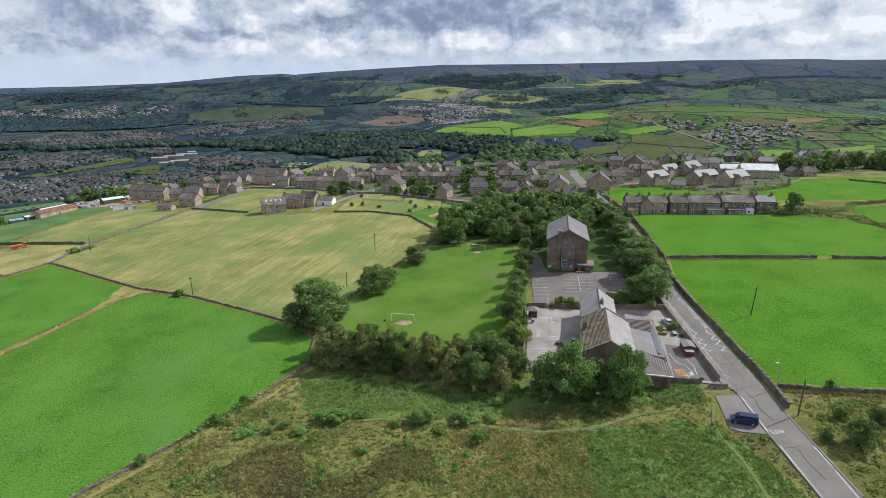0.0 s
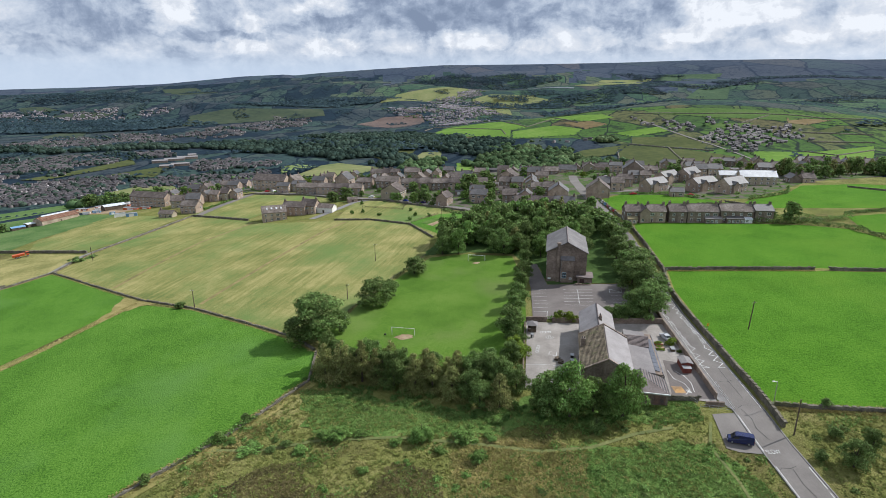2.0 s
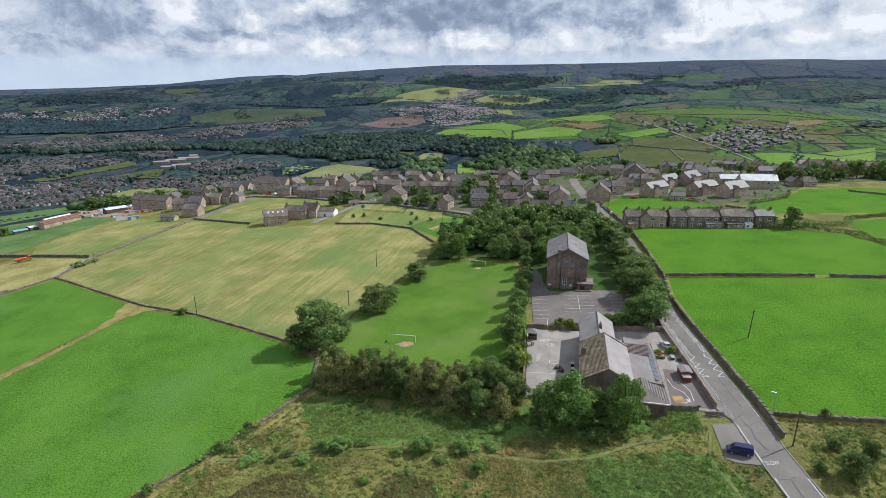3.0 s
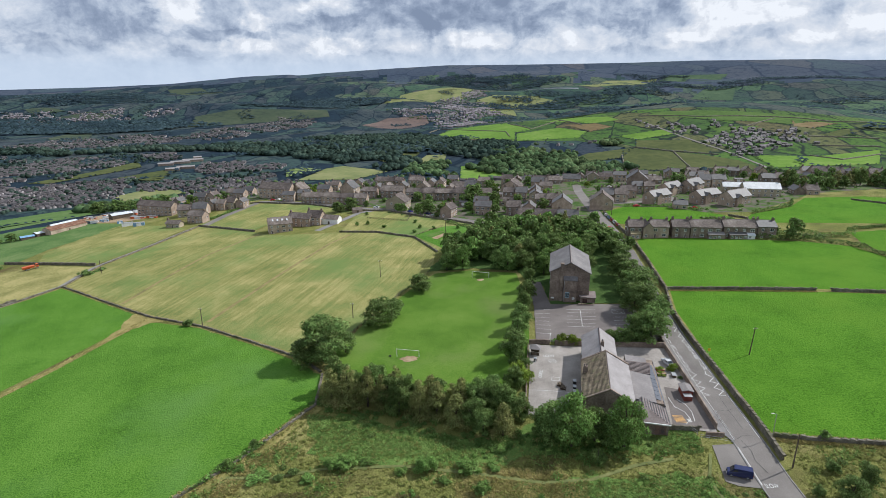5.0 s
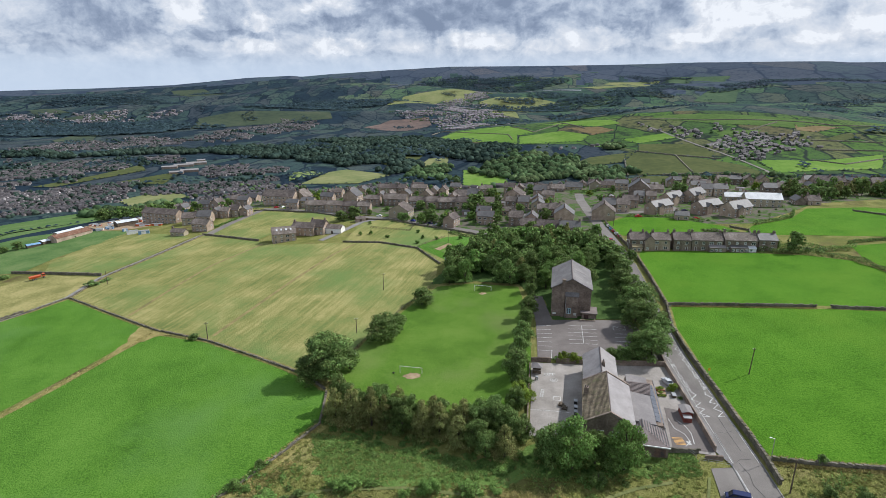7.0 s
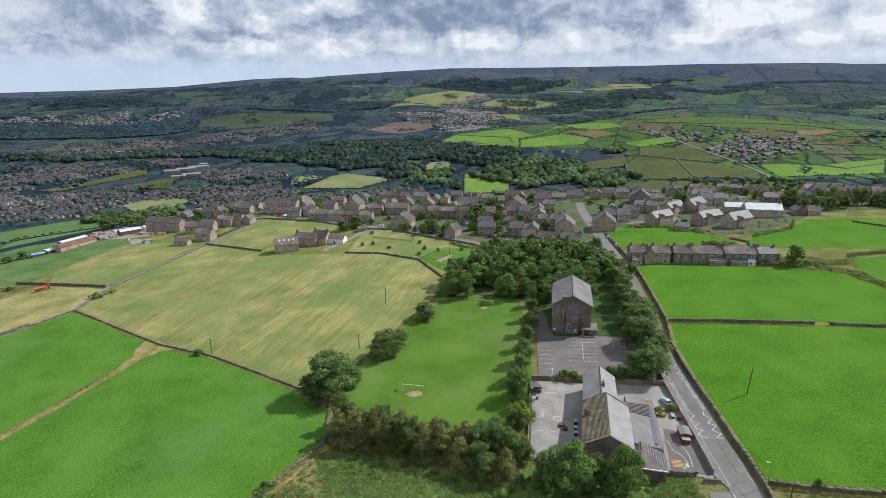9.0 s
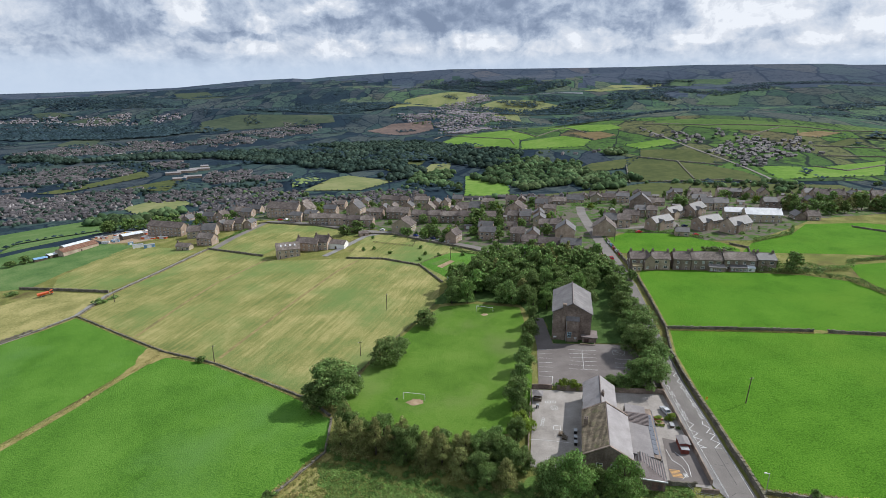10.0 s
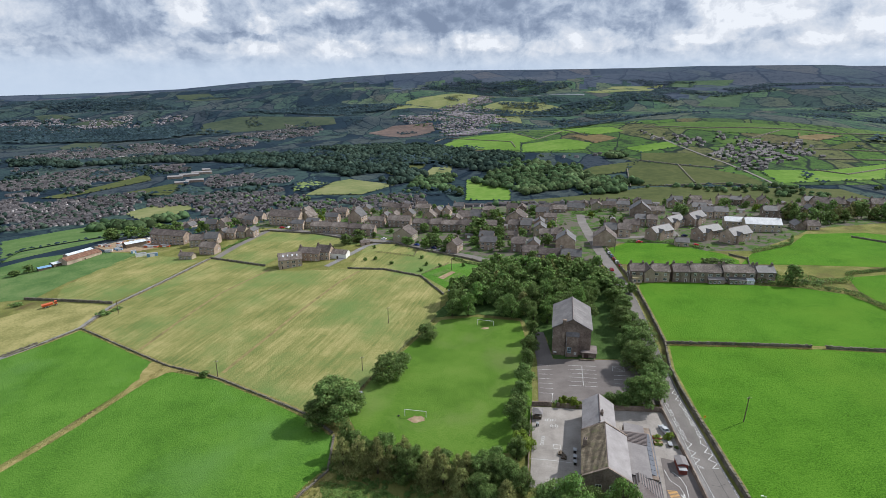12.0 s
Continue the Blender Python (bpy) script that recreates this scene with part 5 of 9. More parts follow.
village(MID, ["stone_pale", "stone", "stone", "stone", "stone", "stone"], ["roof", "roof", "roof_dark"], "stone village house with a slate roof and garden", "village houses")
village(TERRACE_MID, ["stone_dark", "stone"], ["roof"], "dark stone terraced house behind the street", "back terrace", split=False)
village(CENTRE, ["stone", "stone_dark", "stone"], ["roof", "roof", "roof_dark"], "stone cottage with a slate roof in the village centre", "village houses")
village(EAST, ["stone", "stone_dark", "stone"], ["roof", "roof_dark", "roof"], "stone house with a slate roof at the east end", "east village houses")
village(ESTATE[:5], ["stone"], ["roof_dark"], "newer stone house with a dark slate roof and front gable", "estate houses", front_gable=True, split=False)
village(ESTATE[5:7], ["stone"], ["roof_dark"], "stone outbuilding with a dark roof", "estate houses")
# two roofs with the sun's glint put into the slate colour
village(ESTATE[7:9], ["stone_pale"], ["roof_glint"], "pale stone house with sun glint put into its roof colour", "estate houses", split=False)
village(ESTATE[9:], ["stone"], ["roof"], "stone bungalow with a slate roof", "estate houses")
barn = house("barn", -103.5, 327.5, 22, 14, 9.5, 2, "stone", "roof", "converted stone barn with rooflights in its slate roof", "barn", 0)
for k in range(4):
    part("rooflight", block(-0.45, 0.45, -0.7, 0.7, 0.0, 0.12, 0.02), M["pale_glaze"], barn, "pale rooflight").matrix_local = pose(-4.2 + 2.8 * k, -2.3, 8.9 - 2.3 * 0.68 + 0.42, 34.2, 0, 0)


# the terrace that backs on to the green field
TERRACE = [(94.6, 269.0, 7.2, "stone_dark", "roof", 0.62), (105.9, 267.6, 8.6, "stone", "roof", 0.60), (116.0, 266.6, 8.2, "stone_dark", "roof", 0.66), (127.8, 265.4, 14.6, "stone_dark", "roof", 0.66), (143.4, 263.6, 15.2, "stone_dark", "roof", 0.64), (155.6, 262.0, 8.4, "stone_dark", "roof_dark", 0.54)]
for x, y, w, wall, roof, pitch in TERRACE:
    house("terraced_house", x, y, -6, w, 8.5, 2, wall, roof, "dark stone terraced house with pale window frames", "house", 2, pitch, "field terrace", 3.4)


def lean_to(x, y, w, d, high, wall, roof, label):
    top = new("lean_to")
    top.matrix_world = pose(x, y, drop(x, y) - 0.1, 0, 0, -6)
    part("wall", block(-w / 2, w / 2, -d / 2, d / 2, -1, high - 0.5), wall, top)
    bm = bmesh.new()
    prism(bm, [(-d / 2 - 0.25, high - 0.55), (d / 2, high + 0.35), (d / 2, high + 0.5), (-d / 2 - 0.25, high - 0.4)], -w / 2 - 0.2, w / 2 + 0.2)
    part("roof", finish(bm), roof, top)
    for k in range(int(w / 2)):
        opening("window", "pane", WIN, top, pose(-w / 2 + 1.1 + 2 * k, -d / 2, 1.1))
    tagged(top, label, "extension")


lean_to(93.6, 263.6, 4.6, 2.4, 2.9, M["stone"], M["ochre_felt"], "lean-to with a faded ochre roof behind a terrace")
lean_to(131.6, 259.8, 7.6, 2.6, 2.9, M["stone_dark"], M["felt"], "grey-roofed lean-to behind a terraced house")
lean_to(141.6, 258.6, 8.0, 2.4, 2.8, M["stone_dark"], M["roof_dark"], "dark-roofed lean-to behind a terraced house")
lean_to(147.6, 258.0, 3.4, 2.4, 2.4, M["frame"], M["pale_glaze"], "white conservatory behind a terraced house")
house("cross_gable", 100.0, 267.2, 84, 9.4, 4.8, 2, "stone", "roof", "narrow stone cross-gabled house end in the terrace", "house", 0, 0.9, "field terrace", 4.0)


# ---- trees ----
def crown_mesh(seed, style, leaves, leaf):
    """A crown of many small leaf sprays on lobes of uneven size, one metre high and about one wide."""
    rng = np.random.default_rng(seed)
    lobes = []
    if style == "larch":
        for k in range(64):
            h = rng.uniform(0.06, 0.98) ** 0.9
            rad = 0.47 * (1 - h) ** 0.75 + 0.03
            a = k * 2.4 + rng.uniform(-0.4, 0.4)
            reach = rad * rng.uniform(0.35, 0.95)
            lobes.append((reach * math.cos(a), reach * math.sin(a), h - 0.05 * reach, 0.05 + 0.16 * rad + 0.08 * (1 - h), 0.045 + 0.02 * (1 - h)))
    elif style == "bush":
        for k in range(18):
            a, q = rng.uniform(0, 6.283), rng.uniform(0, 0.38)
            lobes.append((q * math.cos(a), q * math.sin(a), rng.uniform(0.18, 0.66) * (1.1 - q), rng.uniform(0.10, 0.21), rng.uniform(0.14, 0.28)))
    else:
        for k in range(46):
            a, h = k * 2.4 + rng.uniform(-0.5, 0.5), rng.uniform(0.12, 0.9)
            q = rng.uniform(0.12, 0.43) * (1.0 - (abs(h - 0.42) * 1.55) ** 2)
            size = rng.uniform(0.085, 0.185)
            lobes.append((q * math.cos(a), q * math.sin(a), h, size, size * rng.uniform(0.55, 0.8)))
    lobes = np.array(lobes)
    share_of = lobes[:, 3] ** 1.6
    which = rng.choice(len(lobes), leaves, p=share_of / share_of.sum())
    d = rng.normal(size=(leaves, 3))
    d /= np.linalg.norm(d, axis=1)[:, None]
    d[:, 2] = np.where(d[:, 2] < -0.45, -d[:, 2], d[:, 2])
    p = d * rng.uniform(0.6, 1.12, (leaves, 1)) * lobes[which][:, [3, 3, 4]] + lobes[which, :3]
    nrm = d * 0.9 + np.array([0, 0, 0.35]) + rng.normal(scale=0.5, size=(leaves, 3))
    nrm /= np.linalg.norm(nrm, axis=1)[:, None]
    t = np.cross(nrm, rng.normal(size=(leaves, 3)))
    t /= np.linalg.norm(t, axis=1)[:, None]
    b = np.cross(nrm, t)
    s = rng.uniform(0.55, 1.35, (leaves, 1)) * leaf
    tri = np.stack([p - t * s - b * s * 0.5, p + t * s - b * s * 0.5, p + b * s * 1.1], 1)
    return tri.reshape(-1, 3), np.arange(3 * leaves).reshape(-1, 3).tolist()


def trunk_mesh(seed, high, wide):
    rng = random.Random(seed)
    bm = bmesh.new()

    def limb(a, b, r0, r1):
        a, b = Vector(a), Vector(b)
        q = (b - a).to_track_quat("Z", "Y").to_matrix().to_4x4()
        bmesh.ops.create_cone(bm, cap_ends=True, segments=7, radius1=r0, radius2=r1, depth=(b - a).length, matrix=Matrix.Translation((a + b) / 2) @ q)

    r = 0.022 * high + 0.05
    limb((0, 0, -0.5), (0, 0, high * 0.45), r, r * 0.7)
    limb((0, 0, high * 0.43), (0.03 * wide, 0.02 * wide, high * 0.85), r * 0.7, r * 0.15)
    for k in range(4):
        a = k * 1.6 + rng.uniform(-0.4, 0.4)
        z = high * rng.uniform(0.25, 0.45)
        limb((0, 0, z), (math.cos(a) * wide * 0.32, math.sin(a) * wide * 0.32, z + high * 0.28), r * 0.45, r * 0.1)
    return bm


TREE_STYLES = {"r": ("round", "leaf_dark"), "g": ("round", "leaf_green"), "l": ("larch", "leaf_larch"), "y": ("bush", "leaf_yellow"), "b": ("bush", "leaf_dark"), "h": ("bush", "leaf_green")}
TREE_LABELS = {"r": "dark green broad-leaved tree in full leaf", "g": "fresh green broad-leaved tree in full leaf", "l": "olive-brown larch with drooping branches", "y": "bright yellow-green leafy shrub", "b": "dense dark green leafy bush", "h": "low green bramble and gorse bush"}
CROWNS = {}


def tree(x, y, wide, high, kind, group, label="", category=""):
    """Crowns come in a few sizes; each tree takes the nearest and turns it."""
    small = high < 4.6 and kind in "rg"
    k2 = {"r": "b", "g": "h"}.get(kind, kind) if small else kind
    rng = random.Random(int(x * 13 + y * 71))
    wq, hq = max(1.0, round(wide / 1.5) * 1.5), max(1.0, round(high / 1.5) * 1.5)
    far_off = y > 245
    key = (k2, wq, hq, rng.randrange(2), far_off)
    if key not in CROWNS:
        style, mt = TREE_STYLES[k2]
        count = 720 if far_off else (1900 if hq < 4 else (9500 if wq > 12 else 6400))
        v, faces = crown_mesh(int(wq * 31 + hq * 17 + key[3] * 7 + ord(k2)), style, count, (1.45 if k2 == "l" else 1.7) / math.sqrt(count))
        v = v * np.array([wq * 1.05, wq * 1.05, hq])
        me = bpy.data.meshes.new("crown")
        me.from_pydata(v.tolist(), [], faces)
        me.materials.append(M[mt])
        bm = trunk_mesh(len(CROWNS), hq, wq)
        tk = bpy.data.meshes.new("trunk")
        bm.to_mesh(tk)
        bm.free()
        tk.materials.append(M["bark"])
        CROWNS[key] = (me, tk)
    me, tk = CROWNS[key]
    bushy = k2 in "byh"
    top = new("bush" if bushy else "tree")
    top.matrix_world = pose(x, y, drop(x, y) - (0.1 if bushy else 0.0), 0, 0, rng.uniform(0, 360))
    share("trunk", tk, top)
    share("crown", me, top)
    tagged(top, label or TREE_LABELS[k2], category or ("bush" if bushy else "tree"), group)
    return top


PITCH_TREES = [
    (-39.5, 157.1, 15.9, 14.8, "r"),
    (-44.3, 155.0, 10.5, 9.4, "r"),
    (-33.4, 162.4, 7.3, 7.8, "r"),
    (-24.9, 182.5, 10.1, 11.2, "r"),
    (-20.0, 189.9, 6.3, 7.8, "r"),
    (-11.8, 214.4, 9.3, 8.0, "r"),
]
ROW_TREES = [
    (-32.0, 133.3, 6.9, 11.2, "l"),
    (-27.0, 131.2, 7.5, 12.6, "l"),
    (-21.6, 130.5, 7.2, 11.6, "l"),
    (-17.6, 128.6, 5.9, 10.8, "l"),
    (-12.7, 126.5, 7.0, 10.3, "r"),
    (-7.0, 123.9, 6.3, 10.2, "l"),
    (-2.7, 123.9, 6.3, 10.8, "l"),
    (2.2, 120.1, 6.1, 9.0, "l"),
    (7.0, 117.6, 6.6, 9.4, "r"),
    (11.9, 127.8, 6.7, 9.1, "r"),
    (14.9, 121.8, 6.5, 9.1, "r"),
    (13.5, 114.4, 6.7, 8.3, "l"),
    (18.2, 120.1, 5.6, 8.2, "r"),
    (8.8, 114.9, 5.4, 7.2, "r"),
    (18.3, 133.0, 5.5, 7.3, "r"),
    (20.7, 136.9, 6.2, 7.0, "y"),
]
HEDGE_TREES = [
    (35.1, 220.3, 5.7, 8.7, "r"),
    (32.7, 207.1, 5.8, 8.7, "r"),
    (30.0, 194.2, 6.3, 9.1, "r"),
    (27.6, 182.7, 6.0, 8.6, "r"),
    (25.0, 171.5, 6.1, 9.0, "r"),
    (22.5, 160.2, 7.1, 9.6, "r"),
    (20.4, 150.2, 7.4, 10.0, "r"),
    (21.0, 143.4, 4.9, 6.3, "r"),
]
SCHOOL_TREES = [
    (24.4, 111.0, 7.4, 10.4, "r"),
    (28.9, 109.0, 9.8, 13.4, "g"),
    (34.6, 110.4, 5.4, 8.6, "r"),
    (40.6, 107.8, 8.6, 12.8, "g"),
    (44.2, 110.6, 4.6, 7.6, "r"),
    (22.6, 113.4, 6.0, 7.8, "r"),
    (33.4, 103.0, 4.1, 4.5, "r"),
    (37.6, 108.3, 5.1, 7.5, "r"),
]
CARPARK_BUSHES = [
    (36.3, 158.2, 3.9, 4.2, "y"),
    (39.3, 157.7, 4.2, 4.2, "y"),
    (41.6, 157.0, 3.1, 3.0, "y"),
    (51.7, 157.2, 5.2, 4.9, "r"),
    (54.9, 156.3, 5.9, 5.6, "r"),
    (58.7, 156.2, 5.9, 5.6, "r"),
]
ROAD_TREES = [
    (63.6, 156.4, 9.7, 12.0, "r"),
    (60.7, 159.0, 7.8, 9.5, "r"),
    (69.3, 167.1, 8.1, 9.9, "r"),
    (68.3, 175.0, 10.0, 11.6, "r"),
    (66.4, 180.8, 9.1, 10.6, "r"),
    (72.2, 191.9, 9.6, 10.8, "r"),
    (68.8, 195.8, 8.5, 9.6, "r"),
    (73.3, 206.9, 9.4, 10.6, "r"),
    (70.8, 213.4, 8.7, 9.9, "r"),
    (75.2, 224.9, 8.7, 9.9, "r"),
    (73.6, 234.3, 9.0, 10.2, "r"),
    (78.1, 246.2, 8.9, 9.6, "r"),
    (74.8, 251.2, 9.1, 9.8, "r"),
    (76.1, 262.1, 8.3, 9.6, "r"),
    (85.7, 248.8, 4.8, 6.3, "r"),
]
TERRACE_TREES = [
    (166.2, 255.3, 8.6, 10.4, "r"),
    (159.7, 260.2, 6.0, 6.5, "r"),
    (154.8, 263.8, 5.0, 6.0, "r"),
    (142.2, 287.3, 10.3, 5.2, "r"),
    (148.9, 285.8, 8.4, 5.2, "g"),
    (173.5, 256.3, 6.0, 3.5, "r"),
    (178.1, 253.0, 5.9, 2.9, "r"),
    (149.2, 261.1, 4.4, 4.7, "r"),
    (85.2, 106.9, 3.2, 2.9, "r"),
    (80.7, 96.9, 2.5, 3.2, "r"),
    (78.4, 88.3, 5.3, 6.4, "r"),
    (83.7, 91.2, 4.4, 5.9, "r"),
    (73.6, 90.4, 2.6, 3.0, "r"),
]
FIELD_BUSHES = [
    (-98.4, 191.0, 3.4, 3.2, "r"),
    (-62.1, 95.7, 2.8, 2.8, "r"),
    (-51.7, 108.1, 3.9, 2.8, "g"),
    (-48.4, 107.3, 3.3, 2.2, "g"),
    (-47.7, 115.1, 3.0, 2.9, "r"),
    (-34.8, 105.1, 2.8, 2.2, "r"),
    (-37.7, 103.6, 3.0, 1.9, "r"),
]
MOOR_SHRUBS = [
    (-23.3, 106.7, 5.1, 3.0, "g"),
    (-27.0, 106.3, 4.5, 2.4, "g"),
    (-18.4, 107.7, 3.8, 1.9, "g"),
    (-4.8, 104.2, 5.0, 4.0, "g"),
    (4.4, 103.2, 4.7, 3.2, "g"),
    (7.1, 96.3, 3.9, 3.2, "g"),
    (-42.8, 104.1, 5.0, 2.1, "g"),
    (-10.3, 103.3, 2.5, 1.3, "g"),
    (-0.5, 99.8, 2.6, 1.3, "g"),
    (-16.6, 95.1, 2.8, 1.5, "g"),
    (10.5, 102.6, 3.2, 2.1, "g"),
    (-31.3, 102.9, 3.4, 1.9, "g"),
    (12.3, 108.7, 3.8, 1.9, "g"),
]
for rows, group in ((PITCH_TREES, "trees beside the playing field"), (ROW_TREES, "tree belt below the playing field"), (HEDGE_TREES, "trees between field and car park"), (SCHOOL_TREES, "trees behind the school"), (CARPARK_BUSHES, "car park shrubs"), (ROAD_TREES, "roadside trees"), (TERRACE_TREES, "trees by the fields"), (FIELD_BUSHES, "wall bushes"), (MOOR_SHRUBS, "moor shrubs")):
    for x, y, w, h, kind in rows:
        tree(x, y, w * (1.24 if rows is ROAD_TREES else 1.12), h, kind, group)

# a second line fills the belt below the playing field
belt = random.Random(8)
for k in range(17):
    t = (k + belt.uniform(0.2, 0.8)) / 17
    x, y = -33 + 50 * t, 137.5 - 17.5 * t + belt.uniform(-1.5, 3)
    tree(x, y, belt.uniform(6, 8.5), belt.uniform(7.5, 11), belt.choice("rlrrl"), "tree belt below the playing field")

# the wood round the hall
# grass sheet darkened in its colour where the trees give shade
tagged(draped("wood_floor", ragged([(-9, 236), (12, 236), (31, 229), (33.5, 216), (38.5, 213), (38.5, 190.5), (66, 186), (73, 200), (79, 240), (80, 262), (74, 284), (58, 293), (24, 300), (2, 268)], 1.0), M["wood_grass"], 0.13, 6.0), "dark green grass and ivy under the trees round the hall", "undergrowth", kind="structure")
WOOD = [(-9, 236), (10, 235), (31, 228), (36, 221), (44, 222), (60, 222), (70, 236), (76, 262), (74, 282), (60, 290), (40, 290), (24, 298), (4, 268)]
wood_rng = random.Random(5)
done = []
while len(done) < 92:
    x, y = wood_rng.uniform(-9, 78), wood_rng.uniform(221, 299)
    hit = False
    for k in range(len(WOOD)):
        (x0, y0), (x1, y1) = WOOD[k - 1], WOOD[k]
        if (y0 > y) != (y1 > y) and x < (x1 - x0) * (y - y0) / (y1 - y0) + x0:
            hit = not hit
    if not hit or any(math.hypot(x - a, y - b) < 4.0 for a, b in done):
        if wood_rng.random() > 0.0005:
            continue
        break
    done.append((x, y))
    h = wood_rng.uniform(8.5, 13.5)
    tree(x, y, wood_rng.uniform(7.5, 11), h, wood_rng.choice("rrrgrrgrrrrl"), "wood round the hall")


# ---- the valley, the hill and the moors ----
def bulk(name, verts, faces, material, label, category, smooth_faces=False):
    """One big mesh of many small pieces."""
    me = bpy.data.meshes.new(name)
    v, f = np.asarray(verts, np.float32), np.asarray(faces, np.int32)
    me.vertices.add(len(v))
    me.vertices.foreach_set("co", v.ravel())
    me.loops.add(f.size)
    me.loops.foreach_set("vertex_index", f.ravel())
    me.polygons.add(len(f))
    me.polygons.foreach_set("loop_start", np.arange(0, f.size, f.shape[1], dtype=np.int32))
    if smooth_faces:
        me.polygons.foreach_set("use_smooth", [True] * len(f))
    me.update(calc_edges=True)
    me.validate()
    for m in material if isinstance(material, (list, tuple)) else [material]:
        me.materials.append(m)
    return tagged(new(name, me), label, category, kind="stuff")


def inside(px, py, poly):
    hit = np.zeros(len(px), bool)
    for k in range(len(poly)):
        (x0, y0), (x1, y1) = poly[k - 1], poly[k]
        cross = (y0 > py) != (y1 > py)
        with np.errstate(divide="ignore", invalid="ignore"):
            hit ^= cross & (px < (x1 - x0) * (py - y0) / (y1 - y0 + 1e-9) + x0)
    return hit


def scatter(poly, each, rng):
    """Points spread over a polygon, one for each so many square metres."""
    xs, ys = [p[0] for p in poly], [p[1] for p in poly]
    n = int((max(xs) - min(xs)) * (max(ys) - min(ys)) / each)
    px, py = rng.uniform(min(xs), max(xs), n), rng.uniform(min(ys), max(ys), n)
    k = inside(px + 22 * np.sin(py / 31) + 14 * np.sin(px / 13 + py / 19), py + 26 * np.sin(px / 37) + 14 * np.cos(px / 17 - py / 23), poly)
    return px[k], py[k]


def dome():
    bm = bmesh.new()
    bmesh.ops.create_icosphere(bm, subdivisions=1, radius=1.0)
    bmesh.ops.delete(bm, geom=[v for v in bm.verts if v.co.z < -0.35], context="VERTS")
    bm.verts.index_update()
    v = np.array([q.co for q in bm.verts])
    f = np.array([[q.index for q in p.verts] for p in bm.faces])
    bm.free()
    return v, f


DOME_V, DOME_F = dome()


def copses(name, px, py, wide, high, material, label, rng):
    """Many rounded, ragged crowns in one mesh."""
    n = len(px)
    s = rng.uniform(0.65, 1.35, (n, 1, 1))
    rag = rng.uniform(0.72, 1.25, (n, len(DOME_V), 1))
    v = DOME_V[None] * rag * s * np.array([wide / 2, wide / 2, high * 0.62])
    v = v + np.stack([px, py, height(px, py) + high * 0.30], 1)[:, None, :]
    f = DOME_F[None] + (np.arange(n) * len(DOME_V))[:, None, None]
    return bulk(name, v.reshape(-1, 3), f.reshape(-1, 3), material, label, "trees")


def leafy(name, px, py, wide, high, material, label, rng, per=14):
    """Many rounded crowns, each a lobed core with loose leaf clumps over it, in one mesh of four-cornered faces."""
    n = len(px)
    s = rng.uniform(0.6, 1.35, (n, 1, 1))
    half = np.array([wide / 2, wide / 2, high * 0.55])
    foot = np.stack([px, py, height(px, py) + high * 0.36], 1)[:, None, :]
    ring, rows = 8, ((-0.3, 0.86), (0.12, 1.0), (0.55, 0.84), (0.88, 0.45), (1.0, 0.06))
    core = np.array([(r * math.cos(6.2832 * k / ring), r * math.sin(6.2832 * k / ring), z) for z, r in rows for k in range(ring)])
    quads = np.array([(j * ring + k, j * ring + (k + 1) % ring, (j + 1) * ring + (k + 1) % ring, (j + 1) * ring + k) for j in range(len(rows) - 1) for k in range(ring)])
    v = core[None] * rng.uniform(0.68, 1.12, (n, len(core), 1)) * s * half + foot
    f = (quads[None] + (np.arange(n) * len(core))[:, None, None]).reshape(-1, 4)
    d = rng.normal(size=(n, per, 3))
    d /= np.linalg.norm(d, axis=2)[..., None]
    d[..., 2] = np.abs(d[..., 2]) - 0.2
    c = (d * rng.uniform(0.85, 1.1, (n, per, 1)) * s * half + foot).reshape(-1, 3)
    nrm = d.reshape(-1, 3) + rng.normal(scale=0.35, size=(n * per, 3))
    nrm /= np.linalg.norm(nrm, axis=1)[:, None]
    t = np.cross(nrm, rng.normal(size=(n * per, 3)))
    t /= np.linalg.norm(t, axis=1)[:, None]
    b = np.cross(nrm, t)
    q = rng.uniform(0.08, 0.17, (n * per, 1)) * wide
    quad = np.stack([c - t * q, c + b * q * 0.8, c + t * q, c - b * q * 0.8], 1).reshape(-1, 3)
    f2 = np.arange(4 * n * per).reshape(-1, 4) + n * len(core)
    return bulk(name, np.concatenate([v.reshape(-1, 3), quad]), np.concatenate([f, f2]), material, label, "trees")


# darker, bluer copy of wood_mid with cloud shade and haze in its colour
M["wood_shaded"] = surface("cloud_shaded_woodland", [(0.025, 0.043, 0.038), (0.044, 0.070, 0.054), (0.075, 0.107, 0.076)], 0.012, 0.1, island=0.5, bump=0.0, thin=0.3, gloss=0.03)
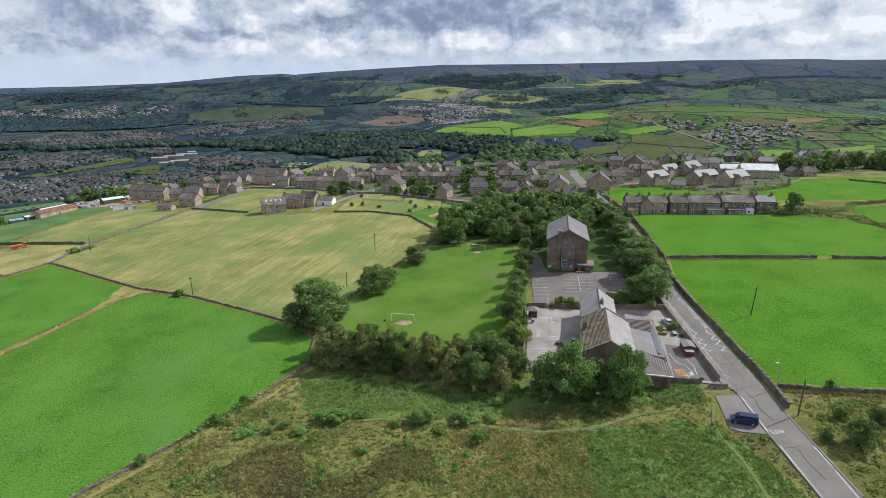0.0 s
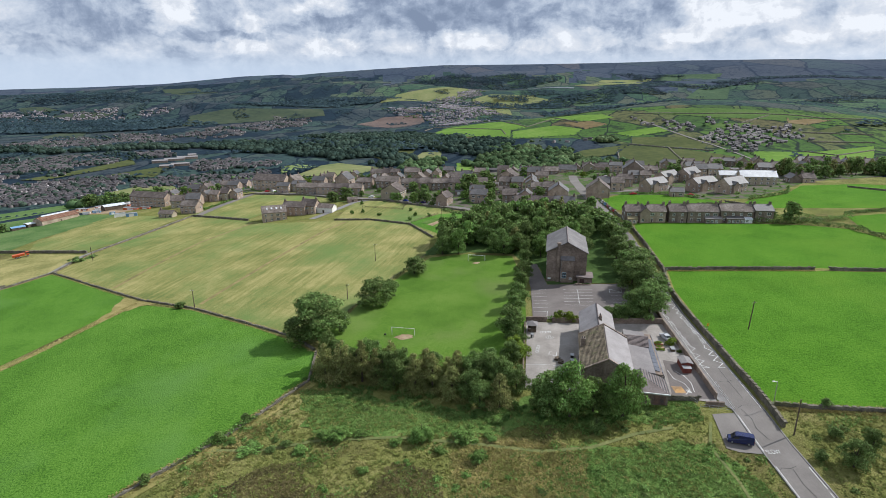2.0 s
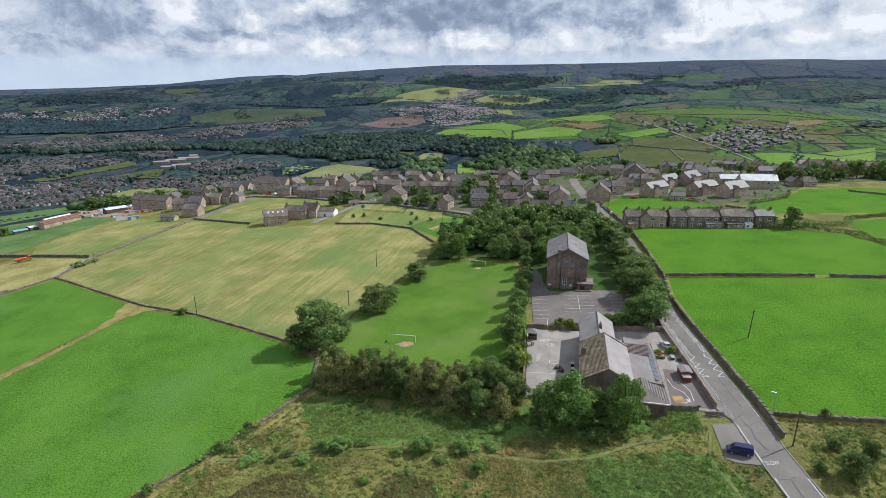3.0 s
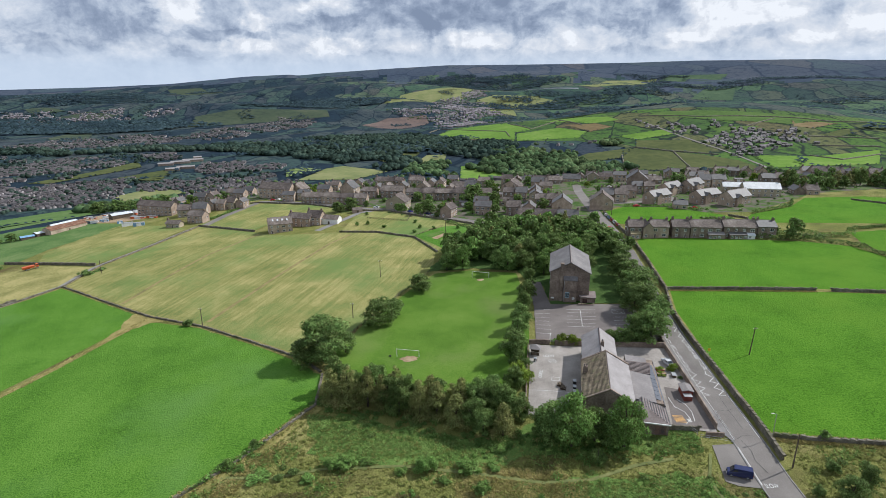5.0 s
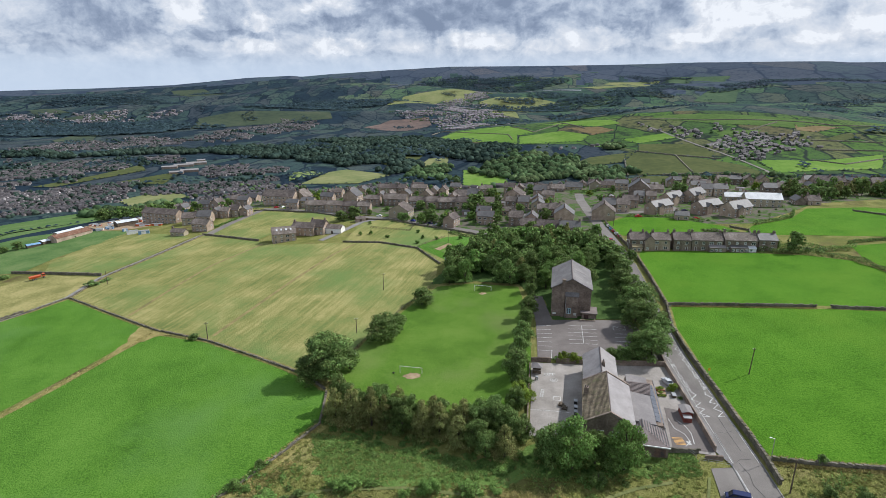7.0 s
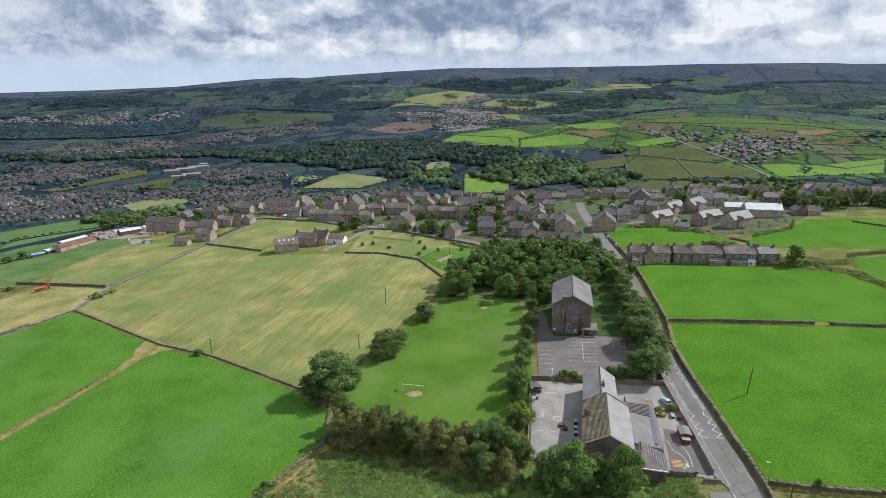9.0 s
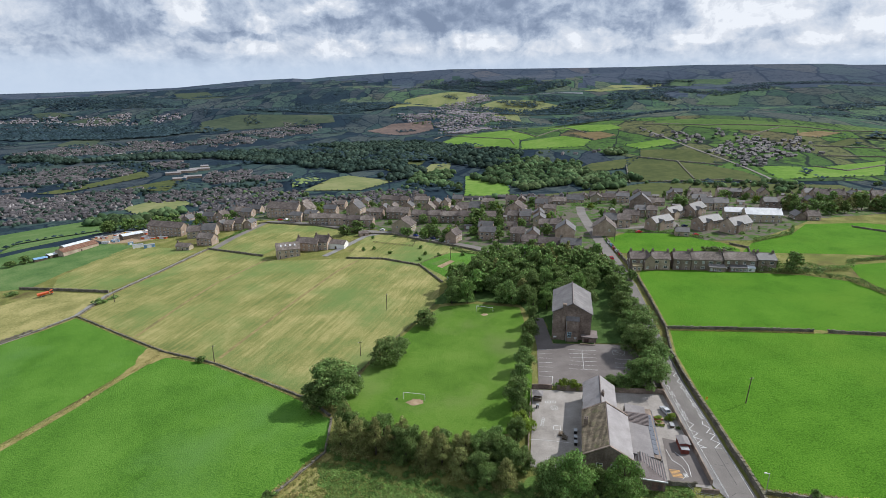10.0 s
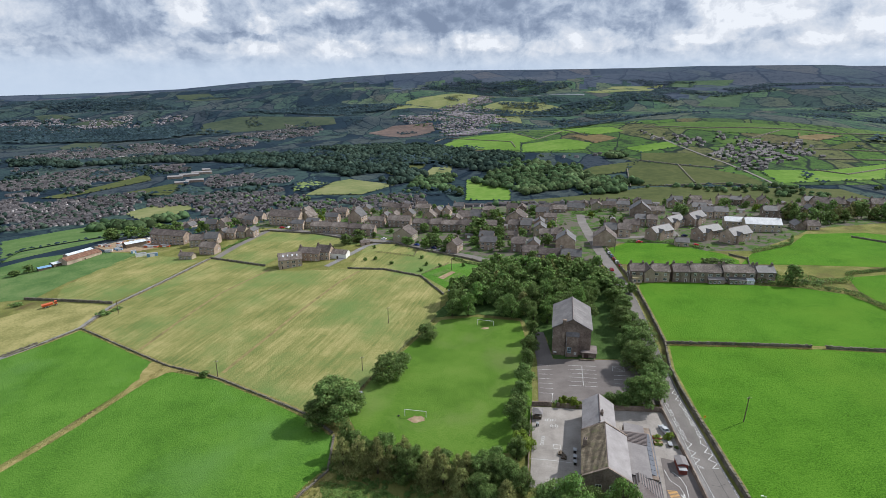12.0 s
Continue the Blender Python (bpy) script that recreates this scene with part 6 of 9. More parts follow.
FAR_WOODS = {
    "west_wood": [(-1544, 1863), (-1112, 1792), (-1022, 2113), (-1064, 2297), (-1417, 2303), (-1414, 2081), (-1654, 2001)],
    "ridge_wood": [(-950, 2526), (-924, 3000), (-225, 3100), (-271, 2932), (-713, 2549)],
    "valley_wood": [(-1120, 1338), (-929, 1300), (-796, 1400), (-604, 1440), (-401, 1500), (-284, 1360), (-320, 1230), (-418, 1235), (-674, 1330), (-826, 1250), (-994, 1220)],
    "clough_wood": [(-320, 1176), (-284, 1360), (-401, 1616), (-268, 1613), (-181, 1733), (-52, 1589), (84, 1415), (163, 1239), (116, 1152), (69, 1148), (-2, 1240), (-74, 1261), (-77, 1206), (-96, 1128), (-71, 1023), (-111, 1041), (-170, 1199), (-236, 1122)],
    "lower_wood": [(69, 1148), (163, 1239), (241, 1127), (276, 1038), (302, 940), (238, 884), (172, 902), (103, 911), (101, 990), (32, 1083), (55, 1100)],
    "town_edge_wood": [(-464, 693), (-442, 734), (-372, 738), (-366, 679), (-386, 636), (-428, 636)],
    "slope_wood": [(-78, 1126), (-2, 1090), (13, 977), (8, 896), (-62, 951)],
    "hill_copse": [(360, 1262), (412, 1222), (400, 1188), (340, 1200)],
    "east_clough_wood": [(1120, 2080), (1480, 1880), (1680, 1960), (1720, 2260), (1560, 2180), (1380, 2300), (1220, 2240)],
    "east_shelter_wood": [(900, 2150), (1060, 2060), (1130, 2160), (980, 2280)],
    "bank_wood": [(255, 1010), (330, 1040), (340, 985), (300, 945), (250, 960)],
}
rngf = np.random.default_rng(11)
for name, poly in FAR_WOODS.items():
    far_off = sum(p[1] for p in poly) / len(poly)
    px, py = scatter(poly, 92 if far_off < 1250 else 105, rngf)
    # woods beyond 1250 m take the colours with shade and haze mixed in
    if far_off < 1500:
        leafy(name, px, py, 13.5, 11, M["wood_mid" if far_off < 1250 else "wood_shaded"], "dense green deciduous woodland in the valley", rngf)
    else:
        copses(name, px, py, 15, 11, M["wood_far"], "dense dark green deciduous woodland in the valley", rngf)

# hedgerow trees and copses over the rest of the valley, thickening into woods on some slopes
def open_ground(x, y):
    return (np.abs(x) < y * 0.95 + 60) & ~inside(x, y, [(150, 1480), (560, 1520), (900, 1300), (560, 930), (330, 960), (240, 1300)])


px, py = rngf.uniform(-3600, 3600, 210000), rngf.uniform(900, 4500, 210000)
line = np.abs(np.sin(px / 71 + 0.7 * np.sin(py / 133))) + np.abs(np.sin(py / 97 + 0.9 * np.sin(px / 151))) * 0.8
keep = (line < 0.50 + 0.12 * (px < 0)) & open_ground(px, py) & (np.hypot(px, py) < 4100) & ((px < 0.05 * py) | (rngf.random(len(px)) < 0.38))
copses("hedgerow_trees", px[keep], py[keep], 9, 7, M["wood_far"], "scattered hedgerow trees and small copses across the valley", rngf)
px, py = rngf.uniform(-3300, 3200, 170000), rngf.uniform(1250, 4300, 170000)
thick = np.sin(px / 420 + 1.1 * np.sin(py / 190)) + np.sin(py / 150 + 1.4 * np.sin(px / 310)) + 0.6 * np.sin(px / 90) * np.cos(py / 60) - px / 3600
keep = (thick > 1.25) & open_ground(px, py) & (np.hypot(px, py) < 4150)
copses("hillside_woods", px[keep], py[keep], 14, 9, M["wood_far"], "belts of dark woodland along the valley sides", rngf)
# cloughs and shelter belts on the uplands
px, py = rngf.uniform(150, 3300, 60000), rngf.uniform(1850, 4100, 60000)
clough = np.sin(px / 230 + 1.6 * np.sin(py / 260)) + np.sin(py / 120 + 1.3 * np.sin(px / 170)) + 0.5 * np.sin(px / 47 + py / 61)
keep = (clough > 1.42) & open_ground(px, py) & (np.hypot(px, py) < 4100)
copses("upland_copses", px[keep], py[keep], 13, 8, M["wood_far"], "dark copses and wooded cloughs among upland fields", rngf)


px, py = rngf.uniform(60, 720, 900), rngf.uniform(560, 920, 900)
keep = (np.sin(px / 60 + 1.2 * np.sin(py / 47)) + np.sin(py / 38 + px / 210) > 0.45) & (np.abs(px) < py * 0.85)
leafy("slope_trees", px[keep], py[keep], 10, 8, M["wood_mid"], "trees and scrub on the slope below the village", rngf)


def town(name, poly, each, roof, label, rng, big=1.0):
    """Rows of small gabled houses, walls and roofs, over a stretch of the valley."""
    px, py = scatter(poly, each, rng)
    if len(px) > 60:
        k = 0.5 + 0.3 * np.sin(px / 47 + 1.9 * np.sin(py / 61)) + 0.3 * np.sin(py / 39 + 1.6 * np.sin(px / 53)) > 0.22
        px, py = px[k], py[k]
    row = 17.0
    turn = 0.4 * np.sin(px / 160) + 0.5 * np.cos(py / 210)
    u = px * np.cos(turn) + py * np.sin(turn)
    v = np.round((-px * np.sin(turn) + py * np.cos(turn)) / row) * row
    px, py = u * np.cos(turn) - v * np.sin(turn), u * np.sin(turn) + v * np.cos(turn)
    turn = turn + np.where(rng.random(len(px)) < 0.2, 1.57, 0)
    n = len(px)
    a, b, h = rng.uniform(3.6, 8, n) * big, rng.uniform(3.2, 4.2, n) * big, rng.uniform(4.6, 5.8, n) * big
    e, g = h + b * 0.05, h + b * 0.75
    one = np.zeros(n)
    wall = np.stack([np.stack(q, -1) for q in ((-a, -b, one - 2), (a, -b, one - 2), (a, b, one - 2), (-a, b, one - 2), (-a, -b, h), (a, -b, h), (a, b, h), (-a, b, h), (-a, one, g - 0.15), (a, one, g - 0.15))], 1)
    o = 0.4
    tops = np.stack([np.stack(q, -1) for q in ((-a - o, -b - o, e - 0.3), (a + o, -b - o, e - 0.3), (a + o, one, g), (-a - o, one, g), (a + o, b + o, e - 0.3), (-a - o, b + o, e - 0.3))], 1)
    wf = np.array([(0, 1, 5), (0, 5, 4), (1, 2, 6), (1, 6, 5), (2, 3, 7), (2, 7, 6), (3, 0, 4), (3, 4, 7), (4, 8, 7), (5, 6, 9)])
    rf = np.array([(0, 1, 2), (0, 2, 3), (3, 2, 4), (3, 4, 5)])
    c, s = np.cos(turn)[:, None], np.sin(turn)[:, None]
    z = height(px, py)
    for kind, q, fc, mt in (("walls", wall, wf, M["stone_far"]), ("roofs", tops, rf, M[roof])):
        w = np.stack([q[..., 0] * c - q[..., 1] * s + px[:, None], q[..., 0] * s + q[..., 1] * c + py[:, None], q[..., 2] + z[:, None]], -1)
        f = fc[None] + (np.arange(n) * q.shape[1])[:, None, None]
        bulk(name + "_" + kind, w.reshape(-1, 3), f.reshape(-1, 3), mt, label + (", stone walls" if kind == "walls" else ", slate roofs"), "town")
    return px, py


M["stone_far"] = surface("far_stone", [(0.111, 0.099, 0.097), (0.195, 0.177, 0.174), (0.429, 0.403, 0.407)], 0.02, 0.2, island=0.5, bump=0.0)
M["roof_far"] = surface("far_slate", [(0.044, 0.040, 0.043), (0.068, 0.061, 0.064), (0.112, 0.100, 0.100)], 0.02, 0.2, island=0.5, bump=0.0, rough=0.7)
M["roof_far_red"] = surface("far_tiles", [(0.108, 0.096, 0.107), (0.162, 0.144, 0.159), (0.252, 0.230, 0.250)], 0.02, 0.2, island=0.5, bump=0.0, rough=0.8)
FAR_TOWNS = {
    "lower_town": ([(-716, 835), (-645, 864), (-433, 907), (-474, 1088), (-440, 1136), (-312, 1038), (-304, 896), (-359, 842), (-486, 827), (-491, 762), (-515, 679), (-558, 640)], 62, "roof_far"),
    "mill_town": ([(-978, 1161), (-814, 1194), (-619, 1261), (-561, 1178), (-651, 1028), (-673, 903), (-744, 870)], 66, "roof_far"),
    "mid_town": ([(-1125, 1438), (-1116, 1654), (-986, 1767), (-834, 1754), (-771, 1582), (-855, 1523), (-996, 1284)], 120, "roof_far"),
    "upper_town": ([(-1947, 2373), (-1182, 2469), (-1159, 2415), (-1484, 2056), (-1613, 1950)], 340, "roof_far_red"),
    "ridge_rows": ([(-812, 1669), (-825, 2113), (-680, 2377), (-576, 2343), (-515, 2132), (-624, 1894), (-667, 1610)], 260, "roof_far"),
    "front_rows": ([(-260, 875), (-154, 905), (-68, 974), (-48, 918), (-50, 834), (-226, 817)], 95, "roof_far"),
    "far_town": ([(-291, 2579), (-114, 2684), (-7, 3152), (166, 3505), (257, 3557), (183, 3050), (265, 2561), (194, 2184), (15, 1828), (-77, 2371), (-152, 2425)], 240, "roof_far_red"),
    "hill_village": ([(534, 1215), (604, 1221), (690, 1260), (788, 1267), (779, 1209), (667, 1126), (640, 1047), (567, 1039), (547, 1099)], 210, "roof_far"),
    "hill_hamlet": ([(478, 1447), (528, 1387), (575, 1301), (653, 1317), (621, 1259), (547, 1262), (480, 1367)], 420, "roof_far"),
    "link_rows": ([(-470, 815), (-304, 896), (-260, 875), (-226, 817), (-50, 834), (60, 760), (60, 640), (-300, 670), (-380, 760), (-400, 835)], 120, "roof_far"),
    "hill_farms": ([(333, 1246), (202, 1258), (196, 1303), (346, 1299)], 600, "roof_far"),
    "village_edge": ([(-330, 560), (-290, 510), (-150, 560), (-60, 540), (60, 500), (230, 500), (220, 540), (90, 580), (-100, 660), (-300, 660)], 190, "roof_far"),
}
for name, (poly, each, roof) in FAR_TOWNS.items():
    px, py = town(name, poly, each * 0.72, roof, "distant rows of small stone houses", rngf, 0.54 if each < 200 else 0.68)
    px, py = scatter(poly, each * (3.6 if each < 200 else 2.4), rngf)
    # western towns get the trees that have cloud shade in their colour
    deep = sum(p[0] for p in poly) < -250 * len(poly)
    leafy(name + "_trees", px, py, 7.5, 6.0, M["wood_shaded" if deep else "wood_mid"], "garden trees among the distant houses", rngf, 8)
# pale works sheds in the town
for k, (x, y, turn, length) in enumerate(((-546, 1060, 24, 46), (-530, 1086, 24, 60), (-517, 1114, 24, 64), (-505, 1002, 24, 40), (-491, 1025, 24, 52), (-869, 1450, 10, 60), (-525, 1153, 30, 26), (-1460, 2450, 0, 40))):
    top = new("works_shed")
    top.matrix_world = pose(x, y, drop(x, y), 0, 0, turn)
    part("wall", gable_walls(length * 0.6, 12, 4.0, 5.6), M["stone"], top)
    part("roof", gable_roof(length * 0.6, 12, 4.0, 5.6), M["roof_pale"], top, "pale sheet roof")
    tagged(top, "long works shed with a pale sheet roof", "shed", "works sheds")

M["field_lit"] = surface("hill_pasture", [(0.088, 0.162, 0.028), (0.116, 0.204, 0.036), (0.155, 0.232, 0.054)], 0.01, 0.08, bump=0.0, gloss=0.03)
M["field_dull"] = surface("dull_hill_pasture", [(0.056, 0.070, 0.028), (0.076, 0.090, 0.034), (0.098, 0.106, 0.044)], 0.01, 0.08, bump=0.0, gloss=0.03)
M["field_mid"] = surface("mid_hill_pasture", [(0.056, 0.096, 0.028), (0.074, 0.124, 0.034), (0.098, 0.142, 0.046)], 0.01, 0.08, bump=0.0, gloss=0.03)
M["field_bank"] = surface("bank_pasture", [(0.066, 0.118, 0.038), (0.090, 0.150, 0.048), (0.125, 0.175, 0.066)], 0.03, 0.3, bump=0.0, gloss=0.03)
M["field_far"] = surface("far_hill_pasture", [(0.036, 0.052, 0.038), (0.054, 0.072, 0.046), (0.074, 0.086, 0.056)], 0.01, 0.05, bump=0.0, gloss=0.03)
M["field_upland"] = surface("upland_pasture", [(0.046, 0.078, 0.048), (0.062, 0.100, 0.056), (0.082, 0.118, 0.068)], 0.01, 0.06, bump=0.0, gloss=0.03)
M["field_tan"] = surface("tan_stubble", [(0.130, 0.100, 0.050), (0.165, 0.125, 0.065), (0.200, 0.155, 0.085)], 0.01, 0.08, bump=0.0, gloss=0.03)
M["field_gold"] = surface("gold_meadow", [(0.120, 0.146, 0.060), (0.166, 0.182, 0.077), (0.211, 0.211, 0.101)], 0.014, 0.09, bump=0.0, gloss=0.03)
M["field_pale"] = surface("mown_sports_turf", [(0.150, 0.200, 0.070), (0.180, 0.235, 0.085), (0.220, 0.265, 0.110)], 0.01, 0.08, bump=0.0, gloss=0.03)
# red quarry earth, darkened in its colour for the half-shade over it
M["earth"] = surface("half_shaded_red_earth", [(0.060, 0.048, 0.044), (0.100, 0.068, 0.056), (0.140, 0.098, 0.082)], 0.015, 0.06, bump=0.0)
M["water"] = surface("reservoir_water", [(0.07, 0.08, 0.09), (0.09, 0.10, 0.11), (0.12, 0.13, 0.14)], 0.01, 0.1, rough=0.35, bump=0.02, gloss=0.6)
tagged(draped("hill_farmland", [(-60, 1560), (20, 1850), (200, 1900), (420, 1720), (560, 1560), (900, 1400), (1250, 1260), (1300, 1050), (900, 960), (560, 925), (320, 935), (420, 1100), (300, 1300), (150, 1380)], M["land_green"], 0.45, 30.0), "patchwork of green walled fields on the far hill", "field", kind="structure")
HILL_FIELDS = {
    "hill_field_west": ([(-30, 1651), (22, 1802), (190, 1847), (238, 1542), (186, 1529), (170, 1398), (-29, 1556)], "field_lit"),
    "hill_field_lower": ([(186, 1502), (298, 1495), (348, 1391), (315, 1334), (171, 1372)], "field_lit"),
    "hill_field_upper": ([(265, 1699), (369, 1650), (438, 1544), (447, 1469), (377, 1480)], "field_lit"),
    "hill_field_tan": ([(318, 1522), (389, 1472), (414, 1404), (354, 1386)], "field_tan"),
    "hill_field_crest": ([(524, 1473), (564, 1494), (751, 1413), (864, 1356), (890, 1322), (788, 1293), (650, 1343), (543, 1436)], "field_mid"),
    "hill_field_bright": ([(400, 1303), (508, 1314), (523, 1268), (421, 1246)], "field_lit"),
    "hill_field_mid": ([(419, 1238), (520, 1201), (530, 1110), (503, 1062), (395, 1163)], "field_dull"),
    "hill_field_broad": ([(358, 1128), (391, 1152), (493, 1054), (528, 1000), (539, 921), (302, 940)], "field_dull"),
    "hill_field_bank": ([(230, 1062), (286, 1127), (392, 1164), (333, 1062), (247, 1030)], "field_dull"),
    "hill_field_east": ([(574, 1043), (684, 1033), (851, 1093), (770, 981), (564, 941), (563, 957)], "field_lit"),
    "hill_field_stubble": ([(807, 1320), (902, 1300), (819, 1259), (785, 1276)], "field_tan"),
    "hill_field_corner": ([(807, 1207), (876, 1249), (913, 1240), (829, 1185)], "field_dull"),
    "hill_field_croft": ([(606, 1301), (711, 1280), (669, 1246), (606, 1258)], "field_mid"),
    "bottom_field": ([(26, 1067), (90, 1060), (100, 938), (92, 864), (20, 869)], "field_lit"),
    "moor_edge_field": ([(783, 3419), (1029, 3709), (1374, 3763), (1173, 3384), (851, 3287)], "field_gold"),
    "west_hill_field": ([(-1010, 2160), (-1066, 2370), (-940, 2462), (-542, 2532), (-504, 2402), (-814, 2268)], "field_far"),
    "quarry_ground": ([(-342, 2210), (-260, 2402), (-92, 2468), (-75, 2316), (-178, 2008)], "earth"),
    "town_green": ([(-565, 920), (-502, 1036), (-481, 906), (-540, 899)], "field_dull"),
    "town_slope": ([(-345, 388), (-528, 603), (-499, 656), (-448, 723), (-375, 660), (-378, 611), (-392, 470), (-350, 398)], "field_bank"),
    "high_meadow": ([(-322, 2857), (-274, 3336), (-111, 3466), (161, 3788), (-7, 3259), (-128, 3040)], "field_gold"),
    "reservoir_meadow": ([(195, 2960), (276, 3153), (490, 3118), (588, 2980), (405, 2936), (270, 2615)], "field_gold"),
    "town_bank": ([(-678, 871), (-643, 980), (-628, 1111), (-580, 1036), (-617, 938), (-642, 872)], "field_dull"),
    "edge_field": ([(-483, 776), (-466, 822), (-419, 837), (-392, 801), (-400, 744), (-425, 717)], "field_gold"),
    "sports_ground": ([(-278, 937), (-238, 1028), (-278, 1056), (-300, 1015)], "field_pale"),
    "slope_pasture": ([(110, 600), (700, 640), (640, 905), (536, 905), (330, 925), (250, 890), (100, 855)], "field_dull"),
    "lane_field": ([(-164, 1198), (-56, 1300), (-66, 1224), (-120, 1129)], "field_dull"),
    "valley_meadow": ([(-250, 906), (-156, 916), (-109, 1022), (-205, 1080), (-231, 1042)], "field_gold"),
    "upland_meadow_west": ([(-38, 3488), (190, 3720), (206, 3398), (79, 3163), (-34, 3149)], "field_gold"),
    "upland_meadow_mid": ([(159, 3121), (277, 3272), (510, 3144), (464, 2996), (330, 3005), (309, 2500), (198, 2626)], "field_gold"),
    "upland_pasture": ([(658, 2877), (781, 3063), (905, 3073), (838, 2955), (695, 2840)], "field_upland"),
    "upland_pasture_east": ([(980, 2929), (1153, 2982), (1120, 2700), (960, 2720)], "field_upland"),
    "upland_pasture_high": ([(1285, 3009), (1448, 3223), (1609, 3193), (1483, 2960)], "field_upland"),
    "upland_pasture_top": ([(1366, 3722), (1487, 3837), (1820, 3741), (1708, 3585)], "field_upland"),
    "far_green": ([(289, 3966), (419, 4057), (578, 3947), (530, 3839)], "field_upland"),
    "west_valley_field": ([(-1191, 1644), (-1275, 1849), (-1205, 1899), (-1042, 1601), (-1091, 1553)], "field_far"),
    "west_hill_pasture": ([(-1620, 2300), (-1546, 2411), (-1404, 2396), (-1423, 2322)], "field_far"),
    "west_ridge_pasture": ([(-1890, 3830), (-1689, 3900), (-1425, 3617), (-1565, 3367)], "field_far"),
    "west_bank_pasture": ([(-2124, 2748), (-1776, 2498), (-1647, 2416), (-1749, 2351)], "field_far"),
    "wood_meadow": ([(-66, 1125), (-46, 1219), (-2, 1219), (-5, 1126)], "field_gold"),
}
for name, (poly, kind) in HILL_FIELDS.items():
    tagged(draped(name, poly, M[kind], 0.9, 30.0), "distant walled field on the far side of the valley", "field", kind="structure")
    edge = [p for p in poly] + [poly[0]]
    ex, ey = zip(*fine_line(edge, 9.0))
    k = rngf.random(len(ex)) < 0.6
    copses(name + "_hedge", np.array(ex)[k], np.array(ey)[k], 5, 3, M["wood_far"], "dark hedge and wall line round a distant field", rngf)
tagged(draped("reservoir", [(340, 3742), (758, 3303), (745, 3246), (337, 3697)], M["water"], 1.5, 40.0), "pale still reservoir below the moors", "reservoir", kind="structure")


def far_wall(name, line, wide=1.6, high=1.7, material="drystone", step=9.0, label="dark dry-stone wall between distant fields"):
    """A low wall along a line over the hill."""
    pts = fine_line(line, step)
    v, f = [], []
    for (x, y), (sx, sy) in zip(pts, sides(pts)):
        for o, z in ((-wide, -0.5), (-wide * 0.5, high), (wide * 0.5, high), (wide, -0.5)):
            v.append((x + sx * o, y + sy * o, drop(x + sx * o, y + sy * o) + z + 0.9))
    for k in range(len(pts) - 1):
        for j in range(3):
            f.append((4 * k + j, 4 * k + j + 1, 4 * k + j + 5, 4 * k + j + 4))
    tagged(mesh_object(name, v, f, M[material]), label, "wall", kind="structure")


for k, line in enumerate((
        [(-57, 1752), (-23, 1860), (50, 1743), (111, 1650), (164, 1567), (164, 1459)], [(197, 1754), (232, 1543), (327, 1637), (355, 1475)], [(391, 1165), (449, 1102), (516, 1053)], [(344, 1088), (303, 930)],
        [(678, 1039), (721, 1009), (824, 1056)], [(501, 1475), (624, 1389), (747, 1362), (842, 1340), (892, 1313), (1007, 1313)], [(683, 1284), (776, 1340)], [(772, 1196), (912, 1180)], [(736, 1121), (869, 1118)], [(449, 1102), (418, 945)], [(359, 930), (477, 935), (513, 900)])):
    far_wall("far_field_wall_" + str(k + 1), line)
tagged(strip("hill_lane", [(488, 1399), (505, 1321), (525, 1207), (541, 1110), (547, 1031), (547, 952), (536, 880)], 2.6, 2.6, M["asphalt"], 1.3, 12.0), "narrow grey lane running up the far hill", "lane", kind="structure")


# ---- road paint ----
def ribbon(name, pts, width, material, lift, parent=None, step=2.0):
    """A painted line of even width along a polyline, mitred at its corners."""
    pts = fine_line(pts, step)
    verts, faces = [], []
    for k, (x, y) in enumerate(pts):
        a, b = pts[max(k - 1, 0)], pts[min(k + 1, len(pts) - 1)]
        d0, d1 = Vector((x - a[0], y - a[1])), Vector((b[0] - x, b[1] - y))
        d0 = d0.normalized() if d0.length > 1e-6 else d1.normalized()
        d1 = d1.normalized() if d1.length > 1e-6 else d0
        m = d0 + d1
        m = m.normalized() if m.length > 0.3 else d0
        o = width / 2 / max(0.45, m.dot(d0))
        sx, sy = m.y * o, -m.x * o
        verts += [(x - sx, y - sy, drop(x - sx, y - sy) + lift), (x + sx, y + sy, drop(x + sx, y + sy) + lift)]
    faces = [(2 * k, 2 * k + 1, 2 * k + 3, 2 * k + 2) for k in range(len(pts) - 1)]
    return mesh_object(name, verts, faces, material, parent)


def marking(name, pts, width=0.15, lift=0.20, material=None):
    return tagged(ribbon(name, pts, width, material or M["paint"], lift), "worn white paint line on the asphalt", "road marking", kind="structure")


M["tar"] = surface("tar_seam", [(0.030, 0.028, 0.027), (0.045, 0.042, 0.040), (0.070, 0.065, 0.062)], 1.0, 6.0, rough=0.7, bump=0.1)
for seam in ([(64.0, 88.0), (65.2, 88.9), (66.6, 88.6), (68.2, 89.2)], [(66.9, 80.0), (66.5, 84.5), (67.0, 88.4)], [(67.4, 97.0), (66.8, 101.0), (67.6, 104.2), (67.2, 108.0)], [(66.6, 108.4), (68.2, 109.4), (70.4, 109.2)], [(69.6, 112.0), (69.9, 119.0), (70.4, 126.0)], [(67.6, 119.5), (69.2, 119.0), (71.2, 119.8)]):
    tagged(ribbon("tar_seam", seam, 0.09, M["tar"], 0.198), "dark tar seam sealing a crack in the road", "road seam", kind="structure")
marking("zigzag_west", [(69.5, 164.2), (70.6, 163.0), (69.0, 161.4), (70.3, 159.8), (68.8, 158.2), (69.8, 156.2), (69.2, 154.6)], 0.19)
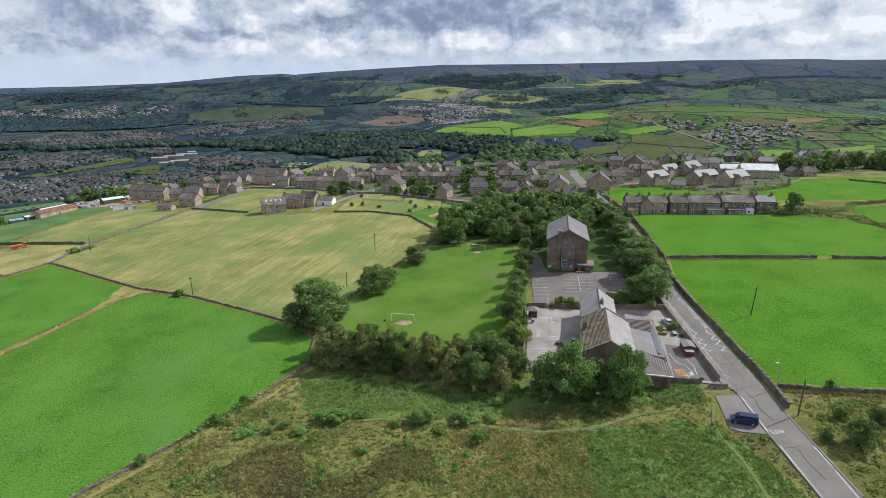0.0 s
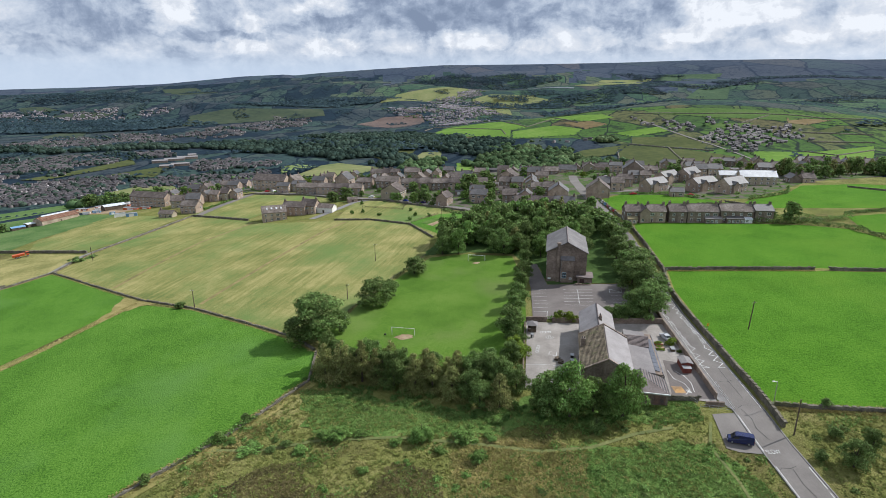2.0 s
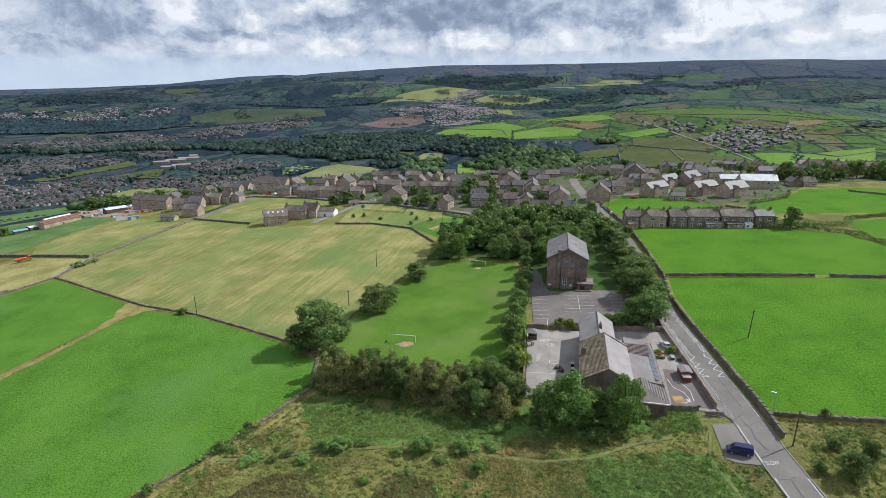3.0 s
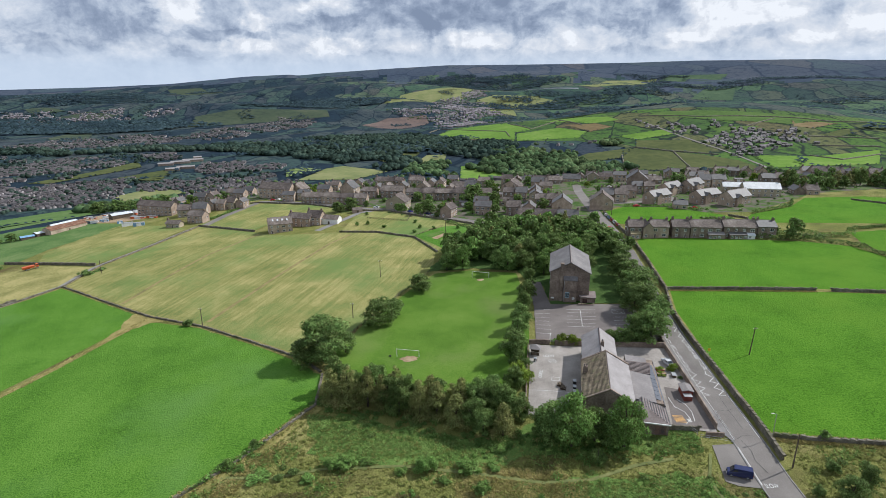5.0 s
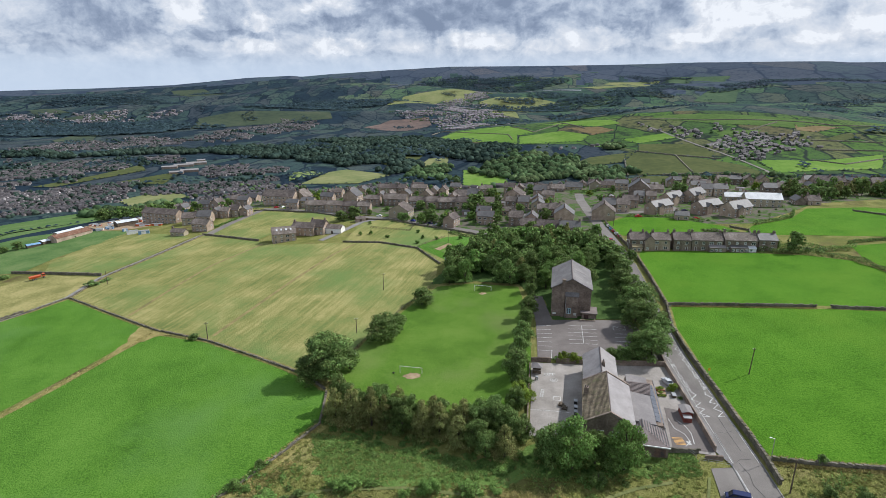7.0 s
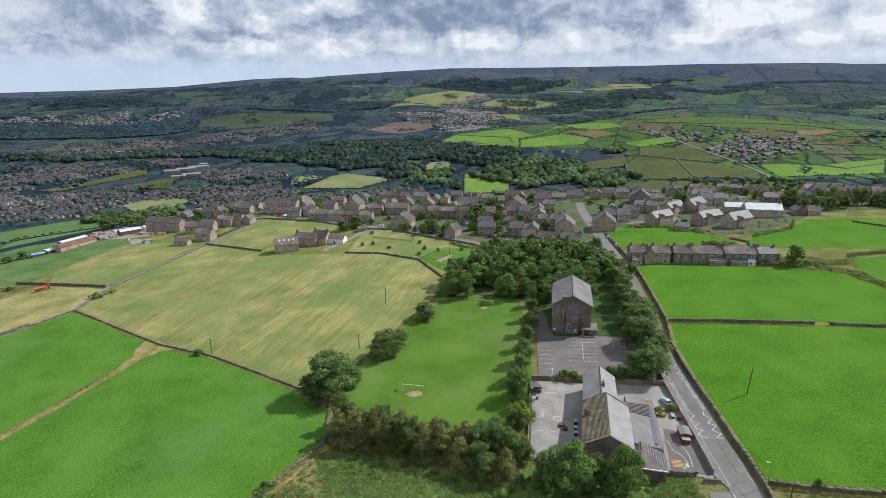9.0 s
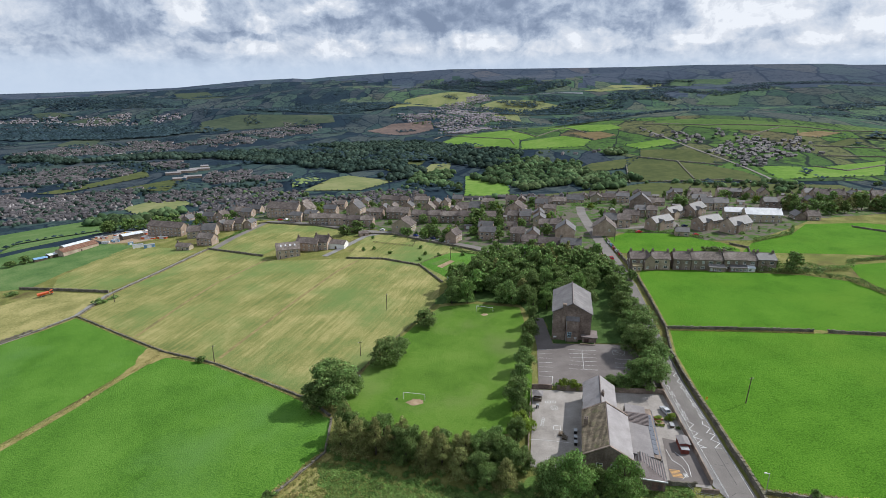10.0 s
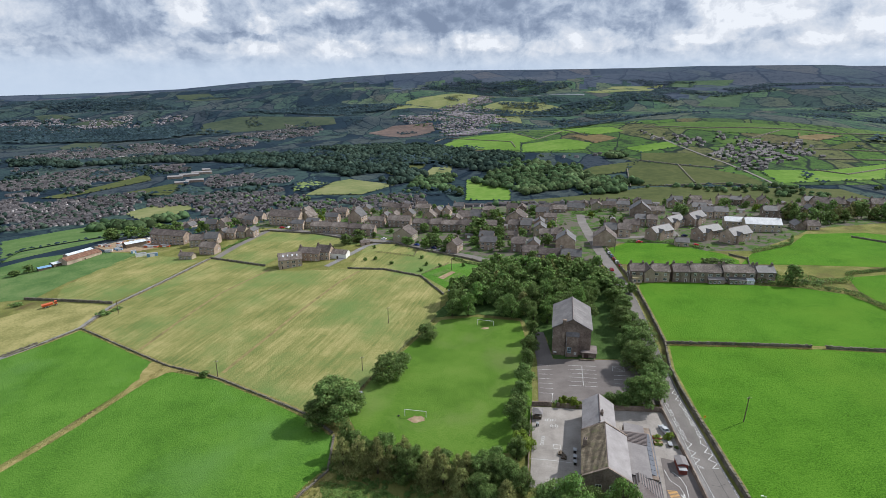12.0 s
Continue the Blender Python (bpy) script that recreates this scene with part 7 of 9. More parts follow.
marking("zigzag_west_line", [(69.1, 149.2), (68.9, 147.6)], 0.19)
marking("zigzag_west_dash", [(68.7, 144.2), (68.6, 142.6)], 0.19)
marking("zigzag_west_end", [(68.2, 138.0), (69.2, 136.2), (67.0, 134.2), (68.8, 132.4), (66.8, 130.8), (68.6, 129.4), (66.6, 127.8), (68.4, 126.0), (67.0, 126.3)], 0.19)
marking("zigzag_east", [(73.6, 165.8), (75.2, 164.6), (73.4, 162.5), (75.0, 161.0), (73.2, 158.8), (74.5, 157.2), (73.0, 155.4), (73.6, 154.2)], 0.19)
marking("zigzag_east_dash", [(73.3, 148.8), (73.2, 147.4)], 0.19)
marking("zigzag_east_line", [(73.1, 143.4), (73.0, 142.4)], 0.19)
marking("zigzag_east_end", [(72.3, 137.6), (71.7, 136.2), (73.0, 134.2), (71.2, 132.4), (73.0, 131.2), (71.0, 129.4), (72.6, 127.6), (70.6, 125.9), (72.2, 125.6)], 0.19)
marking("edge_line_west", [(64.3, 89.4), (63.6, 76.2), (62.4, 55)], 0.16)
marking("edge_line_east", [(70.2, 88.7), (69.9, 82.9)], 0.16)
marking("edge_line_east_far", [(69.8, 82.0), (69.3, 75.8), (68.2, 55)], 0.16)
marking("lay_by_line", [(65.4, 105.7), (64.4, 93.8)], 0.16)
marking("kerb_line_west", [(65.8, 108), (66.3, 117), (66.8, 126), (67.5, 136.5), (68.3, 148.5), (69, 158)], 0.1)
marking("kerb_line_east", [(71.6, 108), (72.3, 118), (72.8, 126), (73.4, 136.5), (74.0, 148.5), (74.6, 160), (76.8, 178)], 0.1)


def words(name, text, x, y, turn, size, stretch, label):
    """Painted letters, laid on the road."""
    fc = bpy.data.curves.new(name, "FONT")
    fc.body, fc.size, fc.align_x, fc.align_y = text, size, "CENTER", "CENTER"
    tmp = bpy.data.objects.new(name, fc)
    scene.collection.objects.link(tmp)
    me = bpy.data.meshes.new_from_object(tmp.evaluated_get(bpy.context.evaluated_depsgraph_get()))
    bpy.data.objects.remove(tmp)
    me.materials.append(M["paint"])
    ca, sa = math.cos(radians(turn)), math.sin(radians(turn))
    for v in me.vertices:
        a, b = v.co.x, v.co.y * stretch
        px, py = x + ca * a - sa * b, y + sa * a + ca * b
        v.co = (px, py, drop(px, py) + 0.205)
    return tagged(new(name, me), label, "road marking", kind="structure")


words("slow_lettering", "SLOW", 66.1, 93.4, -3, 0.95, 1.9, "white painted word on the road surface")
for text, x, y, size in (("SCHOOL", 68.5, 140.6, 1.15), ("KEEP", 68.75, 146.0, 1.15), ("CLEAR", 69.2, 151.8, 1.15)):
    words("school_lettering", text, x, y, 84, size, 1.3, "white painted school warning on the road")
for text, x, y, size in (("CLEAR", 72.9, 140.2, 1.15), ("KEEP", 73.1, 145.5, 1.15), ("SCHOOL", 73.5, 151.4, 1.15)):
    words("school_lettering", text, x, y, 264, size, 1.3, "white painted school warning on the road")

# bay lines of the car park
lot = bpy.data.objects["car_park"]
for k in range(7):
    y = 186.0 - 3.3 * k
    ribbon("bay_line", [(32.3 - 0.44 * k, y), (37.2 - 0.46 * k, y - 0.8)], 0.12, M["paint"], 0.19, lot)
for k in range(6):
    y = 184.4 - 2.75 * k
    ribbon("bay_line", [(43.2 - 0.5 * k, y), (52.9 - 0.55 * k, y - 2.0)], 0.12, M["paint"], 0.19, lot)
ribbon("bay_line", [(48.0, 183.5), (45.7, 170.0)], 0.12, M["paint"], 0.192, lot)
ribbon("bay_line", [(34.2, 166.0), (33.0, 160.4)], 0.12, M["paint"], 0.192, lot)
ribbon("bay_line", [(58.8, 181.6), (62.7, 181.0), (62.2, 177.9), (58.1, 178.6), (58.8, 181.6)], 0.12, M["paint"], 0.192, lot)
ribbon("bay_line", [(58.8, 181.6), (62.2, 177.9)], 0.12, M["paint"], 0.195, lot)
for k in range(3):
    ribbon("bay_line", [(57.6 - 0.5 * k, 175.6 - 2.8 * k), (63.4 - 0.5 * k, 174.6 - 2.8 * k)], 0.12, M["paint"], 0.192, lot)

# painted games on the playground
yard = bpy.data.objects["playground"]


def ring(cx, cy, r):
    return [(cx + r * math.cos(a * 0.524), cy + r * math.sin(a * 0.524)) for a in range(13)]


for k in range(4):
    ribbon("game_line", [(29.2 + 0.8 * k, 150.4), (29.9 + 0.8 * k, 150.3), (29.7 + 0.8 * k, 149.2), (29.0 + 0.8 * k, 149.3), (29.2 + 0.8 * k, 150.4)], 0.13, M["paint"], 0.215, yard)
ribbon("game_line", ring(31.3, 146.6, 1.1), 0.13, M["paint"], 0.215, yard)
ribbon("game_line", ring(31.3, 146.6, 0.5), 0.13, M["paint"], 0.215, yard)
for k in range(4):
    ribbon("game_line", ring(27.1 - 0.28 * k, 141.2 - 1.0 * k, 0.45), 0.12, M["paint"], 0.215, yard)
ribbon("game_line", [(29.6, 137.9), (31.6, 137.6), (31.2, 135.8), (29.2, 136.2), (29.6, 137.9)], 0.13, M["paint"], 0.215, yard)
ribbon("game_line", [(22.1, 132.4), (33.4, 130.0)], 0.13, M["paint"], 0.215, yard)
tiny = bpy.data.objects["infant_yard"]
ribbon("track_line", [(57.6, 126), (57.6, 121.8), (59.2, 119.4), (59.4, 116.4), (57.6, 114.6)], 0.14, M["paint"], 0.26, tiny)
ribbon("track_line", [(59.4, 125), (60.6, 122.6), (60.9, 119.4), (60.0, 115.4)], 0.14, M["paint"], 0.26, tiny)
for k in range(6):
    ribbon("crossing_bar", [(55.6, 118.2 - 0.5 * k), (58.0, 117.8 - 0.5 * k)], 0.28, M["ochre"], 0.26, tiny)
for k in range(3):
    ribbon("crossing_bar", [(58.5 + 0.3 * k, 116.6), (58.7 + 0.3 * k, 115.2)], 0.18, M["paint"], 0.262, tiny)


# ---- goals, poles, lamps, rails ----
def tube(bm, a, b, r, n=8):
    a, b = Vector(a), Vector(b)
    q = (b - a).to_track_quat("Z", "Y").to_matrix().to_4x4()
    bmesh.ops.create_cone(bm, cap_ends=True, segments=n, radius1=r, radius2=r, depth=(b - a).length, matrix=Matrix.Translation((a + b) / 2) @ q)


def rod(name, a, b, r, material, parent, n=8):
    bm = bmesh.new()
    tube(bm, a, b, r, n)
    return part(name, bm, material, parent)


def goal(x, y, yaw):
    top = new("football_goal")
    top.matrix_world = pose(x, y, drop(x, y) + 0.12, 0, 0, yaw)
    for s in (-1, 1):
        rod("post", (s * 3.66, 0, -0.2), (s * 3.66, 0, 2.44), 0.075, M["frame"], top)
        rod("stay", (s * 3.66, 0, 2.40), (s * 3.66, 1.1, 0.0), 0.035, M["metal"], top)
    rod("crossbar", (-3.72, 0, 2.44), (3.72, 0, 2.44), 0.075, M["frame"], top)
    tagged(top, "white steel football goal without a net on mown grass", "goal", "football goals")


goal(-12.6, 157.9, -10)
goal(14.4, 224.4, -14)
for x, y, r in ((-12.2, 156.4, 2.6), (14.2, 221.6, 1.5)):
    tagged(draped("bare_patch", [(x + r * math.cos(a * 0.45) * (1 + 0.25 * math.sin(a * 2.1)), y + 0.75 * r * math.sin(a * 0.45) * (1 + 0.2 * math.cos(a * 3.3))) for a in range(14)], M["soil"], 0.16, 4.0), "bare worn earth in a goal mouth", "bare patch", kind="structure")


def wood_pole(x, y, high, lean=0.0, arms=1):
    top = new("telegraph_pole")
    top.matrix_world = pose(x, y, drop(x, y), lean, lean * 0.7, 12)
    bm = bmesh.new()
    bmesh.ops.create_cone(bm, cap_ends=True, segments=9, radius1=0.17, radius2=0.11, depth=high + 1, matrix=Matrix.Translation((0, 0, high / 2 - 0.5)))
    part("pole", bm, M["wood"], top)
    for k in range(arms):
        part("crossarm", block(-0.75, 0.75, -0.16, -0.05, high - 0.55 - 0.7 * k, high - 0.43 - 0.7 * k, 0.01), M["wood"], top)
        for s in (-0.6, 0, 0.6):
            rod("insulator", (s, -0.1, high - 0.43 - 0.7 * k), (s, -0.1, high - 0.2 - 0.7 * k), 0.05, M["frame"], top, 6)
    tagged(top, "weathered wooden telegraph pole standing in the grass", "pole", "telegraph poles")


wood_pole(-92.6, 189.4, 7.6)
wood_pole(-30, 231.5, 8.2)
wood_pole(-35.4, 189.5, 6.2)
wood_pole(88.6, 145.6, 9.0, 2.0)
wood_pole(73.2, 98.4, 8.4, 0.0, 0)
wood_pole(97.5, 318, 9.0)
wood_pole(-176, 262, 7.0, 1.0, 0)
wood_pole(-1, 300, 7.5)


def street_lamp(x, y, high, yaw):
    top = new("street_lamp")
    top.matrix_world = pose(x, y, drop(x, y), 0, 0, yaw)
    rod("column", (0, 0, -0.3), (0, 0, high), 0.075, M["metal"], top)
    rod("arm", (0, 0, high - 0.05), (0.9, 0, high + 0.12), 0.04, M["metal"], top)
    part("lantern", block(0.6, 1.25, -0.13, 0.13, high + 0.08, high + 0.24, 0.04), M["frame"], top)
    tagged(top, "grey steel street lamp beside the road", "street lamp", "street lamps")


street_lamp(74.4, 108.2, 6.4, 180)
street_lamp(88.8, 262, 6.4, 180)
street_lamp(-60, 383, 6.4, -30)


def rail(points, high=1.05):
    top = new("guard_rail")
    x0, y0 = points[0]
    z0 = drop(x0, y0) + 0.2
    top.matrix_world = pose(x0, y0, z0)
    pts = fine_line(points, 1.8)
    loc = [(x - x0, y - y0, drop(x, y) + 0.2 - z0) for x, y in pts]
    for p in loc:
        rod("post", (p[0], p[1], p[2] - 0.3), (p[0], p[1], p[2] + high), 0.035, M["metal"], top, 6)
    for a, b in zip(loc, loc[1:]):
        for h in (high, high * 0.5):
            rod("bar", (a[0], a[1], a[2] + h), (b[0], b[1], b[2] + h), 0.03, M["metal"], top, 6)
    tagged(top, "galvanised steel guard rail at the school gate", "railing", "school railings")


rail([(58.6, 109.2), (62.0, 108.0), (65.0, 106.8)])
rail([(65.3, 107.2), (65.6, 112), (66.0, 118)])
rail([(58.4, 110.4), (57.6, 112.4)])


def sign(x, y, w, h, high, material, label):
    top = new("road_sign")
    top.matrix_world = pose(x, y, drop(x, y), 0, 0, 5)
    rod("post", (0, 0, -0.3), (0, 0, high), 0.04, M["metal"], top, 6)
    part("plate", block(-w / 2, w / 2, -0.06, -0.02, high - h, high, 0.01), material, top)
    tagged(top, label, "sign")


M["sign_yellow"] = surface("yellow_sign", [(0.62, 0.36, 0.03), (0.72, 0.44, 0.04), (0.78, 0.52, 0.08)], 1.0, 5.0, rough=0.5)
sign(76.9, 146.0, 0.75, 0.9, 2.6, M["sign_yellow"], "yellow roadside sign plate on a steel post")
sign(83.3, 193.0, 0.5, 0.7, 2.3, M["metal"], "small grey roadside sign on a post")


# ---- vehicles ----
def paint_mat(name, c):
    return surface(name, [tuple(v * 0.9 for v in c), c, tuple(min(1, v * 1.08) for v in c)], 0.8, 3.0, coord="obj", rough=0.25, gloss=0.6, bump=0.0)


CAR_PAINT = {"white": paint_mat("white_paint", (0.75, 0.75, 0.74)), "blue": paint_mat("blue_paint", (0.03, 0.06, 0.26)), "navy": paint_mat("navy_paint", (0.012, 0.018, 0.075)), "red": paint_mat("red_paint", (0.42, 0.02, 0.025)), "silver": paint_mat("silver_paint", (0.42, 0.43, 0.45)), "black": paint_mat("black_paint", (0.02, 0.02, 0.022)), "sky": paint_mat("pale_blue_paint", (0.12, 0.32, 0.52))}


def wheel_mesh():
    bm = bmesh.new()
    bmesh.ops.create_cone(bm, cap_ends=True, segments=16, radius1=0.33, radius2=0.33, depth=0.22, matrix=Matrix.Rotation(radians(90), 4, "X"))
    bmesh.ops.bevel(bm, geom=list(bm.edges), offset=0.03, segments=1, affect="EDGES")
    rim = bmesh.new()
    bmesh.ops.create_cone(rim, cap_ends=True, segments=12, radius1=0.2, radius2=0.2, depth=0.25, matrix=Matrix.Rotation(radians(90), 4, "X"))
    return to_mesh("tyre", bm, M["rubber"]), to_mesh("rim", rim, M["metal"])


TYRE, RIM = wheel_mesh()
M["lamp_lens"] = surface("lamp_lens", [(0.5, 0.5, 0.5), (0.6, 0.6, 0.58), (0.7, 0.7, 0.68)], 1.0, 4.0, rough=0.15)
M["tail_lens"] = surface("tail_lens", [(0.3, 0.01, 0.01), (0.36, 0.015, 0.015), (0.4, 0.03, 0.02)], 1.0, 4.0, rough=0.2)


def vehicle(name, colour, body, glass, width, wheels, label, category):
    """Drawn out from its side outline, which runs along x with the nose at +x."""
    top = new(name)

    def slab(section, w, taper):
        bm = bmesh.new()
        a = [bm.verts.new((x, -w / 2 + (taper if z > 0.95 else 0), z)) for x, z in section]
        b = [bm.verts.new((x, w / 2 - (taper if z > 0.95 else 0), z)) for x, z in section]
        n = len(section)
        bm.faces.new(a[::-1])
        bm.faces.new(b)
        for k in range(n):
            bm.faces.new((a[k], a[(k + 1) % n], b[(k + 1) % n], b[k]))
        bmesh.ops.recalc_face_normals(bm, faces=bm.faces)
        return bm

    bm = slab(body, width, 0.12)
    bmesh.ops.bevel(bm, geom=list(bm.edges), offset=0.06, segments=2, affect="EDGES")
    part("body", bm, CAR_PAINT[colour], top)
    for sec, w, nm in glass:
        part(nm, slab(sec, w, 0.11), M["glass"], top)
    for x in wheels:
        for s in (-1, 1):
            w = share("wheel", TYRE, top, pose(x, s * (width / 2 - 0.12), 0.33))
            share("rim", RIM, w)
    nose, tail = max(p[0] for p in body), min(p[0] for p in body)
    for s in (-1, 1):
        part("headlight", block(nose - 0.12, nose + 0.015, s * width * 0.36 - 0.16, s * width * 0.36 + 0.16, 0.62, 0.78, 0.02), M["lamp_lens"], top)
        part("tail_light", block(tail - 0.015, tail + 0.1, s * width * 0.40 - 0.09, s * width * 0.40 + 0.09, 0.7, 1.0, 0.02), M["tail_lens"], top)
    tagged(top, label, category)
    return top


CAR_BODY = [(-2.05, 0.25), (2.0, 0.25), (2.08, 0.55), (1.95, 0.78), (1.0, 0.94), (0.35, 1.42), (-1.1, 1.46), (-1.75, 0.98), (-2.08, 0.92)]
CAR_GLASS = [([(0.92, 0.97), (0.40, 1.36), (0.45, 1.40), (1.02, 0.99)], 1.5, "windscreen"), ([(-1.5, 1.0), (0.62, 1.0), (0.25, 1.36), (-1.05, 1.38)], 1.735, "side_windows"), ([(-1.78, 1.02), (-1.2, 1.40), (-1.14, 1.44), (-1.68, 1.0)], 1.5, "rear_window")]
VAN_BODY = [(-2.45, 0.28), (2.4, 0.28), (2.48, 0.7), (2.3, 0.98), (1.75, 1.12), (1.0, 1.88), (0.7, 1.97), (-2.35, 1.97), (-2.47, 1.8)]
VAN_GLASS = [([(1.68, 1.17), (1.02, 1.82), (1.08, 1.86), (1.76, 1.18)], 1.62, "windscreen"), ([(0.35, 1.16), (1.5, 1.16), (0.98, 1.72), (0.35, 1.74)], 1.935, "side_windows"), ([(-2.5, 1.2), (-2.5, 1.75), (-2.4, 1.75), (-2.4, 1.2)], 1.4, "rear_window")]


def seat(ob, x, y, yaw, lift=0.17):
    a, c = radians(yaw), 1.3
    dx, dy = math.cos(a) * c, math.sin(a) * c
    p = math.degrees(math.atan2(drop(x - dx, y - dy) - drop(x + dx, y + dy), 2 * c))
    ob.matrix_world = pose(x, y, drop(x, y) + lift, 0, 0, yaw) @ pose(0, 0, 0, 0, p, 0)


seat(vehicle("van", "navy", VAN_BODY, VAN_GLASS, 1.92, (-1.5, 1.55), "dark blue panel van parked in the lay-by", "van"), 61.3, 96.9, 158, 0.16)
CARS = {}


def car(x, y, yaw, colour, group):
    if colour not in CARS:
        CARS[colour] = vehicle("car", colour, CAR_BODY, CAR_GLASS, 1.72, (-1.3, 1.28), colour.replace("sky", "pale blue") + " hatchback car parked at the roadside", "car")
        ob = CARS[colour]
    else:
        ob = copy_thing(CARS[colour], Matrix())
    tagged(ob, group=group)
    seat(ob, x, y, yaw)


for x, y, yaw, colour in ((81.8, 240.3, 82, "white"), (86.4, 283.4, 86, "red"), (92.9, 290.2, 85, "red"), (93.1, 296.8, 85, "white"), (93.4, 303.4, 85, "red"), (93.7, 309.6, 85, "sky"), (94.0, 316.4, 85, "white"), (95.2, 341.8, 80, "black"), (95.4, 349.5, 80, "silver"), (95.8, 357.0, 80, "white"), (104, 366, 60, "silver")):
    car(x, y, yaw, colour, "cars on the village road")
for x, y, yaw, colour in ((-141, 434, 20, "red"), (-136, 434, 80, "white"), (-131, 432, 80, "white"), (-127, 431, 80, "silver"), (-110, 416, 150, "blue"), (-50, 377, 160, "white"), (-24.7, 356.6, 135, "blue"), (-12.8, 346.4, 135, "navy"), (-8.2, 341.2, 135, "silver"), (-3.3, 336.2, 135, "white"), (-71, 341, 60, "sky")):
    car(x, y, yaw, colour, "cars on the village street")
for x, y, yaw, colour in ((149.7, 326, 10, "red"), (148, 341, 0, "black"), (152, 349, 10, "navy"), (119, 338, 0, "red"), (63.6, 142.8, 100, "silver"), (56, 438, 0, "white"), (66, 436, 0, "blue"), (74, 433, 90, "white"), (82, 430, 90, "silver")):
    car(x, y, yaw, colour, "cars by the houses")


# ---- sheds, huts and farm gear ----
def shed(name, x, y, yaw, length, depth, eave, ridge, wall, roof, label, category="shed", ribs=0):
    top = new(name)
    top.matrix_world = pose(x, y, footing(x, y, yaw, length, depth), 0, 0, yaw)
    part("wall", gable_walls(length, depth, eave, ridge, -1.5), wall, top)
    part("roof", gable_roof(length, depth, eave, ridge, 0.1, 0.25, 0.2), roof, top)
    for k in range(ribs):
        t = (k + 0.5) / ribs
        part("roof_batten", block(-0.06, 0.06, -depth / 2, 0, -0.05, 0.12), roof, top).matrix_local = pose((t - 0.5) * length, 0, ridge + 0.12, math.degrees(math.atan2(ridge - eave, depth / 2)), 0, 0)
    part("door", block(-0.6, 0.6, -depth / 2 - 0.06, -depth / 2 + 0.02, 0, 1.95), M["wood"], top)
    tagged(top, label, category)
    return top


def crate(name, x, y, yaw, length, depth, high, wall, label, category):
    """A box on the ground with a lid that stands proud and corner posts."""
    top = new(name)
    top.matrix_world = pose(x, y, footing(x, y, yaw, length, depth), 0, 0, yaw)
    part("body", block(-length / 2, length / 2, -depth / 2, depth / 2, -0.4, high, 0.04), wall, top)
    part("lid", block(-length / 2 - 0.08, length / 2 + 0.08, -depth / 2 - 0.08, depth / 2 + 0.08, high, high + 0.12, 0.03), M["metal"], top)
    part("door", block(-length * 0.22, length * 0.22, -depth / 2 - 0.04, -depth / 2 + 0.01, 0.15, high - 0.25), M["frame"], top)
    tagged(top, label, category)


M["pale_sheet"] = surface("pale_sheeting", [(0.42, 0.45, 0.48), (0.55, 0.58, 0.60), (0.66, 0.68, 0.70)], 0.4, 3.0, coord="obj", rough=0.5)
M["blue_sheet"] = surface("blue_sheeting", [(0.10, 0.20, 0.34), (0.16, 0.29, 0.45), (0.28, 0.42, 0.56)], 0.4, 3.0, coord="obj", rough=0.6)
M["orange"] = surface("orange_paint", [(0.42, 0.07, 0.02), (0.52, 0.10, 0.03), (0.60, 0.16, 0.06)], 0.6, 3.0, coord="obj", rough=0.5)
M["terracotta"] = surface("terracotta", [(0.26, 0.09, 0.05), (0.34, 0.13, 0.08), (0.42, 0.19, 0.12)], 0.8, 4.0, coord="obj")
shed("play_shed", 62.5, 127.2, 83, 3.6, 2.6, 2.0, 2.35, M["shed_red"], M["felt"], "dark red timber play shed with a grey felt roof")
crate("play_kiosk", 61.9, 124.6, 83, 1.6, 2.0, 1.5, M["shed_red"], "small red kiosk with a white hatch in the play yard", "kiosk")
top = new("garden_shelter")
top.matrix_world = pose(26.9, 151.6, drop(26.9, 151.6) + 0.15, 0, 0, -10)
for sx in (-1.2, 1.2):
    for sy in (-1.2, 1.2):
        part("post", block(sx - 0.07, sx + 0.07, sy - 0.07, sy + 0.07, -0.3, 2.2), M["wood"], top)
for s, turn in ((0, 0), (1, 90), (2, 180)):
    part("side_panel", block(-1.15, 1.15, 1.16, 1.22, 0.0, 1.0), M["wood"], top).matrix_local = pose(0, 0, 0, 0, 0, turn)
bm = bmesh.new()
bmesh.ops.create_cone(bm, cap_ends=True, segments=4, radius1=2.4, radius2=0.15, depth=0.95, matrix=Matrix.Translation((0, 0, 2.65)) @ Matrix.Rotation(radians(45), 4, "Z"))
part("roof", bm, M["felt"], top)
tagged(top, "wooden playground shelter with a pale pyramid roof", "shelter")
crate("wheeled_bin", 26.2, 147.0, 0, 0.7, 0.8, 1.15, M["rubber"], "black wheeled bin beside the shelter", "bin")
crate("storage_box", 63.6, 139.6, 80, 2.0, 1.2, 1.0, M["wood"], "weathered wooden storage box by the wall", "box")
crate("storage_box", 62.9, 136.0, 80, 1.8, 1.0, 0.8, M["wood"], "weathered wooden storage box by the wall", "box")
for x, y, mt, kind in ((60.3, 139.6, "terracotta", "y"), (59.9, 137.2, "wood", "y")):
    top = new("raised_planter")
    top.matrix_world = pose(x, y, drop(x, y) + 0.15, 0, 0, -8)
    part("box", block(-1.3, 1.3, -0.7, 0.7, -0.3, 0.55, 0.04), M[mt], top)
    part("soil", block(-1.2, 1.2, -0.6, 0.6, 0.55, 0.58), M["soil"], top)
    tagged(top, "raised planter box with bright low plants", "planter", "school planters")
    tree(x, y, 2.4, 1.5, "y", "planter shrubs")
tree(63.6, 139.0, 2.4, 2.6, "y", "planter shrubs")
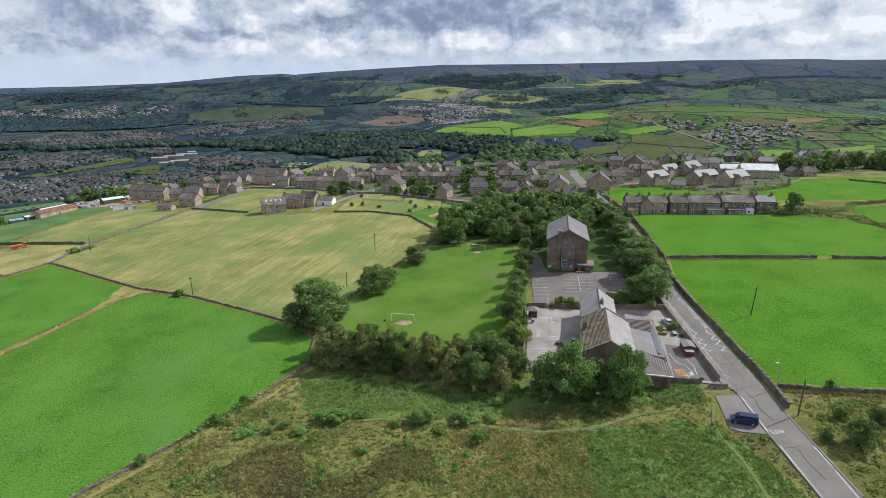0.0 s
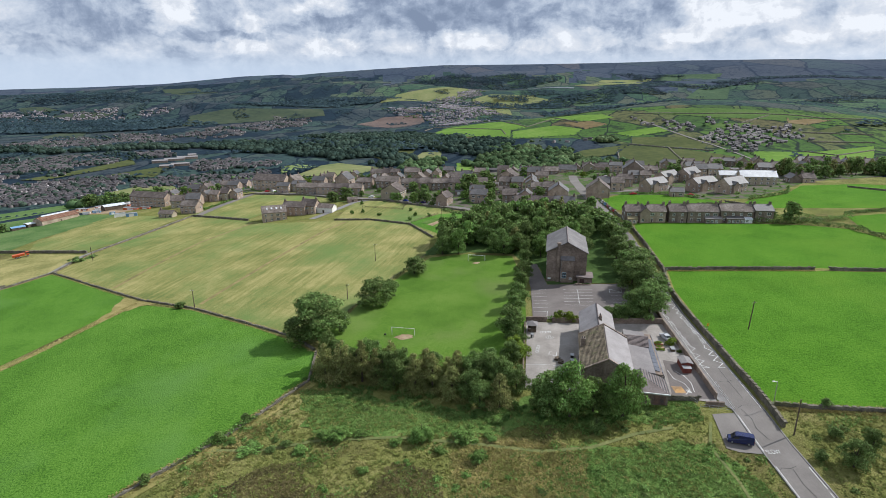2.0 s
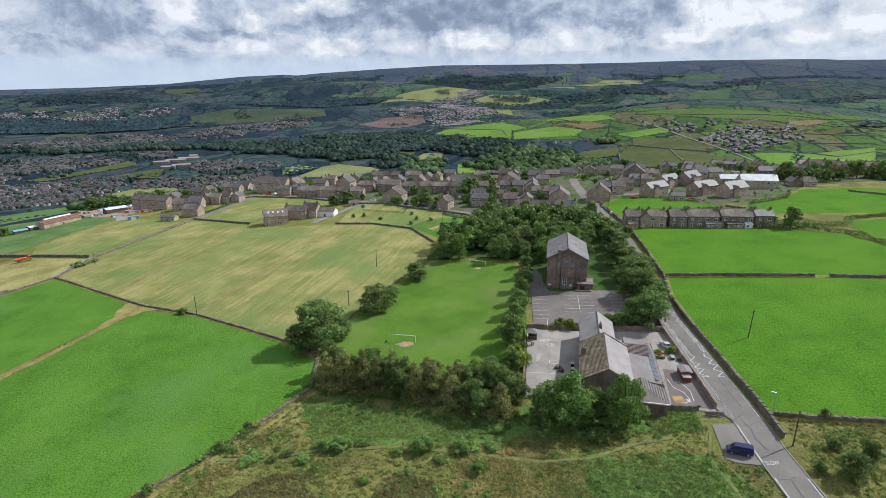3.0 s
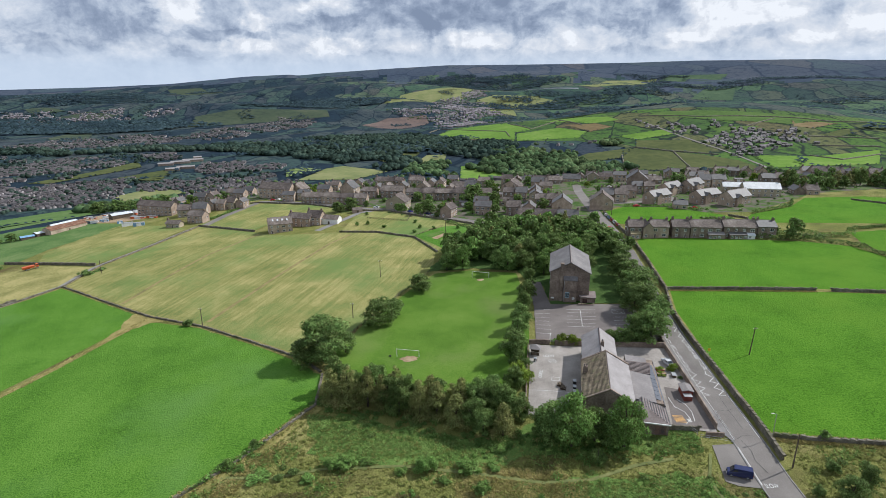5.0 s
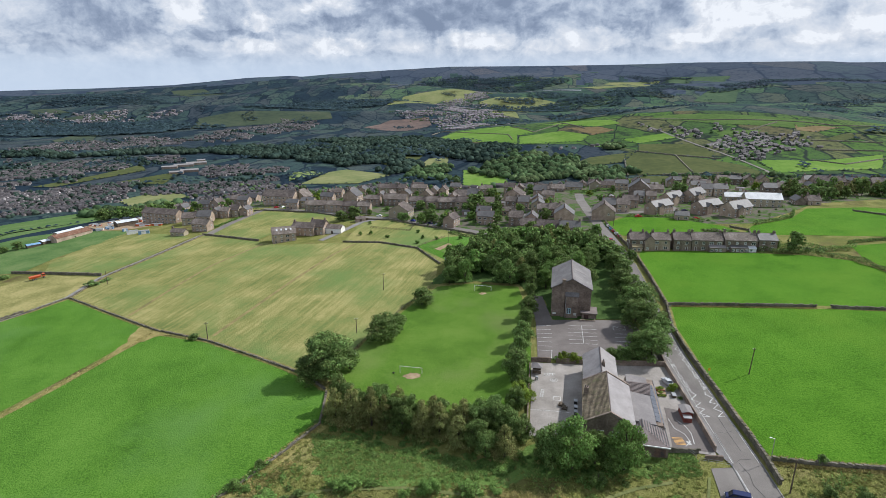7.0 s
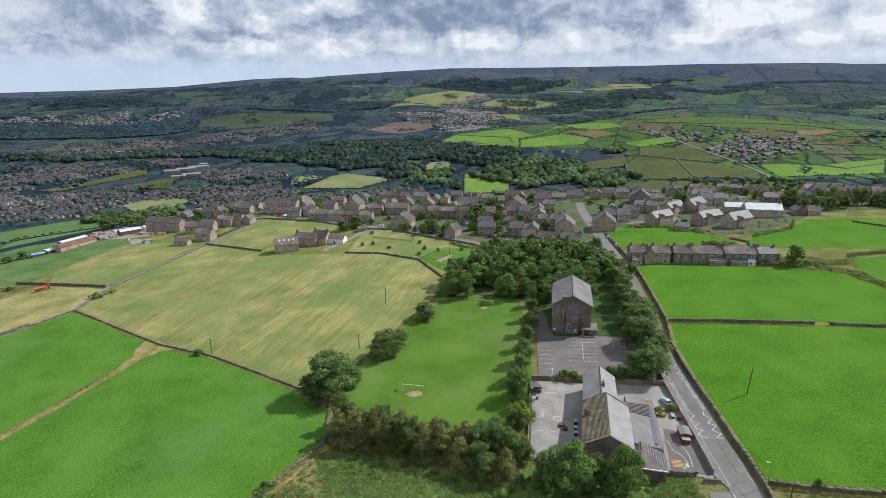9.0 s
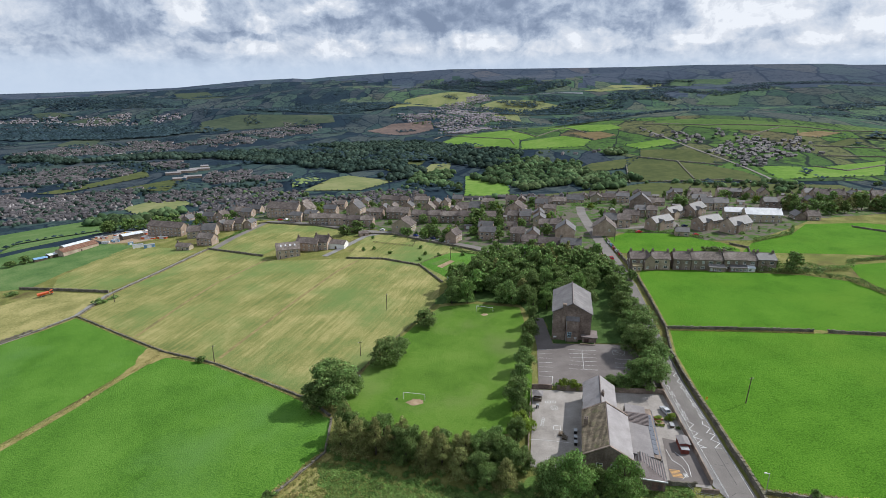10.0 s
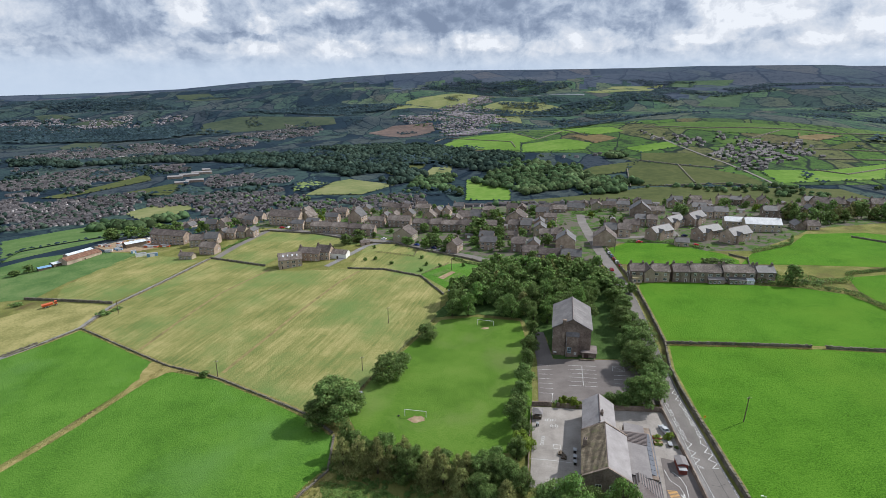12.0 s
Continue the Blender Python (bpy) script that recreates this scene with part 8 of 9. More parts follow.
tree(64.2, 134.5, 2.0, 2.2, "b", "planter shrubs")
for x, y in ((35.2, 134.6), (34.6, 131.8), (34.2, 129.6)):
    crate("wheeled_bin", x, y, 80, 1.2, 0.8, 1.1, M["rubber"], "dark refuse bin against the school wall", "bin")
for x, y in ((31.0, 133.6), (31.6, 132.0)):
    top = new("picnic_bench")
    top.matrix_world = pose(x, y, drop(x, y) + 0.18, 0, 0, 70)
    part("tabletop", block(-0.8, 0.8, -0.35, 0.35, 0.70, 0.75), M["wood"], top)
    for s in (-1, 1):
        part("seat", block(-0.8, 0.8, s * 0.65 - 0.13, s * 0.65 + 0.13, 0.42, 0.46), M["wood"], top)
        part("leg", block(s * 0.55 - 0.05, s * 0.55 + 0.05, -0.75, 0.75, -0.1, 0.42), M["wood"], top)
    tagged(top, "brown wooden picnic bench in the playground", "bench")
crate("sleeper_box", -33.6, 172.6, 30, 1.8, 1.2, 0.9, M["wood"], "low wooden box at the edge of the playing field", "box")
for x, y in ((-27.2, 185.4), (-26.4, 186.4), (-21.8, 196.0), (-20.0, 200.0), (-12.4, 219.0), (-18.3, 158.6)):
    bm = bmesh.new()
    bmesh.ops.create_icosphere(bm, subdivisions=2, radius=0.45)
    for v in bm.verts:
        v.co = v.co * (0.8 + 0.3 * noise.noise(v.co * 2 + Vector((x, y, 0))))
        v.co.z *= 0.7
    ob = part("rubbish_sack", bm, M["rubber"])
    ob.matrix_world = pose(x, y, drop(x, y) + 0.35)
    tagged(ob, "black rubbish sack on the edge of the pitch", "sack", "sacks by the pitch")


def fence(points, high=1.2):
    top = new("timber_fence")
    x0, y0 = points[0]
    z0 = drop(x0, y0)
    top.matrix_world = pose(x0, y0, z0)
    pts = fine_line(points, 2.4)
    loc = [(x - x0, y - y0, drop(x, y) - z0) for x, y in pts]
    for p in loc:
        part("post", block(p[0] - 0.07, p[0] + 0.07, p[1] - 0.07, p[1] + 0.07, p[2] - 0.3, p[2] + high), M["wood"], top)
    for a, b in zip(loc, loc[1:]):
        for h in (0.35, 0.75, 1.1):
            rod("rail", (a[0], a[1], a[2] + h), (b[0], b[1], b[2] + h), 0.05, M["wood"], top, 4)
    tagged(top, "weathered post and rail fence beside the pitch", "fence", "pitch fences")


fence([(-35, 173), (-28.5, 190), (-20, 210), (-13, 224), (-8, 236)])
fence([(-23.5, 350), (-25, 331), (-52, 346)])
fence([(-3, 312), (-14, 300), (-19, 293)])

# farmyard on the west side
shed("long_shed", -276.6, 382, 69, 27, 9, 3.2, 5.2, M["stone"], M["rust"], "long stone cattle shed with a rusty sheet roof", "barn", 14)
shed("white_roof_shed", -288, 396, 69, 20, 6, 2.8, 3.6, M["stone"], M["pale_sheet"], "low shed with a pale sheet roof", "barn")
shed("lean_to", -286.5, 370, 60, 7, 6, 2.4, 2.9, M["wood"], M["pale_sheet"], "small shed patched with pale sheeting")
shed("lean_to", -290.5, 362.5, 50, 8, 5, 2.0, 2.6, M["wood"], M["blue_sheet"], "small shed patched with blue sheeting")
shed("yard_shed", -253, 412, 50, 15, 8, 3.2, 4.2, M["wood"], M["pale_sheet"], "grey-white sheeted yard shed beside a builder's yard", "barn", 6)
crate("container", -228.1, 377, 30, 7, 2.6, 2.5, M["frame"], "white storage container in the field corner", "container")
crate("container", -218.3, 374.5, 25, 7, 2.6, 2.5, M["blue_sheet"], "pale blue storage container in the field corner", "container")
crate("container", -240, 388, 40, 3.4, 2.2, 2.0, M["blue_sheet"], "small blue storage container in the field corner", "container")
for x, y, yaw, mt, w in ((-266, 399, 20, "frame", 5), (-262, 404, 60, "blue_sheet", 5), (-258, 400, 20, "blue_sheet", 4), (-285, 421, 40, "terracotta", 6), (-278, 416, 10, "terracotta", 5), (-272, 424, 60, "terracotta", 5), (-266, 414, 30, "frame", 5), (-266, 430, 10, "sign_yellow", 6), (-258, 426, 50, "sign_yellow", 5), (-250, 424, 15, "orange", 6), (-244, 420, 60, "orange", 5), (-240, 426, 20, "sign_yellow", 5), (-252, 432, 70, "frame", 5), (-234, 402, -10, "orange", 12), (-222, 400, -10, "orange", 8), (-240, 407, 40, "terracotta", 4)):
    crate("builders_skip", x, y, yaw, w, 2.2, 1.5, M[mt], "brightly painted skip and stacked materials in a yard", "skip")
tagged(draped("builders_yard", [(-292, 420), (-262, 396), (-240, 392), (-228, 398), (-240, 440), (-275, 440)], M["soil"], 0.14, 6.0), "dusty earth yard strewn with building materials", "yard", kind="structure")


def trailer():
    top = new("farm_trailer")
    seat(top, -228.4, 282.0, 42, 0.15)
    bm = bmesh.new()
    prism(bm, [(-1.1, 0.9), (1.1, 0.9), (1.35, 2.0), (-1.35, 2.0)], -3.2, 2.4)
    part("hopper", finish(bm, 0.05), M["orange"], top, "orange-red steel hopper")
    part("cab", block(2.9, 4.3, -0.9, 0.9, 0.8, 2.5, 0.12), M["orange"], top)
    part("cab_window", block(3.1, 4.34, -0.94, 0.94, 1.7, 2.3, 0.04), M["glass"], top)
    part("drawbar", block(2.3, 3.0, -0.1, 0.1, 0.6, 0.75), M["orange"], top)
    for x in (-1.6, -0.4, 3.6):
        for s in (-1.15, 1.15):
            w = share("wheel", TYRE, top, pose(x, s, 0.5) @ Matrix.Scale(1.5, 4))
            share("rim", RIM, w)
    tagged(top, "orange-red farm spreader parked in the paddock", "farm trailer")


trailer()


# ---- hedges ----
def hedge(name, points, wide, high, kind, label):
    rng = np.random.default_rng(len(points) * 17 + int(high * 10))
    pts = np.array(fine_line(points, 0.8))
    n = len(pts) * 34
    k = rng.integers(0, len(pts), n)
    a = rng.uniform(0, np.pi, n)
    rag = 0.8 + 0.35 * np.sin(k * 0.37) * np.cos(k * 0.11) + rng.uniform(-0.15, 0.15, n)
    off = np.cos(a) * wide / 2 * rag
    c = np.stack([pts[k, 0] + off * 0.8 + rng.normal(0, 0.35, n), pts[k, 1] + off + rng.normal(0, 0.35, n), np.zeros(n)], 1)
    c[:, 2] = height(c[:, 0], c[:, 1]) + np.sin(a) * high * rag
    nrm = rng.normal(size=(n, 3)) + np.array([0, -0.3, 0.8])
    nrm /= np.linalg.norm(nrm, axis=1)[:, None]
    t = np.cross(nrm, rng.normal(size=(n, 3)))
    t /= np.linalg.norm(t, axis=1)[:, None]
    b = np.cross(nrm, t)
    s = rng.uniform(0.14, 0.34, (n, 1))
    quad = np.stack([c - t * s, c + b * s, c + t * s, c - b * s], 1).reshape(-1, 3)
    ob = bulk(name, quad, np.arange(4 * n).reshape(-1, 4), M[kind], label, "hedge")
    return ob


hedge("field_hedge", [(150, 258), (170, 252), (184, 242), (187.5, 221), (205, 195)], 3.5, 2.2, "leaf_dark", "overgrown dark green field hedge")
hedge("terrace_hedge", [(152, 262), (170, 262), (184, 256), (196, 256)], 6, 2.4, "leaf_green", "bramble hedge beside the terrace")
hedge("east_hedge", [(200, 266), (222, 270), (250, 272)], 2.5, 1.6, "leaf_dark", "clipped dark green field hedge")
hedge("estate_hedge", [(176, 309), (192, 316), (206, 323), (214, 336)], 4, 2.2, "leaf_dark", "overgrown green hedge behind the estate")
hedge("croft_hedge", [(113, 341), (128, 338), (140, 334), (152, 320)], 2.2, 1.3, "leaf_green", "low green garden hedge above the croft")
hedge("allotment_hedge", [(22, 303), (8, 312), (0, 322)], 2.0, 1.5, "leaf_dark", "dark clipped hedge beside the allotments")
hedge("village_hedge", [(96, 430), (122, 436), (150, 440)], 2.4, 2.2, "leaf_green", "long clipped green hedge behind the cottages")
hedge("car_park_hedge", [(34, 159.4), (41, 158.6)], 1.6, 1.2, "leaf_green", "low green hedge below the car park")
hedge("car_park_hedge_east", [(48, 158), (56, 157.4), (64, 156)], 4.2, 3.2, "leaf_green", "broad green shrub hedge below the car park")
hedge("lane_hedge", [(-169, 372), (-163, 392), (-158, 412)], 2.4, 1.6, "leaf_green", "green hedge along the lane")
hedge("wall_brambles", [(-56, 103), (-50, 111), (-46, 116)], 3.0, 1.3, "leaf_green", "brambles growing over the field wall")

# allotment beds
for outline, kind in (([(-12, 293.8), (-4, 302.4), (-1.6, 299.6), (-9.4, 290)], "bracken"), ([(-8.6, 288.5), (-1, 298), (1.4, 295.6), (-5.6, 285)], "soil"), ([(-5.0, 283), (3.6, 295), (5.4, 292.4), (-2.6, 280)], "bracken")):
    tagged(draped("vegetable_bed", outline, M[kind], 0.3, 3.0), "tilled vegetable bed in the allotment", "vegetable bed", "allotment beds")
tagged(draped("allotment_grass", [(-19, 296), (-2, 312), (8, 312), (20, 303), (-2, 268)], M["lush"], 0.16, 4.0), "bright green allotment grass", "lawn", kind="structure")
shed("greenhouse", -0.6, 267.5, 40, 3.2, 2.2, 1.6, 2.3, M["pale_sheet"], M["pale_sheet"], "small pale greenhouse at the allotment")
shed("garage", -61.9, 367, 20, 6.5, 5, 2.3, 3.4, M["stone"], M["roof"], "small stone garage beside the drive", "garage")
tagged(strip("farm_drive", [(-79, 321), (-70.3, 339.4), (-60, 364), (-45, 371)], 2.2, 2.2, M["paving"], 0.2, 4.0), "pale gravel drive to the farmhouse", "drive", kind="structure")
tagged(strip("moor_path", [(-52, 105), (-40, 104), (-28.3, 106.1), (-10.5, 105.6), (5.6, 101.9), (20.5, 97.8), (31, 98), (41.6, 101.6), (50, 103)], 0.45, 0.45, M["faint_path"], 0.14, 3.0), "narrow trodden path through rough grass", "path", kind="structure")
tagged(strip("bracken_path", [(58.6, 104), (54.8, 96), (55.6, 86), (55.0, 76), (52, 60)], 0.3, 0.3, M["faint_path"], 0.16, 3.0), "narrow trodden path through bracken", "path", kind="structure")
for line in ([(-140, 218), (-138.4, 228.4), (-135.2, 252.8), (-130.3, 283.1), (-115, 322)], [(-92, 193), (-89.7, 202), (-84.3, 221.7), (-78.1, 245.3), (-64.9, 290.3), (-56, 308)]):
    tagged(strip("field_drain", line, 0.9, 0.9, M["ditch"], 0.15, 4.0), "dry brown drainage line across the meadow", "ditch", kind="structure")
shed("white_extension", -74.5, 340, -12, 12, 7, 3.4, 5.4, M["render"], M["roof"], "white rendered farm extension with a slate roof", "outbuilding")


# ---- village trees and rough growth ----
HOUSE_SPOTS = [(o.matrix_world.translation.x, o.matrix_world.translation.y) for o in scene.objects if o.parent is None and o.name.split(".")[0] in ("house", "bungalow", "terraced_house", "barn", "white_extension")]


def clear_of(x, y, gap):
    return all(math.hypot(x - a, y - b) > gap for a, b in HOUSE_SPOTS)


GARDENS = [[(-240, 440), (-170, 430), (-110, 425), (-60, 395), (20, 375), (40, 420), (0, 480), (-120, 520), (-230, 510)], [(25, 335), (75, 345), (85, 400), (60, 450), (20, 440), (5, 380)], [(105, 372), (160, 400), (250, 420), (330, 455), (330, 475), (130, 490), (100, 440)], [(-45, 355), (0, 330), (30, 320), (30, 345), (-20, 372)]]
vrng = random.Random(21)


def spots(poly, count, gap, apart, rng):
    """Places within a polygon that keep clear of the houses and of each other."""
    xs, ys = [p[0] for p in poly], [p[1] for p in poly]
    out = []
    for _ in range(5000):
        if len(out) >= count:
            break
        x, y = rng.uniform(min(xs), max(xs)), rng.uniform(min(ys), max(ys))
        if inside(np.array([x]), np.array([y]), poly)[0] and clear_of(x, y, gap) and all(math.hypot(x - a, y - b) > apart for a, b in out):
            out.append((x, y))
    return out


for poly, count in zip(GARDENS[:3], (12, 8, 9)):
    for x, y in spots(poly, count, 12.5, 12, vrng):
        house("house", x, y, vrng.choice((-12, -8, 78)), vrng.uniform(8, 11), vrng.uniform(7, 8.5), 2, vrng.choice(("stone", "stone", "stone_pale")), vrng.choice(("roof", "roof_dark")), "stone village house with a slate roof and garden", "house", chimneys=1, group="village houses", pitch=vrng.uniform(0.6, 0.8))
        HOUSE_SPOTS.append((x, y))


def outbuilding_meshes():
    """A garage or garden shed: walls, a low pitched roof, a door."""
    out = {}
    for kind, bm, mt in (("wall", gable_walls(5.4, 3.4, 2.2, 3.0, -1.0), "stone"), ("roof", gable_roof(5.4, 3.4, 2.2, 3.0, 0.12, 0.2, 0.2), "felt"), ("door", block(-1.1, 1.1, -1.76, -1.68, 0.0, 2.0, 0.02), "frame")):
        me = bpy.data.meshes.new(kind)
        bm.to_mesh(me)
        bm.free()
        me.materials.append(M[mt])
        out[kind] = me
    return out


OUTBUILDING = outbuilding_meshes()
for poly, count in zip(GARDENS[:3], (16, 9, 11)):
    for x, y in spots(poly, count, 8.5, 7, vrng):
        top = new("garage")
        top.matrix_world = pose(x, y, drop(x, y) - 0.1, 0, 0, vrng.choice((-12, 78, -10)))
        for kind, me in OUTBUILDING.items():
            share(kind, me, top)
        tagged(top, "small stone garage with a grey felt roof", "garage", "village garages")
        HOUSE_SPOTS.append((x, y))
for poly, count in zip(GARDENS, (104, 54, 66, 18)):
    xs, ys = [p[0] for p in poly], [p[1] for p in poly]
    made = tries = 0
    while made < count and tries < 4000:
        tries += 1
        x, y = vrng.uniform(min(xs), max(xs)), vrng.uniform(min(ys), max(ys))
        hit = False
        for k in range(len(poly)):
            (x0, y0), (x1, y1) = poly[k - 1], poly[k]
            if (y0 > y) != (y1 > y) and x < (x1 - x0) * (y - y0) / (y1 - y0) + x0:
                hit = not hit
        if hit and clear_of(x, y, 6.2):
            h = vrng.choice((2.4, 3.0, 4.5, 6.0, 7.5))
            tree(x, y, h * vrng.uniform(0.8, 1.1), h, vrng.choice("rrrggy"), "village garden trees")
            made += 1
for x, y, w, h, kind in ((-68, 377, 12, 9, "r"), (-76, 371, 10, 7, "r"), (-58, 385, 5, 5, "g"), (-12, 352, 11, 9, "r"), (2, 346, 5, 9, "l"), (18, 372, 16, 14, "r"), (30, 360, 10, 10, "r"), (14, 352, 8, 6, "g"), (-292, 447, 14, 10, "r"), (-280, 452, 14, 10, "r"), (-266, 448, 14, 9, "r"), (-250, 448, 15, 11, "r"), (-238, 450, 14, 10, "r"), (-300, 455, 12, 9, "g"), (-298, 358, 8, 6, "r"), (-304, 352, 7, 5, "r"), (-252, 288, 8, 3, "r"), (-184, 262, 7, 2.4, "r"), (-180, 268, 6, 2, "r")):
    tree(x, y, w, h, kind, "village street trees")
for x, y in ((-55.9, 328.2), (-49.2, 329.2), (-37.9, 317.9), (-19.5, 326), (-16, 311.8), (-18.9, 301.8), (-53.6, 355.6), (6, 306), (-8, 308)):
    tree(x, y, 2.6, 2.6, "g", "young orchard trees")
PLANTATION = [(236, 372), (255, 364), (300, 372), (340, 378), (345, 410), (300, 412), (262, 400)]
for k in range(46):
    u, v = vrng.random(), vrng.random()
    x, y = 240 + 105 * u, 368 + 10 * u + 34 * v
    tree(x, y, vrng.uniform(7, 10), vrng.uniform(8, 12), vrng.choice("rrrl"), "plantation above the east pasture")


TROD = [[(-52, 105), (-40, 104), (-28.3, 106.1), (-10.5, 105.6), (5.6, 101.9), (20.5, 97.8), (31, 98), (41.6, 101.6), (50, 103)], [(58.6, 104), (54.8, 96), (55.6, 86), (55.0, 76), (52, 60)]]


def tufts(name, polys, count, size, kind, label, seed, gate=None):
    """Low clumps of leaves, thickly strewn, in one mesh."""
    rng = np.random.default_rng(seed)
    xs = [p[0] for q in polys for p in q]
    ys = [p[1] for q in polys for p in q]
    px, py = rng.uniform(min(xs), max(xs), count), rng.uniform(min(ys), max(ys), count)
    keep = np.zeros(count, bool)
    for q in polys:
        keep |= inside(px, py, q)
    if gate:
        keep &= gate(px, py, rng.random(count))
    for q in TROD:
        for (x0, y0), (x1, y1) in zip(q, q[1:]):
            t = np.clip(((px - x0) * (x1 - x0) + (py - y0) * (y1 - y0)) / ((x1 - x0) ** 2 + (y1 - y0) ** 2), 0, 1)
            keep &= np.hypot(px - x0 - t * (x1 - x0), py - y0 - t * (y1 - y0)) > 0.6
    px, py = px[keep], py[keep]
    n, per = len(px), 7
    cx, cy = np.repeat(px, per), np.repeat(py, per)
    m = n * per
    s = rng.uniform(0.35, 1.0, (m, 1)) * size
    a = rng.uniform(0, 6.283, m)
    tilt = rng.uniform(0.75, 1.45, m)
    out = np.stack([np.cos(a) * np.sin(tilt), np.sin(a) * np.sin(tilt), np.cos(tilt)], 1)
    side = np.stack([-np.sin(a), np.cos(a), np.zeros(m)], 1)
    c = np.stack([cx + rng.normal(0, size * 0.35, m), cy + rng.normal(0, size * 0.35, m), np.zeros(m)], 1)
    c[:, 2] = height(c[:, 0], c[:, 1]) + 0.05
    v = np.stack([c - side * s * 0.32, c + side * s * 0.32, c + out * s + side * s * 0.16, c + out * s - side * s * 0.16], 1)
    return bulk(name, v.reshape(-1, 3), np.arange(4 * m).reshape(-1, 4), M[kind], label, "undergrowth")


def fray(x, y):
    return 0.5 + 0.25 * np.sin(x * 0.21 + 1.7 * np.sin(y * 0.13)) + 0.25 * np.sin(y * 0.27 + 1.3 * np.sin(x * 0.17))


M["tuft_grass"] = surface("rough_grass_tufts", [(0.150, 0.190, 0.048), (0.238, 0.258, 0.072), (0.365, 0.335, 0.132)], 0.08, 0.8, island=0.3, bump=0.0, thin=0.55)
M["tuft_heather"] = surface("heather", [(0.118, 0.108, 0.046), (0.190, 0.166, 0.070), (0.275, 0.235, 0.105)], 0.15, 0.9, island=0.4, bump=0.0, thin=0.55)
M["tuft_bracken"] = surface("bracken_fronds", [(0.125, 0.205, 0.050), (0.185, 0.280, 0.072), (0.245, 0.335, 0.105)], 0.15, 0.9, island=0.4, bump=0.0, thin=0.55)
# darker copy of bracken_fronds, with the shade under trees in its colour
M["bracken_shaded"] = surface("shaded_bracken", [(0.075, 0.140, 0.034), (0.120, 0.205, 0.050), (0.175, 0.260, 0.074)], 0.3, 1.2, island=0.35, bump=0.0, thin=0.5)
M["tuft_straw"] = surface("straw_tufts", [(0.200, 0.190, 0.062), (0.330, 0.290, 0.105), (0.460, 0.390, 0.165)], 0.2, 1.0, island=0.3, bump=0.0, thin=0.5)
MOOR = [[(-80, 62), (-68, 84), (-52, 106), (-37, 130), (-24, 125), (-6, 116), (12, 111), (22, 117.5), (47, 113.5), (57, 111), (58.5, 106.5), (57.4, 95), (59.5, 93.4), (63.6, 92), (63.0, 72), (62.4, 56), (0, 55)]]
VERGE = [[(71.4, 58), (72.4, 84), (73.0, 98), (76, 107), (95, 103), (130, 97), (125, 60)]]
tufts("rough_grass", MOOR + VERGE, 20000, 0.62, "tuft_grass", "tussocks of dry rough grass on the slope", 1, lambda x, y, r: r < 0.35 + 0.6 * fray(x, y))
tufts("heather", [[(-62, 60), (-50, 88), (-38, 99), (-15, 99), (-2, 94), (1, 84), (0, 58), (-30, 56)]], 13000, 0.5, "tuft_heather", "dark brown heather patches", 2, lambda x, y, r: fray(x * 0.9 + 31, y + 12) + 0.25 * r > 0.56)
BRACKEN = [[(-38, 128), (-31, 112), (-14, 109), (4, 108), (14, 107), (16, 112), (12, 111), (-6, 116), (-24, 125)], [(46, 104), (57.5, 104.5), (58.4, 110), (57, 112.6), (47, 113.4)], [(24, 98), (38, 97), (50, 98.5), (54.5, 93), (55, 76), (50, 58), (22, 60), (20, 80)], [(4, 80), (8, 74), (16, 74), (17, 84), (10, 86)], [(56.4, 92), (60, 85), (61.8, 74), (58, 62), (56, 76)]]
tufts("bracken", BRACKEN, 24000, 0.55, "tuft_bracken", "dense fronds of green bracken", 3)
tufts("bracken_clumps", MOOR + VERGE, 15000, 0.58, "tuft_bracken", "scattered green bracken clumps", 4, lambda x, y, r: fray(x * 1.3 + 7, y * 1.2 + 40) > 0.62)


def along(name, lines, gap, count, size, kind, label, seed):
    """Tufts along the foot of walls and banks."""
    polys = []
    for q in lines:
        sd = sides(q)
        polys.append([(x + a * gap, y + b * gap) for (x, y), (a, b) in zip(q, sd)] + [(x - a * gap, y - b * gap) for (x, y), (a, b) in reversed(list(zip(q, sd)))])
    for k, poly in enumerate(polys):
        tufts(name + ("" if k == 0 else "_" + "abcdefgh"[k]), [poly], count, size, kind, label, seed + k)


along("wall_grass", [[(-184, 244.5), (-150.4, 222), (-120, 202), (-92.3, 188.7), (-68.1, 173), (-48, 159.5), (-39, 150)], [(-70.9, 87), (-64, 94.5), (-51, 109), (-43.9, 119.7), (-36.4, 132)], [(-119, 200), (-126, 180), (-133, 160), (-142, 140), (-166, 93)], [(73.6, 109), (82.5, 106.8), (95.1, 104.4), (130, 99)], [(83.8, 197.5), (109.2, 193.9), (135.7, 189.7)]], 1.5, 9000, 0.55, "tuft_straw", "dry tufts of long grass along a field wall", 31)
tufts("straw_patch", [[(2, 99), (14, 103), (26, 100), (30, 97), (28, 89), (24, 60), (4, 60), (2, 93)]], 9000, 0.55, "tuft_straw", "pale dry grass on the slope", 51, lambda x, y, r: r < 0.45 + 0.6 * fray(x + 50, y))
tufts("straw_bank", [[(-55, 91), (-51, 105), (-43, 116), (-39, 117), (-46, 104), (-49, 91)]], 3000, 0.55, "tuft_straw", "pale dry grass below the field wall", 52, lambda x, y, r: r < 0.3 + 0.6 * fray(x + 50, y))


